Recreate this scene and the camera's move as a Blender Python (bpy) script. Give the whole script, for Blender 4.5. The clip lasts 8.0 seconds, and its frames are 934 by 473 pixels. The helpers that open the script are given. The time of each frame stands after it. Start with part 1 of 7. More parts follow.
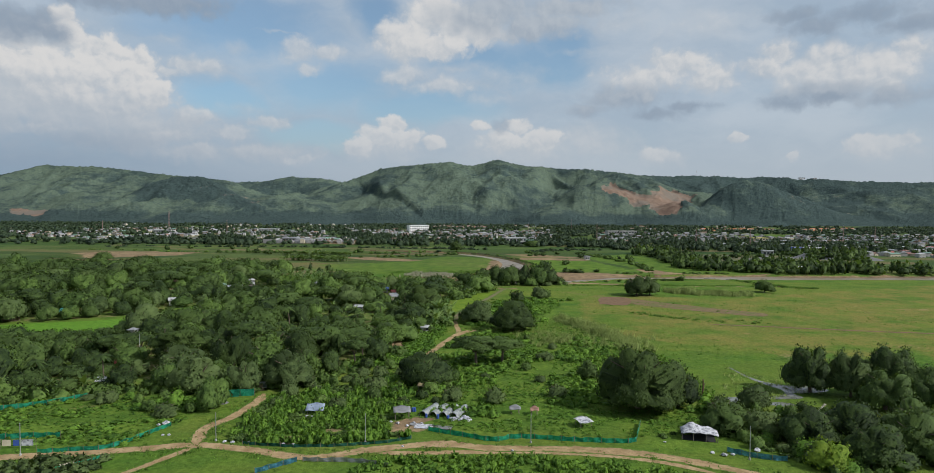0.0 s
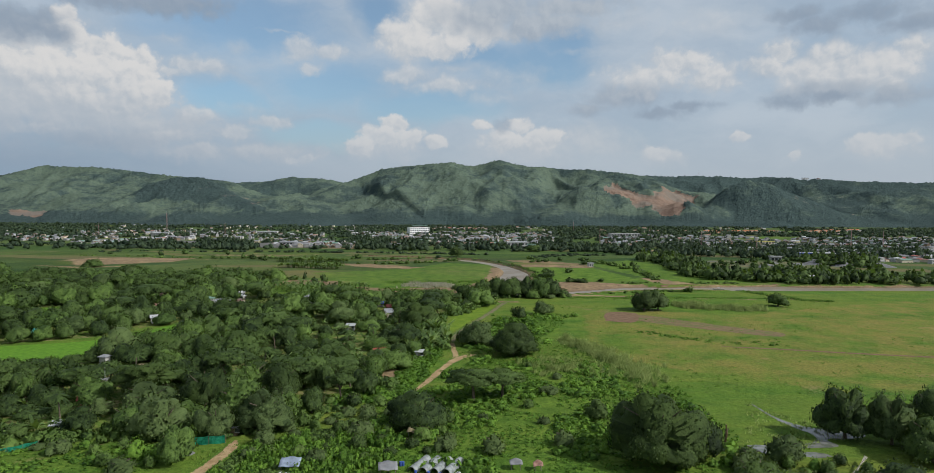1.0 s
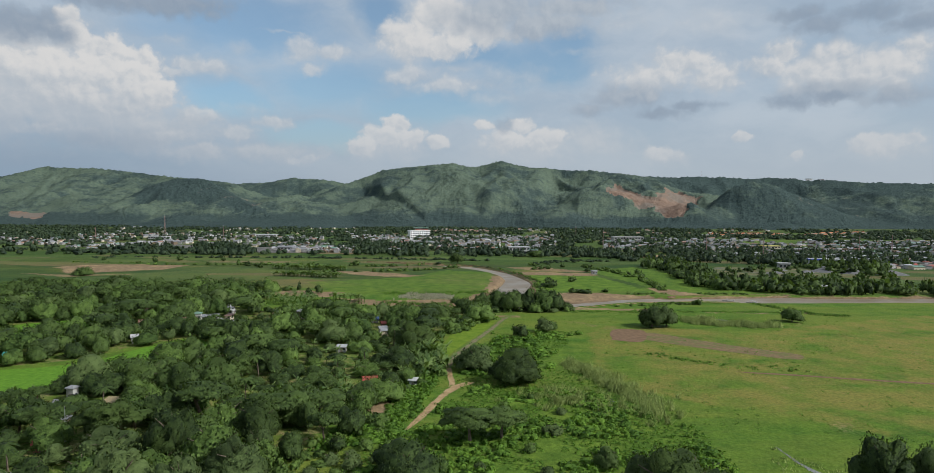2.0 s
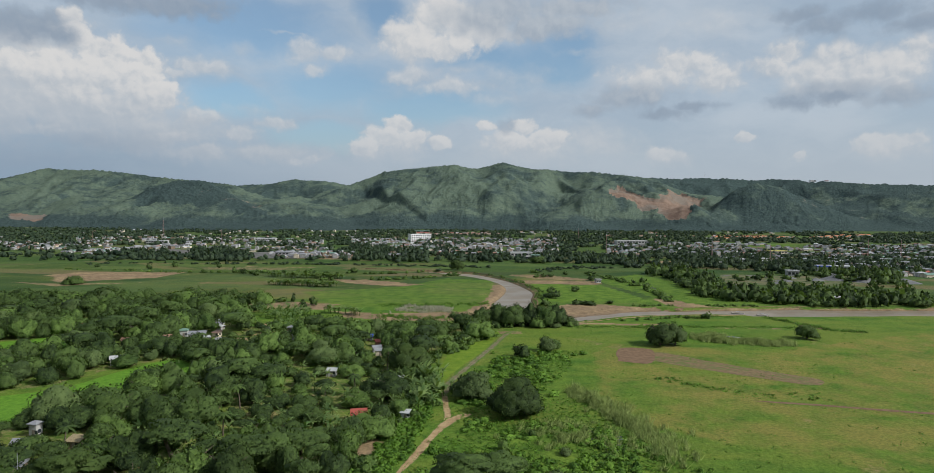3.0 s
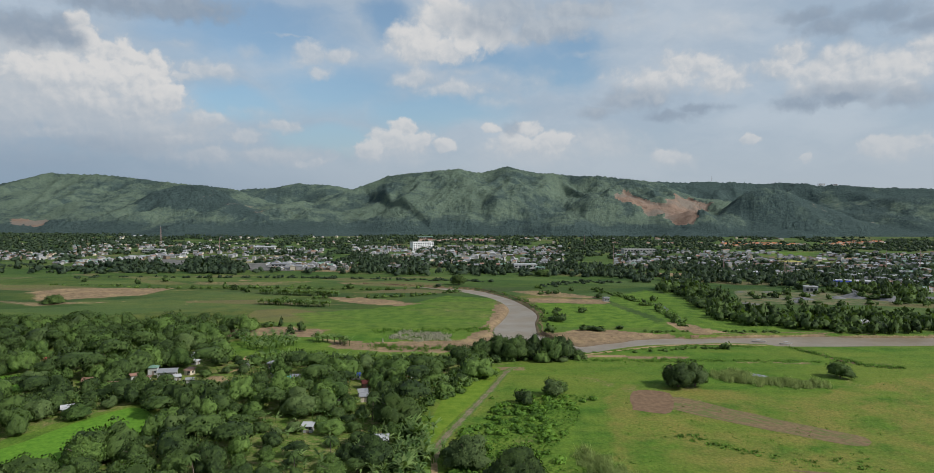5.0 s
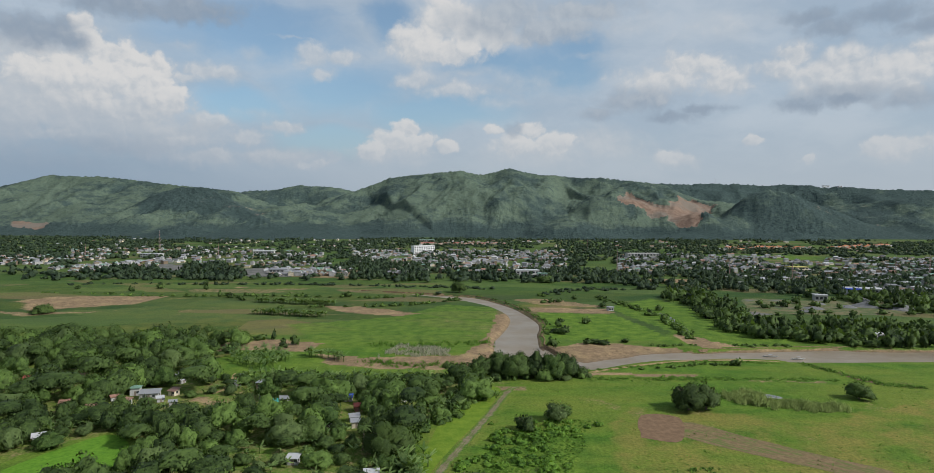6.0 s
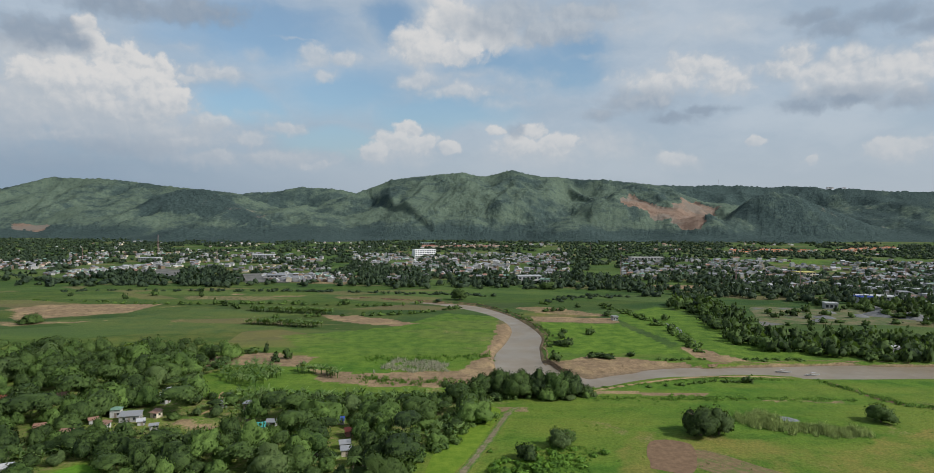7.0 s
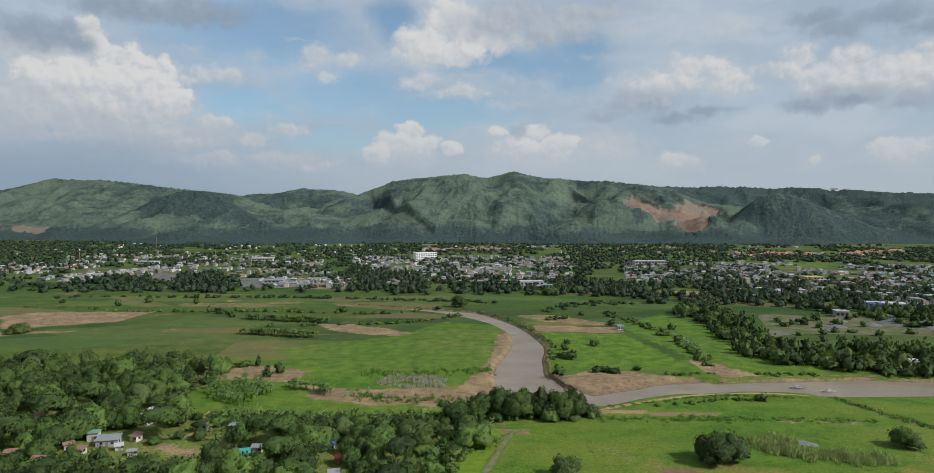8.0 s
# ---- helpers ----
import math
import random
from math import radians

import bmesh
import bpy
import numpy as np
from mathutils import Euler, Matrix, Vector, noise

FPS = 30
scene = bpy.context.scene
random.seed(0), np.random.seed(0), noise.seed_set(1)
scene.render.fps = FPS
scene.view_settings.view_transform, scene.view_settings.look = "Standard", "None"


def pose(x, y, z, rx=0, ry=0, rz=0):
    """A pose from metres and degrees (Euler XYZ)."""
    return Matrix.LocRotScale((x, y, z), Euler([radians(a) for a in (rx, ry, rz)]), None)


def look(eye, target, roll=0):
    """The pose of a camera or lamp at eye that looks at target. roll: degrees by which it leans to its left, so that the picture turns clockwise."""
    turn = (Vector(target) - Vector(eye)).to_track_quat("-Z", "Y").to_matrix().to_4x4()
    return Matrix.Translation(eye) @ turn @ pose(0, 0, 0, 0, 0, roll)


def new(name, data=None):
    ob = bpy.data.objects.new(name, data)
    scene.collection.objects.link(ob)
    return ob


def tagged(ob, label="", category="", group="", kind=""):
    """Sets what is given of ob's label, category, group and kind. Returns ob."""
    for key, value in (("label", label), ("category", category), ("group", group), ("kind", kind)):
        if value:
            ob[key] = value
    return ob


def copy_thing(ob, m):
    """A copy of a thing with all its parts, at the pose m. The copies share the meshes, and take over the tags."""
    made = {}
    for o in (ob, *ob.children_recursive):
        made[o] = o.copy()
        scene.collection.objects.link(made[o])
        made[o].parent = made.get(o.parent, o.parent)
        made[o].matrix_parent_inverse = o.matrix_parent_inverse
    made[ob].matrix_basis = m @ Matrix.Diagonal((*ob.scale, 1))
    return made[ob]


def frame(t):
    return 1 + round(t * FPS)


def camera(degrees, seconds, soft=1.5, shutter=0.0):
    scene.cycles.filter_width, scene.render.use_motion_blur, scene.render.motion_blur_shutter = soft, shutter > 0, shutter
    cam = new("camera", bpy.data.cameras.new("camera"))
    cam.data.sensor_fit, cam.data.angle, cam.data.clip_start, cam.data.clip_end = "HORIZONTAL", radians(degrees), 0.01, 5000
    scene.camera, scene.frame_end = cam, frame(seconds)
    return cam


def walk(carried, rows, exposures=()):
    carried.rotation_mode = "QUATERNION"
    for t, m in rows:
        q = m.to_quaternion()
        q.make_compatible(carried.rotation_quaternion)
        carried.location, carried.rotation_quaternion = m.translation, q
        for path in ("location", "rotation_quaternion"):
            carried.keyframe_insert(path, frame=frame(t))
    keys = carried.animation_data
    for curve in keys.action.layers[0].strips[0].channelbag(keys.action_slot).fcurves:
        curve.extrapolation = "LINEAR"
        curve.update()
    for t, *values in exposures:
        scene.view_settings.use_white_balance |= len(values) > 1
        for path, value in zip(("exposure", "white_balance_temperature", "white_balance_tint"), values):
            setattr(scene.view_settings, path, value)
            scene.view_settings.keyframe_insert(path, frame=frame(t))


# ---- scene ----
cam = camera(73.52, 8.0, soft=0.7)
PATH = [
    (0.0, look((0.00, 0.00, 46.00), (0.00, 99.93, 42.14), 0.33)),
    (0.5, look((0.66, 8.48, 49.01), (0.54, 108.41, 45.08), 0.32)),
    (1.0, look((1.36, 16.74, 51.98), (1.10, 116.66, 48.03), 0.31)),
    (1.5, look((2.09, 24.80, 54.92), (1.69, 124.72, 50.97), 0.30)),
    (2.0, look((2.86, 32.69, 57.82), (2.29, 132.61, 53.89), 0.29)),
    (2.5, look((3.65, 40.42, 60.68), (2.91, 140.34, 56.79), 0.28)),
    (3.0, look((4.45, 48.02, 63.48), (3.53, 147.95, 59.66), 0.27)),
    (3.5, look((5.26, 55.52, 66.24), (4.16, 155.44, 62.50), 0.26)),
    (4.0, look((6.08, 62.93, 68.94), (4.78, 162.86, 65.29), 0.25)),
    (4.5, look((6.89, 70.29, 71.59), (5.40, 170.21, 68.03), 0.24)),
    (5.0, look((7.69, 77.60, 74.16), (5.99, 177.53, 70.71), 0.23)),
    (5.5, look((8.46, 84.91, 76.68), (6.58, 184.83, 73.32), 0.23)),
    (6.0, look((9.21, 92.22, 79.12), (7.13, 192.14, 75.86), 0.22)),
    (6.5, look((9.93, 99.56, 81.49), (7.66, 199.49, 78.31), 0.21)),
    (7.0, look((10.61, 106.96, 83.78), (8.15, 206.88, 80.68), 0.20)),
    (7.5, look((11.24, 114.44, 85.98), (8.60, 214.36, 82.95), 0.19)),
    (8.0, look((11.82, 122.02, 88.10), (9.01, 221.94, 85.12), 0.18)),
]
walk(cam, PATH, exposures=((0.0, -0.14, 6100, 10),))

# ---------------------------------------------------------------- node helpers


def link(tree, a, b):
    tree.links.new(a, b)


class Nodes:
    """Short hand for building a node tree."""

    def __init__(self, tree):
        self.t = tree

    def put(self, sock, v):
        if isinstance(v, bpy.types.NodeSocket):
            self.t.links.new(v, sock)
        elif isinstance(v, (tuple, list)) and len(v) == 3 and sock.type == "RGBA":
            sock.default_value = (*v, 1)
        else:
            sock.default_value = v

    def math(self, op, a, b=0.0, clamp=False):
        n = self.t.nodes.new("ShaderNodeMath")
        n.operation, n.use_clamp = op, clamp
        self.put(n.inputs[0], a)
        self.put(n.inputs[1], b)
        return n.outputs[0]

    def vec(self, op, a, b=(0, 0, 0), out=0):
        n = self.t.nodes.new("ShaderNodeVectorMath")
        n.operation = op
        self.put(n.inputs[0], a)
        self.put(n.inputs[1], b)
        return n.outputs[out]

    def noise(self, vector, scale, detail=4.0, rough=0.55, warp=0.0):
        n = self.t.nodes.new("ShaderNodeTexNoise")
        self.put(n.inputs["Vector"], vector)
        for key, v in (("Scale", scale), ("Detail", detail), ("Roughness", rough), ("Distortion", warp)):
            n.inputs[key].default_value = v
        return n.outputs["Fac"]

    def step(self, v, lo, hi, a=0.0, b=1.0):
        n = self.t.nodes.new("ShaderNodeMapRange")
        n.interpolation_type = "SMOOTHSTEP"
        self.put(n.inputs[0], v)
        for k, x in zip((1, 2, 3, 4), (lo, hi, a, b)):
            n.inputs[k].default_value = x
        return n.outputs[0]

    def mix(self, f, a, b, kind="MIX"):
        n = self.t.nodes.new("ShaderNodeMix")
        n.data_type, n.blend_type = "RGBA", kind
        self.put(n.inputs[0], f)
        self.put(n.inputs[6], a)
        self.put(n.inputs[7], b)
        return n.outputs[2]

    def place(self):
        return self.t.nodes.new("ShaderNodeNewGeometry").outputs["Position"]

    def island(self):
        return self.t.nodes.new("ShaderNodeNewGeometry").outputs["Random Per Island"]

    def chance(self):
        return self.t.nodes.new("ShaderNodeObjectInfo").outputs["Random"]

    def attr(self, name, out="Fac"):
        n = self.t.nodes.new("ShaderNodeAttribute")
        n.attribute_name = name
        return n.outputs[out]

    def scaled(self, v, s):
        return self.vec("MULTIPLY", v, s)


def material(name, recipe, rough=0.8, metal=0.0, bump=None, through_light=None, spec=0.3):
    """recipe(nodes) gives the base colour; bump: (function giving a height, strength, distance)."""
    m = bpy.data.materials.new(name)
    m.use_nodes = True
    n = Nodes(m.node_tree)
    p = m.node_tree.nodes["Principled BSDF"]
    colour = recipe(n) if callable(recipe) else recipe
    n.put(p.inputs["Base Color"], colour)
    n.put(p.inputs["Roughness"], rough(n) if callable(rough) else rough)
    p.inputs["Metallic"].default_value = metal
    p.inputs["Specular IOR Level"].default_value = spec
    if bump:
        b = m.node_tree.nodes.new("ShaderNodeBump")
        n.put(b.inputs["Height"], bump[0](n))
        b.inputs["Strength"].default_value, b.inputs["Distance"].default_value = bump[1], bump[2]
        n.put(p.inputs["Normal"], b.outputs[0])
    if through_light:
        tr = m.node_tree.nodes.new("ShaderNodeBsdfTranslucent")
        n.put(tr.inputs[0], n.mix(1.0, colour, (1.25, 1.3, 0.6), "MULTIPLY"))
        mx = m.node_tree.nodes.new("ShaderNodeMixShader")
        mx.inputs[0].default_value = through_light
        link(m.node_tree, p.outputs[0], mx.inputs[1])
        link(m.node_tree, tr.outputs[0], mx.inputs[2])
        link(m.node_tree, mx.outputs[0], m.node_tree.nodes["Material Output"].inputs[0])
    return m


# ---------------------------------------------------------------- world and sun
SUN_ELEVATION, SUN_AZIMUTH = radians(38), radians(108)  # azimuth from +y towards +x

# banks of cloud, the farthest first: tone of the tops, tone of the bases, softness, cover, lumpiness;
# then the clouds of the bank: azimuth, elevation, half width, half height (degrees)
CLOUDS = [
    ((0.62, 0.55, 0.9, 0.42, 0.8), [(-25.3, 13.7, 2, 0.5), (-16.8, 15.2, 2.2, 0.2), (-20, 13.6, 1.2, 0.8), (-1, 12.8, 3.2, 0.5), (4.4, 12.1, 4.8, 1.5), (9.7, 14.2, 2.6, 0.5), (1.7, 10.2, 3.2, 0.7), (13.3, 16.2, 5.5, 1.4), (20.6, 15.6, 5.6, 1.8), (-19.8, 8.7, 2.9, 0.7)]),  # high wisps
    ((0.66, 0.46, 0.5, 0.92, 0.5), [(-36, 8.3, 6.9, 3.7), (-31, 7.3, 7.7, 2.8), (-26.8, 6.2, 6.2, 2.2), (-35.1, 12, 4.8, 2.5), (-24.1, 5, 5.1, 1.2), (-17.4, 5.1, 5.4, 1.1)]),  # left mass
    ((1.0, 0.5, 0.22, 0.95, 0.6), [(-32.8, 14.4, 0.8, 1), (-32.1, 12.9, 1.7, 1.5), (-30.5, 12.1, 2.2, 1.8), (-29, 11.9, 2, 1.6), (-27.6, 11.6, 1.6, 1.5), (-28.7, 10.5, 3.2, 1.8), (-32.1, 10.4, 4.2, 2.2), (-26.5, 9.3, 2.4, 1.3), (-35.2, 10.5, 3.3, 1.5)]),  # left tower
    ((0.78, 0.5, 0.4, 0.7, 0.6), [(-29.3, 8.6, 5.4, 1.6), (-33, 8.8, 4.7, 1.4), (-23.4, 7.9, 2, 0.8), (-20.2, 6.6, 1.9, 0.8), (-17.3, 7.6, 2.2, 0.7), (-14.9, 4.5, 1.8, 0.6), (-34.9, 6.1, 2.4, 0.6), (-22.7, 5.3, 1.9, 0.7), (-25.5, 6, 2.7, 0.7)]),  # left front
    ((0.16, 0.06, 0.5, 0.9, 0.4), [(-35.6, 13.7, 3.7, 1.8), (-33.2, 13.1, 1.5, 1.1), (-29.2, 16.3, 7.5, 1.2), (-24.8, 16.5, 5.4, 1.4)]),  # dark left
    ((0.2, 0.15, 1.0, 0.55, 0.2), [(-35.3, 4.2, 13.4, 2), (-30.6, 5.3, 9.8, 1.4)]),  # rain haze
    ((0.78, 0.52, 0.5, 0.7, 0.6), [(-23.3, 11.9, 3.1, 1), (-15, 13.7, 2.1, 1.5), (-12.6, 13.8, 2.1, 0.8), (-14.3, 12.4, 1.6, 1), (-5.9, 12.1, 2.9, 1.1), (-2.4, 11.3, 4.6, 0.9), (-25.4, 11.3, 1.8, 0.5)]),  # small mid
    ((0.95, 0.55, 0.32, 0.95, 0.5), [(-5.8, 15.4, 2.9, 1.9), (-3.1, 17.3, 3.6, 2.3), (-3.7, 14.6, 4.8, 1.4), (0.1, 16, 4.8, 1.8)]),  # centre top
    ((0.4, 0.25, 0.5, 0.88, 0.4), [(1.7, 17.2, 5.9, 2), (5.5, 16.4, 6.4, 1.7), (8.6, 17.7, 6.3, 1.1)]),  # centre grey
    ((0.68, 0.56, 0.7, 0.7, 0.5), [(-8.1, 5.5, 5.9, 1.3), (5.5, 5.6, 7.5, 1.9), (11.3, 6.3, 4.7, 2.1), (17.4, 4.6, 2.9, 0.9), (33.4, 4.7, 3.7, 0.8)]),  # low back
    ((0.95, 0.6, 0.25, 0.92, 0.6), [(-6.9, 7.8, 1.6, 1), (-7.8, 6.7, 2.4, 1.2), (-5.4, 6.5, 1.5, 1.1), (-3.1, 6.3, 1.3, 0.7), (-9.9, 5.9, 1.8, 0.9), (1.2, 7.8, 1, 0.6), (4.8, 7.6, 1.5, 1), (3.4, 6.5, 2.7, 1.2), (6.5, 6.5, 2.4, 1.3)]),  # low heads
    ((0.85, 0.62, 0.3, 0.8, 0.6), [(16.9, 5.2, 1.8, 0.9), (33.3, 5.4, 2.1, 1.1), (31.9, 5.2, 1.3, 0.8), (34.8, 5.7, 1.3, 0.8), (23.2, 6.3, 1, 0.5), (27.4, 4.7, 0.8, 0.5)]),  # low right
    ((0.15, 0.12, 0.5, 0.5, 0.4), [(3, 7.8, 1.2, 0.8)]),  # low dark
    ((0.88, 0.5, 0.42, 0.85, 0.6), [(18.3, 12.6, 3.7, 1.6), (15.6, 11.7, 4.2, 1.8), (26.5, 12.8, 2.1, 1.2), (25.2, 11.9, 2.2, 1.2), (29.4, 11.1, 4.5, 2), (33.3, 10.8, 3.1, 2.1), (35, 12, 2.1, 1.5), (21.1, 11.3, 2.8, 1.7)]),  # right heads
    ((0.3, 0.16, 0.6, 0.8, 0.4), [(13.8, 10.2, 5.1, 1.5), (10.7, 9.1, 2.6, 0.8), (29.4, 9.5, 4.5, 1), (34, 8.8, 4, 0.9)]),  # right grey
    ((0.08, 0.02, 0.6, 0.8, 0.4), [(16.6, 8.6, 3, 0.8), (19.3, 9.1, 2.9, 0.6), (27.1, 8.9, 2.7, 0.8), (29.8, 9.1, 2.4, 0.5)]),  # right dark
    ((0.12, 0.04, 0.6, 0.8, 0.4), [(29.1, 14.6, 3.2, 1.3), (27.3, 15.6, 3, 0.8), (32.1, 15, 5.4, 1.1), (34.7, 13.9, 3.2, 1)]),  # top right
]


def billow(n, at, scale=0.75):
    """Rounded heads of cloud."""
    cells = n.t.nodes.new("ShaderNodeTexVoronoi")
    cells.feature = "SMOOTH_F1"
    n.put(cells.inputs["Vector"], at)
    cells.inputs["Scale"].default_value, cells.inputs["Smoothness"].default_value = scale, 0.4
    cells.inputs["Detail"].default_value, cells.inputs["Roughness"].default_value = 3.0, 0.55
    return n.math("SUBTRACT", 1.0, cells.outputs["Distance"])


def drift(n, at, scale, detail, reach):
    """The place shifted by noise, for ragged outlines."""
    wob = n.t.nodes.new("ShaderNodeTexNoise")
    wob.inputs["Scale"].default_value, wob.inputs["Detail"].default_value, wob.inputs["Roughness"].default_value = scale, detail, 0.5
    link(n.t, at, wob.inputs["Vector"])
    return n.vec("ADD", at, n.vec("MULTIPLY", n.vec("SUBTRACT", wob.outputs["Color"], (0.5, 0.5, 0.5)), (*reach, 0)))


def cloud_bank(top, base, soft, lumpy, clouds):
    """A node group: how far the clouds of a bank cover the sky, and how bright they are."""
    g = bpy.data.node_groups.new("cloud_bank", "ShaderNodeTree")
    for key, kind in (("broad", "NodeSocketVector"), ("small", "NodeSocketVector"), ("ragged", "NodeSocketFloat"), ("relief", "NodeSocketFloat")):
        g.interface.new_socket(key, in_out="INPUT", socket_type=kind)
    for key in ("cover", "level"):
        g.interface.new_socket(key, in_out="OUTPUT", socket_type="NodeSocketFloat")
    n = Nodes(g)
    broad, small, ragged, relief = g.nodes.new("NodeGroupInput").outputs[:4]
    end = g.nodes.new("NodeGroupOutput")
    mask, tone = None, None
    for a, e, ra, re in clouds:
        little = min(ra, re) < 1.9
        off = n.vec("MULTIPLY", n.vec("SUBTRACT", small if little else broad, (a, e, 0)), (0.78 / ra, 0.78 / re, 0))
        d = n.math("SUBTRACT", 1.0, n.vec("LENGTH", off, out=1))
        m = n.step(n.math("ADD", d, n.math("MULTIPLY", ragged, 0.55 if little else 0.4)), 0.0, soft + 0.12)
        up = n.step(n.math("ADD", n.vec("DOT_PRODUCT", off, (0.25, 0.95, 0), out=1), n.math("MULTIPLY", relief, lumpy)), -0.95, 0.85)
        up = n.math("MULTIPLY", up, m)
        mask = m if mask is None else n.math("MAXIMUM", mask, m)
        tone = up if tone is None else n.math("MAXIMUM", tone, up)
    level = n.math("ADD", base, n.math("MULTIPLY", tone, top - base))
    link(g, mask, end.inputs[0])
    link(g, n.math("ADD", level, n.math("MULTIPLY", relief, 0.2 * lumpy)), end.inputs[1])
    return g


def build_world():
    w = bpy.data.worlds.new("sky")
    w.use_nodes = True
    t = w.node_tree
    n = Nodes(t)
    bg = t.nodes["Background"]
    sky = t.nodes.new("ShaderNodeTexSky")
    sky.sky_type, sky.sun_disc = "NISHITA", False
    sky.sun_elevation, sky.sun_rotation = SUN_ELEVATION, SUN_AZIMUTH
    sky.air_density, sky.dust_density, sky.ozone_density = 1.0, 1.6, 1.6
    way = t.nodes.new("ShaderNodeTexCoord").outputs["Generated"]
    sep = t.nodes.new("ShaderNodeSeparateXYZ")
    link(t, way, sep.inputs[0])
    x, y, z = sep.outputs
    deg = 180 / math.pi
    az = n.math("MULTIPLY", n.math("ARCTAN2", x, y), deg)
    el = n.math("MULTIPLY", n.math("ARCSINE", z), deg)
    comb = t.nodes.new("ShaderNodeCombineXYZ")
    link(t, az, comb.inputs[0])
    link(t, el, comb.inputs[1])
    at = comb.outputs[0]
    broad, small = drift(n, at, 0.3, 6.0, (3.4, 2.6)), drift(n, at, 0.8, 5.0, (1.5, 1.1))
    outside = n.step(n.math("ABSOLUTE", az), 40, 55)
    high = n.step(el, 19.5, 30)
    beyond = n.math("MAXIMUM", outside, high)
    puff, puff_up = [n.noise(n.vec("ADD", at, v), 0.45, 5.0, 0.48) for v in ((0, 0, 0), (0.4, 0.5, 0))]
    heads, heads_up = [billow(n, n.vec("ADD", small, v)) for v in ((0, 0, 0), (0.22, 0.36, 0))]
    ragged = n.math("ADD", n.math("MULTIPLY", n.math("SUBTRACT", puff, 0.5), 1.5), n.math("MULTIPLY", n.math("SUBTRACT", heads, 0.55), 0.5))
    relief = n.math("ADD", n.math("MULTIPLY", n.math("SUBTRACT", puff, puff_up), 2.4), n.math("MULTIPLY", n.math("SUBTRACT", heads, heads_up), 0.8))
    # a veil of thin high cloud with openings of blue, and pale air towards the horizon
    gap = None
    for a, e, ra, re in BLUE_GAPS:
        off = n.vec("MULTIPLY", n.vec("SUBTRACT", broad, (a, e, 0)), (1 / ra, 1 / re, 0))
        d = n.math("SUBTRACT", 1.0, n.vec("LENGTH", off, out=1), clamp=True)
        gap = d if gap is None else n.math("MAXIMUM", gap, d)
    gap = n.math("MAXIMUM", gap, n.math("MULTIPLY", beyond, 0.5))
    wisp = n.noise(n.scaled(broad, (0.5, 1.5, 1)), 0.16, 7.0, 0.6)
    veil = n.math("SUBTRACT", 1.0, n.step(n.math("ADD", gap, n.math("MULTIPLY", n.math("SUBTRACT", 0.5, wisp), 0.9)), -0.05, 0.75, 0.0, 0.82))
    veil_tone = n.mix(n.step(n.noise(n.scaled(broad, (0.6, 1.5, 1)), 0.13, 6.0, 0.58), 0.34, 0.68), VEIL_DIM, VEIL)
    blue = n.mix(1.0, sky.outputs[0], SKY_GRADE, "MULTIPLY")
    air = n.mix(n.step(az, -36, 4), HAZE, HAZE_SUNWARD)
    colour = n.mix(n.step(el, 0.5, 11.0, 0.9, 0.0), n.mix(n.math("MULTIPLY", veil, 0.92), blue, veil_tone), air)
    # the rest of the sky carries on with the same kind of clouds
    rest = n.math("MULTIPLY", n.step(n.noise(n.scaled(broad, (1, 1.6, 1)), 0.05, 4.0), 0.42, 0.62), beyond)
    colour = n.mix(n.math("MULTIPLY", rest, 0.9), colour, n.mix(n.step(n.math("ADD", relief, 0.5), 0.0, 1.0), CLOUD_MID, CLOUD_LIGHT))
    thick_air = n.step(el, 2.0, 11.0, 0.55, 0.0)
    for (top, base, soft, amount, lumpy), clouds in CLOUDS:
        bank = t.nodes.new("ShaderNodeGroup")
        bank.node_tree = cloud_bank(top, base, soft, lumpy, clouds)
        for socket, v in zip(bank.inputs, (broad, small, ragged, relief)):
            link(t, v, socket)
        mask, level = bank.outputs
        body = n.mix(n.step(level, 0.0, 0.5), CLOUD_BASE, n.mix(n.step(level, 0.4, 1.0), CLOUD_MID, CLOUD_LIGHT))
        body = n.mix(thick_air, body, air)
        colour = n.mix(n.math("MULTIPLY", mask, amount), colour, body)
    link(t, colour, bg.inputs[0])
    bg.inputs[1].default_value = 0.1
    scene.world = w


BLUE_GAPS = [(-19.7, 15.5, 11.5, 4.2), (-12.8, 11.0, 10.2, 3.5), (-8.5, 17.1, 3.1, 2.4), (-4.3, 9.6, 10.7, 2.6), (5.5, 13.2, 8.0, 3.0), (8.6, 14.5, 4.2, 2.0), (-20.8, 9.6, 5.8, 2.4), (1.2, 14.0, 6.4, 2.0), (-12.8, 6.9, 7.8, 1.9)]
CLOUD_MID = (5.2, 5.5, 5.7)
CLOUD_LIGHT, CLOUD_BASE = (7.7, 7.35, 6.85), (2.9, 3.5, 4.2)
HAZE_SUNWARD = (4.75, 5.2, 5.5)
HAZE, VEIL, VEIL_DIM, SKY_GRADE = (2.7, 3.5, 4.35), (5.5, 6.0, 6.4), (4.2, 4.95, 5.65), (1.3, 1.42, 1.34)
build_world()
lamp = bpy.data.lights.new("sun", "SUN")
lamp.energy, lamp.angle, lamp.color = 4.7, radians(0.6), (1.0, 0.95, 0.88)
sun = new("sun", lamp)
to_sun = Vector((math.sin(SUN_AZIMUTH) * math.cos(SUN_ELEVATION), math.cos(SUN_AZIMUTH) * math.cos(SUN_ELEVATION), math.sin(SUN_ELEVATION)))
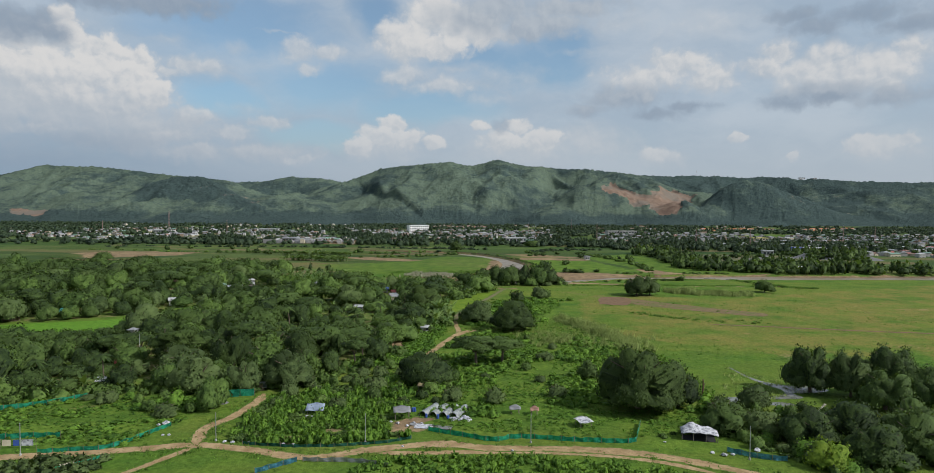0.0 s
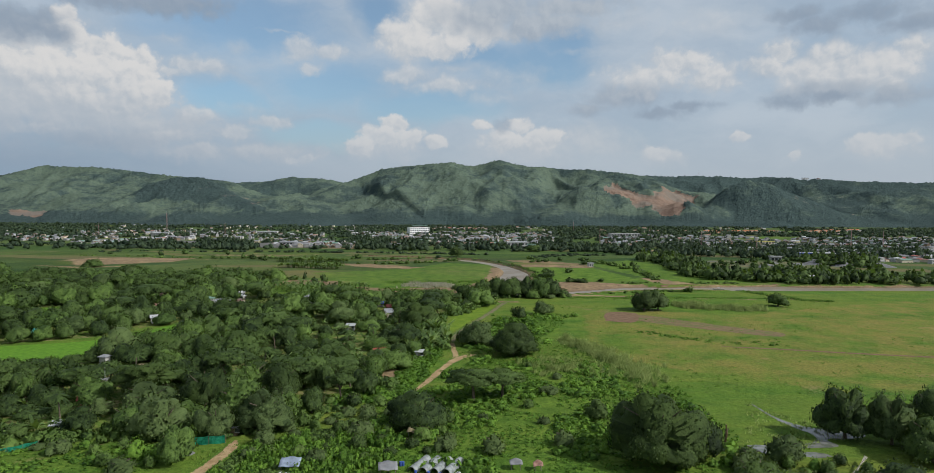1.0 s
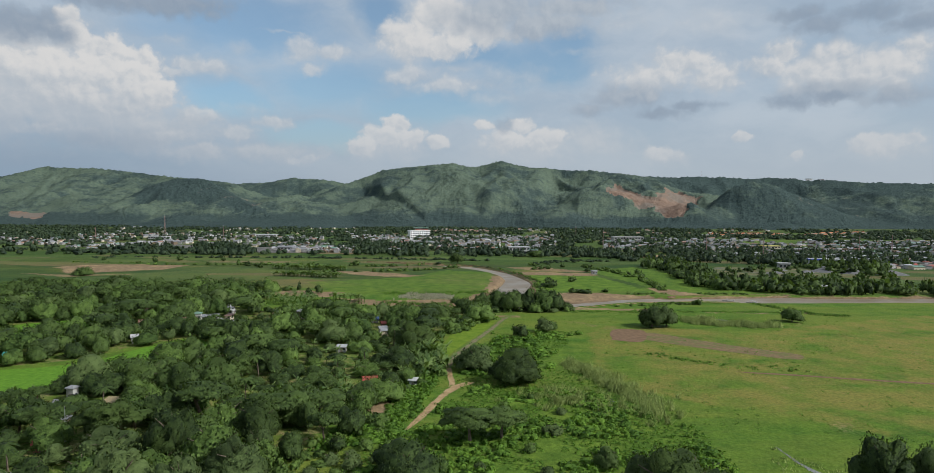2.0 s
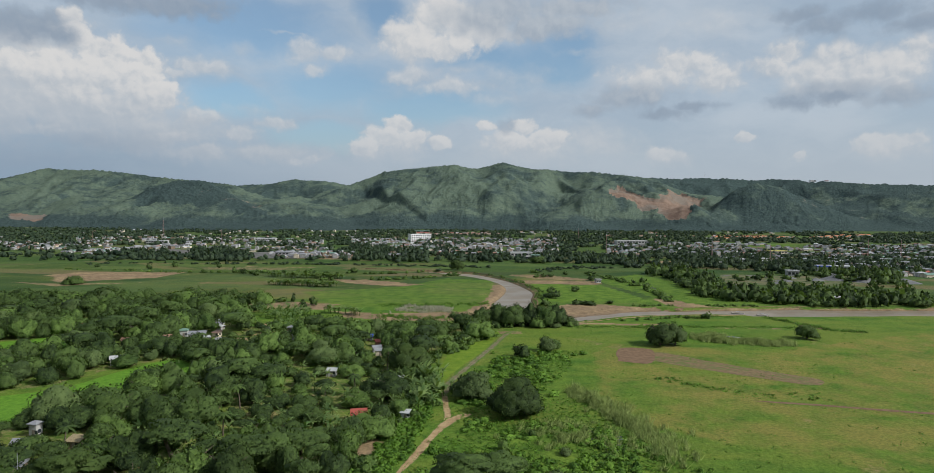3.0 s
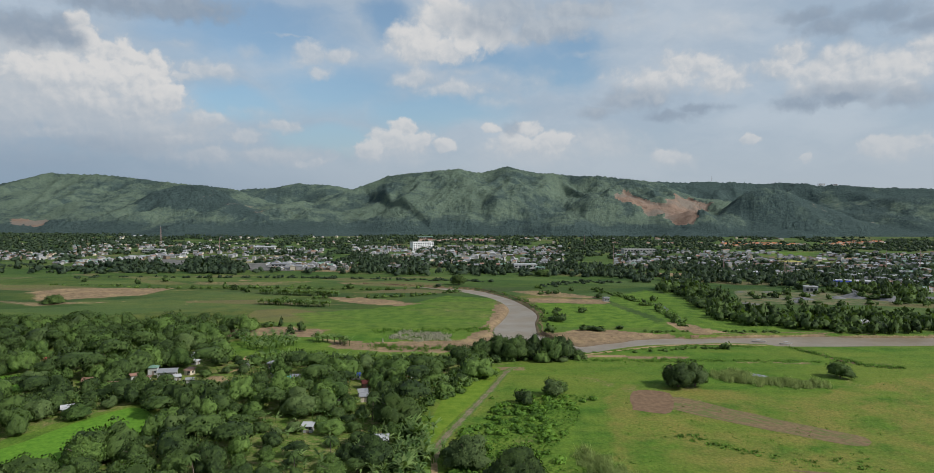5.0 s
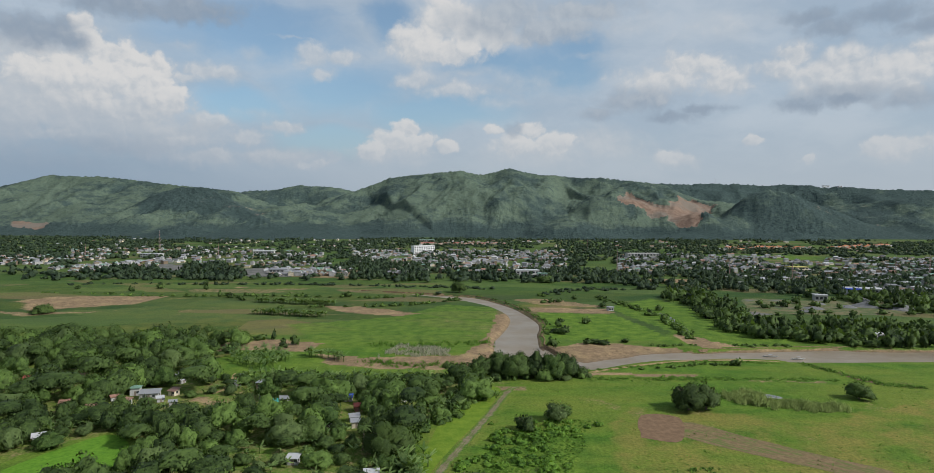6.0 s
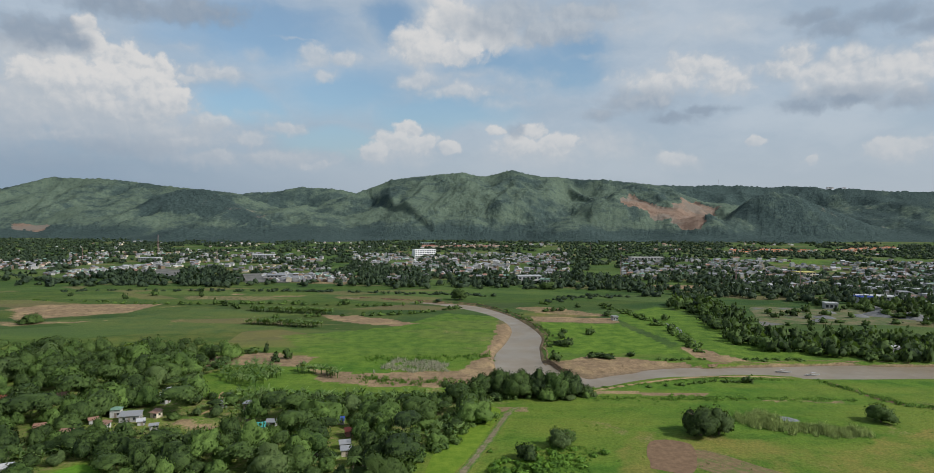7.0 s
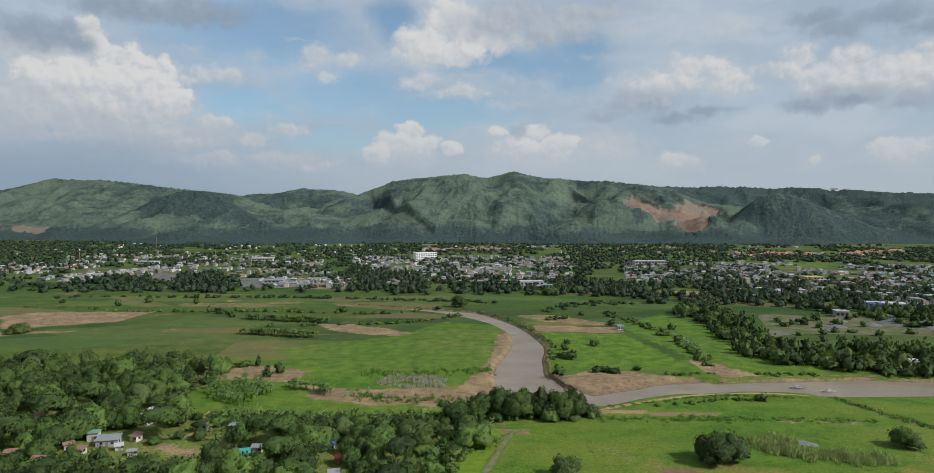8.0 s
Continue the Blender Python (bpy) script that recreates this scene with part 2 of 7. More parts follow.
sun.matrix_world = look(to_sun * 300, (0, 0, 0))

# ---------------------------------------------------------------- mesh helpers


def mesh_of(name, verts, faces, mats, face_mat=None, smooth=False, attrs=(), normals=None):
    """A mesh from arrays: verts (n, 3), faces (m, 3 or 4); attrs: (name, values per vertex)."""
    verts, faces = np.asarray(verts, np.float32), np.asarray(faces, np.int32)
    me = bpy.data.meshes.new(name)
    k = faces.shape[1]
    me.vertices.add(len(verts))
    me.vertices.foreach_set("co", verts.ravel())
    me.loops.add(faces.size)
    me.loops.foreach_set("vertex_index", faces.ravel())
    me.polygons.add(len(faces))
    me.polygons.foreach_set("loop_start", np.arange(0, faces.size, k, dtype=np.int32))
    if face_mat is not None:
        me.polygons.foreach_set("material_index", np.asarray(face_mat, np.int32))
    for m in mats if isinstance(mats, (list, tuple)) else [mats]:
        me.materials.append(m)
    for key, values in attrs:
        values = np.asarray(values, np.float32)
        if values.ndim == 1:
            a = me.attributes.new(key, "FLOAT", "POINT")
            a.data.foreach_set("value", values)
        else:
            a = me.attributes.new(key, "FLOAT_COLOR", "POINT")
            a.data.foreach_set("color", np.c_[values, np.ones(len(values))].astype(np.float32).ravel())
    me.update(calc_edges=True)
    me.polygons.foreach_set("use_smooth", np.full(len(faces), smooth))
    if normals is not None:
        a = me.attributes.new("custom_normal", "FLOAT_VECTOR", "POINT")
        a.data.foreach_set("vector", np.asarray(normals, np.float32).ravel())
    return me


def part(name, bm, mat, parent, label=""):
    """A bmesh or a ready mesh as one object under a thing."""
    if isinstance(bm, bmesh.types.BMesh):
        me = bpy.data.meshes.new(name)
        bm.to_mesh(me)
        bm.free()
        me.materials.append(mat)
    else:
        me = bm
    ob = new(name, me)
    ob.parent = parent
    if label:
        ob["label"] = label
    return ob


def box(bm, x0, x1, y0, y1, z0, z1):
    v = [bm.verts.new((x, y, z)) for z in (z0, z1) for x, y in ((x0, y0), (x1, y0), (x1, y1), (x0, y1))]
    for f in ((3, 2, 1, 0), (4, 5, 6, 7), (0, 1, 5, 4), (1, 2, 6, 5), (2, 3, 7, 6), (3, 0, 4, 7)):
        bm.faces.new([v[i] for i in f])
    return v


def tube(bm, points, radii, sides=6):
    """A tapered tube along points, closed at both ends."""
    rings = []
    for i, (p, r) in enumerate(zip(points, radii)):
        a, b = Vector(points[max(i - 1, 0)]), Vector(points[min(i + 1, len(points) - 1)])
        q = (b - a).to_track_quat("Z", "Y")
        rings.append([bm.verts.new(Vector(p) + q @ Vector((r * math.cos(k * math.tau / sides), r * math.sin(k * math.tau / sides), 0))) for k in range(sides)])
    for a, b in zip(rings, rings[1:]):
        for k in range(sides):
            bm.faces.new((a[k], a[(k + 1) % sides], b[(k + 1) % sides], b[k]))
    bm.faces.new(rings[0][::-1])
    bm.faces.new(rings[-1])


def spline(points, n=12):
    """Catmull-Rom through the points."""
    p = np.array(points, float)
    p = np.r_[[2 * p[0] - p[1]], p, [2 * p[-1] - p[-2]]]
    out = []
    for a, b, c, d in zip(p, p[1:], p[2:], p[3:]):
        for s in np.linspace(0, 1, n, endpoint=False):
            out.append(0.5 * (2 * b + (c - a) * s + (2 * a - 5 * b + 4 * c - d) * s * s + (3 * b - a - 3 * c + d) * s**3))
    return np.array(out + [p[-2]])


def inside(poly, x, y):
    """Which of the places lie in the polygon."""
    poly = np.asarray(poly, float)
    hit = np.zeros(np.shape(x), bool)
    for (x0, y0), (x1, y1) in zip(poly, np.roll(poly, -1, 0)):
        if y0 != y1:
            hit ^= ((y0 > y) != (y1 > y)) & (x < (x1 - x0) * (y - y0) / (y1 - y0) + x0)
    return hit


def away(line, x, y):
    """Distance to a polyline."""
    line = np.asarray(line, float)
    best = np.full(np.shape(x), 1e9)
    for (x0, y0), (x1, y1) in zip(line, line[1:]):
        dx, dy = x1 - x0, y1 - y0
        s = np.clip(((x - x0) * dx + (y - y0) * dy) / (dx * dx + dy * dy + 1e-9), 0, 1)
        best = np.minimum(best, np.hypot(x - x0 - s * dx, y - y0 - s * dy))
    return best


rng = np.random.default_rng(7)
_lattice = rng.random((256, 256))


def value_noise(x, y, seed=0):
    """Smooth noise of period 256 in 0..1."""
    x, y = np.asarray(x) + 37.7 * seed, np.asarray(y) + 91.3 * seed
    i, j = np.floor(x).astype(int), np.floor(y).astype(int)
    u, v = x - i, y - j
    u, v = u * u * (3 - 2 * u), v * v * (3 - 2 * v)
    g = lambda a, b: _lattice[a % 256, b % 256]
    return (g(i, j) * (1 - u) + g(i + 1, j) * u) * (1 - v) + (g(i, j + 1) * (1 - u) + g(i + 1, j + 1) * u) * v


def fbm(x, y, octaves=4, seed=0):
    return sum(0.5**k * value_noise(x * 2**k, y * 2**k, seed + k) for k in range(octaves)) / (2 - 0.5 ** (octaves - 1))


def smooth(lo, hi, v):
    s = np.clip((v - lo) / (hi - lo), 0, 1)
    return s * s * (3 - 2 * s)


# ---------------------------------------------------------------- plan of the land (metres)
RIVER_WEST = [(-260, 774), (-120, 749), (-72, 731), (-50, 717), (-17, 691), (5, 667), (24, 632), (31.5, 594), (31, 560), (25.5, 523), (18.5, 496), (17, 474), (19, 446), (27, 420), (44, 405), (64, 416)]
RIVER_EAST = [(-258, 777), (-118, 752), (-70, 736), (-50, 730), (4, 706), (35, 648), (48, 596), (54, 552), (48.5, 510), (47, 476), (52, 455), (58, 442), (67, 432)]
BRANCH_NORTH = [(67, 432), (80, 439.5), (94, 447), (112, 456.5), (136, 462), (171, 468), (222, 474), (260, 472), (420, 484), (700, 522)]
BRANCH_SOUTH = [(64, 416), (73.5, 421), (87, 429), (107, 438), (123, 442), (149, 446), (175, 443), (186, 437), (237, 440), (420, 452), (700, 485)]
SAND_BAR = [(49, 478), (58, 473), (77, 485), (96, 481), (132, 468), (139, 463), (112, 452), (80, 435), (62, 426), (48, 448)]
RIVER = np.r_[spline(RIVER_WEST + BRANCH_SOUTH[1:], 6), spline(RIVER_EAST + BRANCH_NORTH[1:], 6)[::-1]]
BANK = np.r_[RIVER, RIVER[:1]]

TRACK = [(-130, 112), (-100, 113), (-76, 116), (-63, 119), (-53, 121), (-42, 119), (-29, 115), (-19, 119), (-5, 122.5), (4, 120.5), (21, 120), (36, 117), (51, 109), (62, 102)]
TRACK_B = [(-19, 118), (-10, 117.6), (0, 118.2), (12, 118.6), (24, 117.5), (36, 114), (46, 108)]
SPUR = [(-53, 121), (-54.5, 126), (-55, 131), (-52, 139), (-50.5, 150), (-51, 156)]
FORK = [(-53, 120), (-55, 116), (-60, 107), (-66, 98)]
FOOTPATH_NORTH = [(-4.5, 262), (-4, 278), (3, 304), (12, 335), (22, 372), (27, 381)]
LANE = [(-113, 400), (-109, 388), (-106, 376), (-108, 366)]
CREEK = [(148, 622), (158, 596), (156, 560), (153, 528), (148, 505)]
GULLY = [(187, 429), (190, 420), (193, 410), (195, 400), (203, 390), (214, 384)]
FOOTPATH = [(-14, 196), (-11, 206), (-9, 214), (-6, 226), (-3, 237), (-4, 250), (-5, 264), (-4.5, 270)]
PATH_EAST = [(-5, 229), (-1, 238), (4, 243)]
RIVERSIDE_PATH = [(64, 408), (76, 415), (95, 425), (120, 435), (150, 439), (174, 436)]

FOREST = [(-620, 150), (-150, 146), (-113, 149), (-103, 151), (-93, 156), (-81, 158), (-68, 158), (-62, 162), (-49, 160), (-40, 172), (-32, 184), (-24, 198),
          (-26, 214), (-22, 226), (-17, 246), (-12, 268), (-19, 297), (-8, 328), (4, 352), (16, 374), (20, 392), (3, 398), (-17, 392), (-38, 390), (-61, 382),
          (-90, 382), (-122, 392), (-136, 425), (-130, 452), (-136, 478), (-170, 486), (-223, 484), (-269, 474), (-420, 470), (-700, 470)]
CLEARINGS = [
    [(-182, 216), (-130, 226), (-108, 258), (-103, 296), (-124, 318), (-138, 296), (-150, 268), (-200, 246)],
    [(-222, 298), (-188, 300), (-180, 340), (-197, 366), (-230, 340)],
    [(-128, 338), (-100, 338), (-82, 344), (-84, 363), (-112, 362)],
    [(-100, 330), (-84, 338), (-92, 350), (-108, 346)],
    [(-150, 338), (-120, 336), (-117, 374), (-148, 376)],
    [(-124, 206), (-98, 206), (-96, 222), (-124, 226)],
    [(-43, 222), (-22, 222), (-24, 242), (-42, 242)],
]
PLOUGHED = [(67, 315), (80.5, 312), (88, 338), (73.5, 340)]
STUBBLE = [(82, 316.5), (89, 333), (104, 319), (122, 301), (138, 287), (131, 279), (114, 290), (97, 303)]
YARD = [(226, 590), (255, 606), (300, 604), (345, 610), (400, 640), (388, 690), (322, 690), (268, 703), (246, 650)]
SOIL = [  # bare or thinly grown plots
    ([(-41, 123.4), (-33, 123.2), (-33, 127), (-39, 126.6)], 0.85), ([(-29, 128), (-25, 128), (-25, 131), (-28, 131)], 0.7),
    ([(-56, 436), (1, 446), (20, 457), (21, 428), (-19, 410), (-50, 413)], 0.8),
    ([(-86, 447), (-58, 443), (-50, 414), (-60, 416), (-74, 424)], 0.7),
    ([(-153, 468), (-124, 487), (-87, 475), (-92, 452), (-122, 455), (-144, 452)], 0.85),
    ([(-405, 646), (-393, 672), (-293, 692), (-293, 634), (-330, 613), (-362, 592)], 0.75), ([(-420, 600), (-345, 568), (-286, 596), (-352, 588)], 0.6), ([(-311, 758), (-178, 750), (-215, 718), (-290, 729)], 0.5),
    ([(-127, 632), (-92, 632), (-39, 596), (-56, 580), (-105, 602)], 0.75),
    (SAND_BAR, 0.95), ([(204, 882), (290, 896), (262, 840), (204, 834)], 0.7),
    ([(20, 436), (20, 496), (33, 560), (33, 598), (22, 592), (17, 532), (10, 492), (5, 457), (-4, 440)], 0.8),
    ([(141, 514), (150, 509), (168, 475), (144, 470), (140, 492)], 0.85),
    ([(53, 634), (121, 630), (117, 602), (52, 609)], 0.8),
    ([(34, 688), (80, 690), (122, 638), (103, 637), (62, 652)], 0.6),
    ([(66, 403), (118, 401), (118, 406.5), (64, 408)], 1.0),
    ([(137, 394), (176, 391), (176, 394), (138, 397)], 0.6),
    ([(14, 372), (34, 374), (30, 382), (16, 380)], 0.6),
    ([(-16, 128), (-6, 128), (-8, 138), (-18, 137)], 0.8),
    ([(-32, 214), (-22, 206), (-21, 220), (-29, 226)], 0.8),
    ([(-114, 355), (-95, 348), (-94, 351), (-113, 358.5)], 0.85),
    ([(-300, 900), (-160, 870), (-150, 990), (-300, 1000)], 0.6),
    ([(-900, 908), (-522, 914), (-560, 1236), (-900, 1500)], 0.3), ([(-582, 1016), (-211, 1039), (-360, 1500), (-940, 1500)], 0.3),
    ([(-152, 921), (126, 936), (200, 1500), (-280, 1500)], 0.3), ([(204, 978), (450, 760), (640, 800), (1000, 1300), (296, 1388)], 0.3),
]
LUSH_AND_SUNLIT = [  # dense low green growth, and far fields painted bright as if sunlit
    ([(-47, 122), (-51, 147), (-35, 162), (-17, 168), (-11, 126), (-29, 122)], 1.0),
    ([(-120, 122), (-62, 122), (-60, 150), (-120, 150)], 0.8),
    ([(-3, 143), (0, 200), (-8, 200), (14, 235), (60, 215), (60, 170), (34, 145)], 0.7),
    ([(-36, 180), (-12, 192), (-8, 252), (-20, 254), (-27, 222)], 1.0),
    ([(-20, 100), (-17, 112), (-7, 115), (13, 116), (40, 106), (40, 98)], 0.9),
    ([(6, 250), (14, 300), (46, 330), (48, 296), (30, 255)], 0.6),
    (CLEARINGS[0], 0.35), (CLEARINGS[1], 0.35),
    ([(-122, 394), (-50, 392), (0, 398), (10, 412), (-50, 412), (-95, 446), (-128, 446)], 0.6),
    ([(-1500, 880), (-500, 850), (-160, 850), (400, 800), (440, 640), (1500, 640), (2600, 2400), (-2600, 2400)], 0.12),
    ([(-620, 660), (-300, 690), (-60, 700), (-20, 740), (40, 720), (140, 740), (160, 860), (-620, 900)], 0.15),
    # fields by the river: sunlight between cloud shadows painted as brighter green
    ([(52, 492), (122, 492), (138, 482), (118, 598), (57, 610)], 1.0), ([(120, 640), (128, 590), (146, 500), (140, 482), (200, 478), (215, 500), (185, 530), (195, 620), (175, 700)], 0.85), ([(-95, 480), (-60, 452), (0, 462), (18, 500), (26, 560), (22, 630), (-20, 650), (-60, 575), (-130, 540)], 0.7),
    ([(37, 125), (48, 120), (60, 111), (72, 118), (68, 140), (56, 150), (37, 136)], 0.8),
    ([(361, 1500), (533, 1389), (690, 1353), (622, 1255), (456, 1340)], 0.8), ([(-190, 1480), (20, 1450), (30, 1540), (-180, 1600)], 0.7),
    ([(120, 480), (150, 540), (200, 730), (190, 560), (230, 480)], 0.5),
]
DRY = [  # grazed, yellowed grass
    ([(-14, 262), (-10, 300), (-4, 345), (8, 374), (26, 374), (16, 330), (6, 300), (0, 268)], 0.4),
    ([(46, 240), (60, 330), (72, 352), (160, 330), (190, 240), (120, 190)], 0.75),
    ([(150, 180), (150, 340), (330, 420), (330, 180)], 0.85),
    ([(-600, 700), (-250, 560), (-120, 500), (-40, 600), (-260, 900)], 0.15),
    ([(40, 640), (60, 700), (130, 620), (60, 600)], 0.5),
    ([(-300, 480), (-140, 500), (-100, 560), (-200, 580)], 0.3),
]


def height(x, y):
    """Height of the ground; the river lies in a cut with steep outer banks."""
    near = (x > -340) & (x < 760) & (y > 380) & (y < 860)
    d = np.full(np.shape(x), 400.0)
    if near.any():
        xs, ys = x[near], y[near]
        e = away(BANK, xs, ys)
        d[near] = np.where(inside(RIVER, xs, ys), -e, e)
    z = -4.2 + 4.2 * smooth(-5, 1.8 + 3.2 * value_noise(x / 26, y / 26, 3), d)
    # a low bar of sand and stones slopes down to the water inside the bend
    bar = near & inside(SAND_BAR, x, y)
    z = np.where(bar, np.minimum(z, -2.3 + 2.2 * smooth(-1, 21, d + 6 * (fbm(x / 11, y / 11, 3, 47) - 0.5)) + 0.5 * fbm(x / 5, y / 5, 3, 49) * smooth(2, 8, d)), z)
    z += 1.6 * smooth(0.5, 0.75, fbm(x / 120, y / 120, 3, 5)) * smooth(60, 200, d) * smooth(520, 700, y) * smooth(0, 40, np.where(inside(YARD, x, y), 0, away(YARD + YARD[:1], x, y)))
    return z, d


def cover(x, y, d):
    """Weights of soil, lush growth and dry grass."""
    jx, jy = x + 7 * (fbm(x / 9, y / 9, 3, 11) - 0.5), y + 7 * (fbm(x / 9, y / 9, 3, 17) - 0.5)
    w = np.zeros((len(x), 3))
    for k, polys in enumerate((SOIL, LUSH_AND_SUNLIT, DRY)):
        for poly, amount in polys:
            w[:, k] = np.maximum(w[:, k], amount * inside(poly, jx, jy))
    w[:, 0] = np.maximum(w[:, 0], 0.9 * smooth(3.5, 0, d + 4 * (fbm(x / 14, y / 14, 3, 23) - 0.35)))
    worn = fbm(x / 17, y / 17, 4, 31)
    w[:, 0] = np.maximum(w[:, 0], 0.4 * smooth(0.66, 0.8, worn))
    wooded = inside(FOREST, jx, jy)
    w[:, 0], w[:, 1] = np.maximum(w[:, 0], wooded * 0.42), np.where(wooded, 0.2, w[:, 1])
    for poly in CLEARINGS[:2]:
        w[inside(poly, jx, jy)] = (0, 0.4, 0)
    return w


# ---------------------------------------------------------------- ground materials


def ground_colour(n):
    p = n.place()
    fine, mid, broad = n.noise(p, 0.9, 6, 0.7), n.noise(p, 0.12, 5, 0.6), n.noise(n.scaled(p, (0.4, 1.3, 1)), 0.03, 5, 0.65)
    grass = n.mix(n.step(mid, 0.3, 0.7), (0.047, 0.108, 0.014), (0.09, 0.16, 0.02))
    grass = n.mix(n.step(broad, 0.35, 0.7), grass, (0.13, 0.164, 0.028))
    # parcels of the far plain, each with a crop of its own; cloud shade and haze painted in as dark, bluish tones
    cells = n.t.nodes.new("ShaderNodeTexVoronoi")
    n.put(cells.inputs["Vector"], n.vec("ADD", n.scaled(p, (0.011, 0.024, 0)), n.scaled(p, (0.0, 0.004, 0))))
    cells.inputs["Scale"].default_value = 1.0
    crop = n.t.nodes.new("ShaderNodeSeparateColor")
    link(n.t, cells.outputs["Color"], crop.inputs[0])
    at_y = n.t.nodes.new("ShaderNodeSeparateXYZ")
    link(n.t, p, at_y.inputs[0])
    plain = n.step(at_y.outputs[1], 440, 560)
    shaded_parcel = n.mix(n.step(crop.outputs[0], 0.2, 0.8), (0.023, 0.05, 0.019), (0.06, 0.09, 0.033))
    shaded_parcel = n.mix(n.step(crop.outputs[1], 0.72, 0.8), shaded_parcel, (0.12, 0.092, 0.056))
    shaded_parcel = n.mix(n.step(crop.outputs[2], 0.75, 0.85), shaded_parcel, (0.032, 0.056, 0.02))
    grass = n.mix(n.math("MULTIPLY", plain, n.step(broad, 0.2, 0.75, 0.95, 0.65)), grass, shaded_parcel)
    c = n.attr("cover", "Color")
    sep = n.t.nodes.new("ShaderNodeSeparateColor")
    link(n.t, c, sep.inputs[0])
    soil, lush, dry = sep.outputs[:3]
    col = n.mix(n.math("MULTIPLY", dry, n.step(n.noise(p, 0.055, 5, 0.65), 0.35, 0.65)), grass, (0.19, 0.163, 0.045))
    col = n.mix(lush, col, n.mix(n.step(mid, 0.3, 0.75), (0.056, 0.112, 0.015), (0.13, 0.2, 0.027)))
    earth = n.mix(n.step(n.noise(p, 0.25, 5, 0.65), 0.3, 0.7), (0.15, 0.104, 0.066), (0.265, 0.186, 0.114))
    earth = n.mix(n.step(n.noise(p, 0.055, 4, 0.6), 0.48, 0.64, 0.0, 0.7), earth, (0.31, 0.225, 0.125))
    earth = n.mix(n.step(at_y.outputs[2], -1.9, -0.7, 0.55, 0.0), earth, (0.12, 0.092, 0.066))
    ragged = n.math("ADD", soil, n.math("MULTIPLY", n.math("SUBTRACT", fine, 0.5), 0.7))
    ragged = n.math("ADD", ragged, n.math("MULTIPLY", n.math("SUBTRACT", n.noise(p, 0.22, 5, 0.65), 0.5), 0.7))
    col = n.mix(n.step(ragged, 0.3, 0.72), col, earth)
    return n.mix(1.0, col, n.mix(n.step(fine, 0.25, 0.75), (0.62, 0.66, 0.6), (1.28, 1.25, 1.2)), "MULTIPLY")


def rough_ground(n):
    p = n.place()
    return n.math("ADD", n.noise(p, 1.3, 5, 0.7), n.math("MULTIPLY", n.noise(p, 0.2, 3), 2.0))


GROUND = material("ground_cover", ground_colour, 0.95, bump=(rough_ground, 0.6, 0.4), spec=0.08)


def track_colour(n, dark=(0.225, 0.15, 0.072), light=(0.385, 0.277, 0.15), worn=0.0):
    p = n.place()
    c = n.mix(n.step(n.noise(p, 0.35, 5, 0.65), 0.3, 0.7), dark, light)
    c = n.mix(n.step(n.noise(p, 1.7, 4, 0.7), 0.5, 0.72, 0, 0.5), c, (0.15, 0.105, 0.062))
    # grass creeps in from both sides and stands here and there between the ruts
    a = n.attr("across")
    rag = n.math("MULTIPLY", n.math("SUBTRACT", n.noise(p, 0.9, 6, 0.7), 0.5), 1.5)
    broad = n.math("MULTIPLY", n.math("SUBTRACT", n.noise(p, 0.16, 3, 0.5), 0.5), 1.8)
    sides = n.step(n.math("ADD", n.math("ADD", a, rag), n.math("MULTIPLY", broad, 0.5 + 1.6 * worn)), 0.85 - worn, 1.1)
    middle = n.step(n.math("ADD", n.math("SUBTRACT", broad, n.math("MULTIPLY", a, 1.8)), rag), 0.05 - worn, 0.3)
    turf = n.mix(n.step(n.noise(p, 0.8, 5, 0.7), 0.35, 0.65), (0.05, 0.105, 0.014), (0.115, 0.165, 0.03))
    return n.mix(n.math("MAXIMUM", sides, n.math("MULTIPLY", middle, 0.85)), c, turf)


TRACK_MAT = material("packed_earth", track_colour, 0.95, bump=(rough_ground, 0.6, 0.25), spec=0.1)
PATH_MAT = material("worn_path", lambda n: track_colour(n, (0.12, 0.105, 0.06), (0.21, 0.175, 0.11), 0.55), 0.95, bump=(rough_ground, 0.6, 0.25), spec=0.1)


def furrow_colour(n):
    p = n.place()
    wave = n.t.nodes.new("ShaderNodeTexWave")
    n.put(wave.inputs["Vector"], p)
    wave.bands_direction = "X"
    wave.inputs["Scale"].default_value, wave.inputs["Distortion"].default_value, wave.inputs["Detail"].default_value = 0.12, 1.0, 2
    c = n.mix(n.step(n.noise(p, 0.4, 5, 0.7), 0.3, 0.7), (0.13, 0.084, 0.05), (0.19, 0.125, 0.075))
    return n.mix(n.math("MULTIPLY", wave.outputs["Fac"], 0.14), c, (0.10, 0.062, 0.038))


PLOUGH = material("ploughed_soil", furrow_colour, 0.95, bump=(rough_ground, 0.5, 0.15), spec=0.1)


def water_colour(n):
    return n.mix(n.step(n.noise(n.scaled(n.place(), (1, 1, 1)), 0.03, 4), 0.35, 0.65), (0.185, 0.15, 0.105), (0.215, 0.177, 0.128))


WATER = material("muddy_water", water_colour, lambda n: n.step(n.noise(n.place(), 0.05, 4), 0.3, 0.7, 0.3, 0.5),
                 bump=(lambda n: n.noise(n.place(), 0.35, 3), 0.03, 0.12), spec=0.28)
PUDDLE = material("shallow_water", lambda n: n.mix(n.step(n.noise(n.place(), 0.5, 5), 0.4, 0.6), (0.10, 0.11, 0.08), (0.17, 0.17, 0.15)), 0.25, spec=0.5)


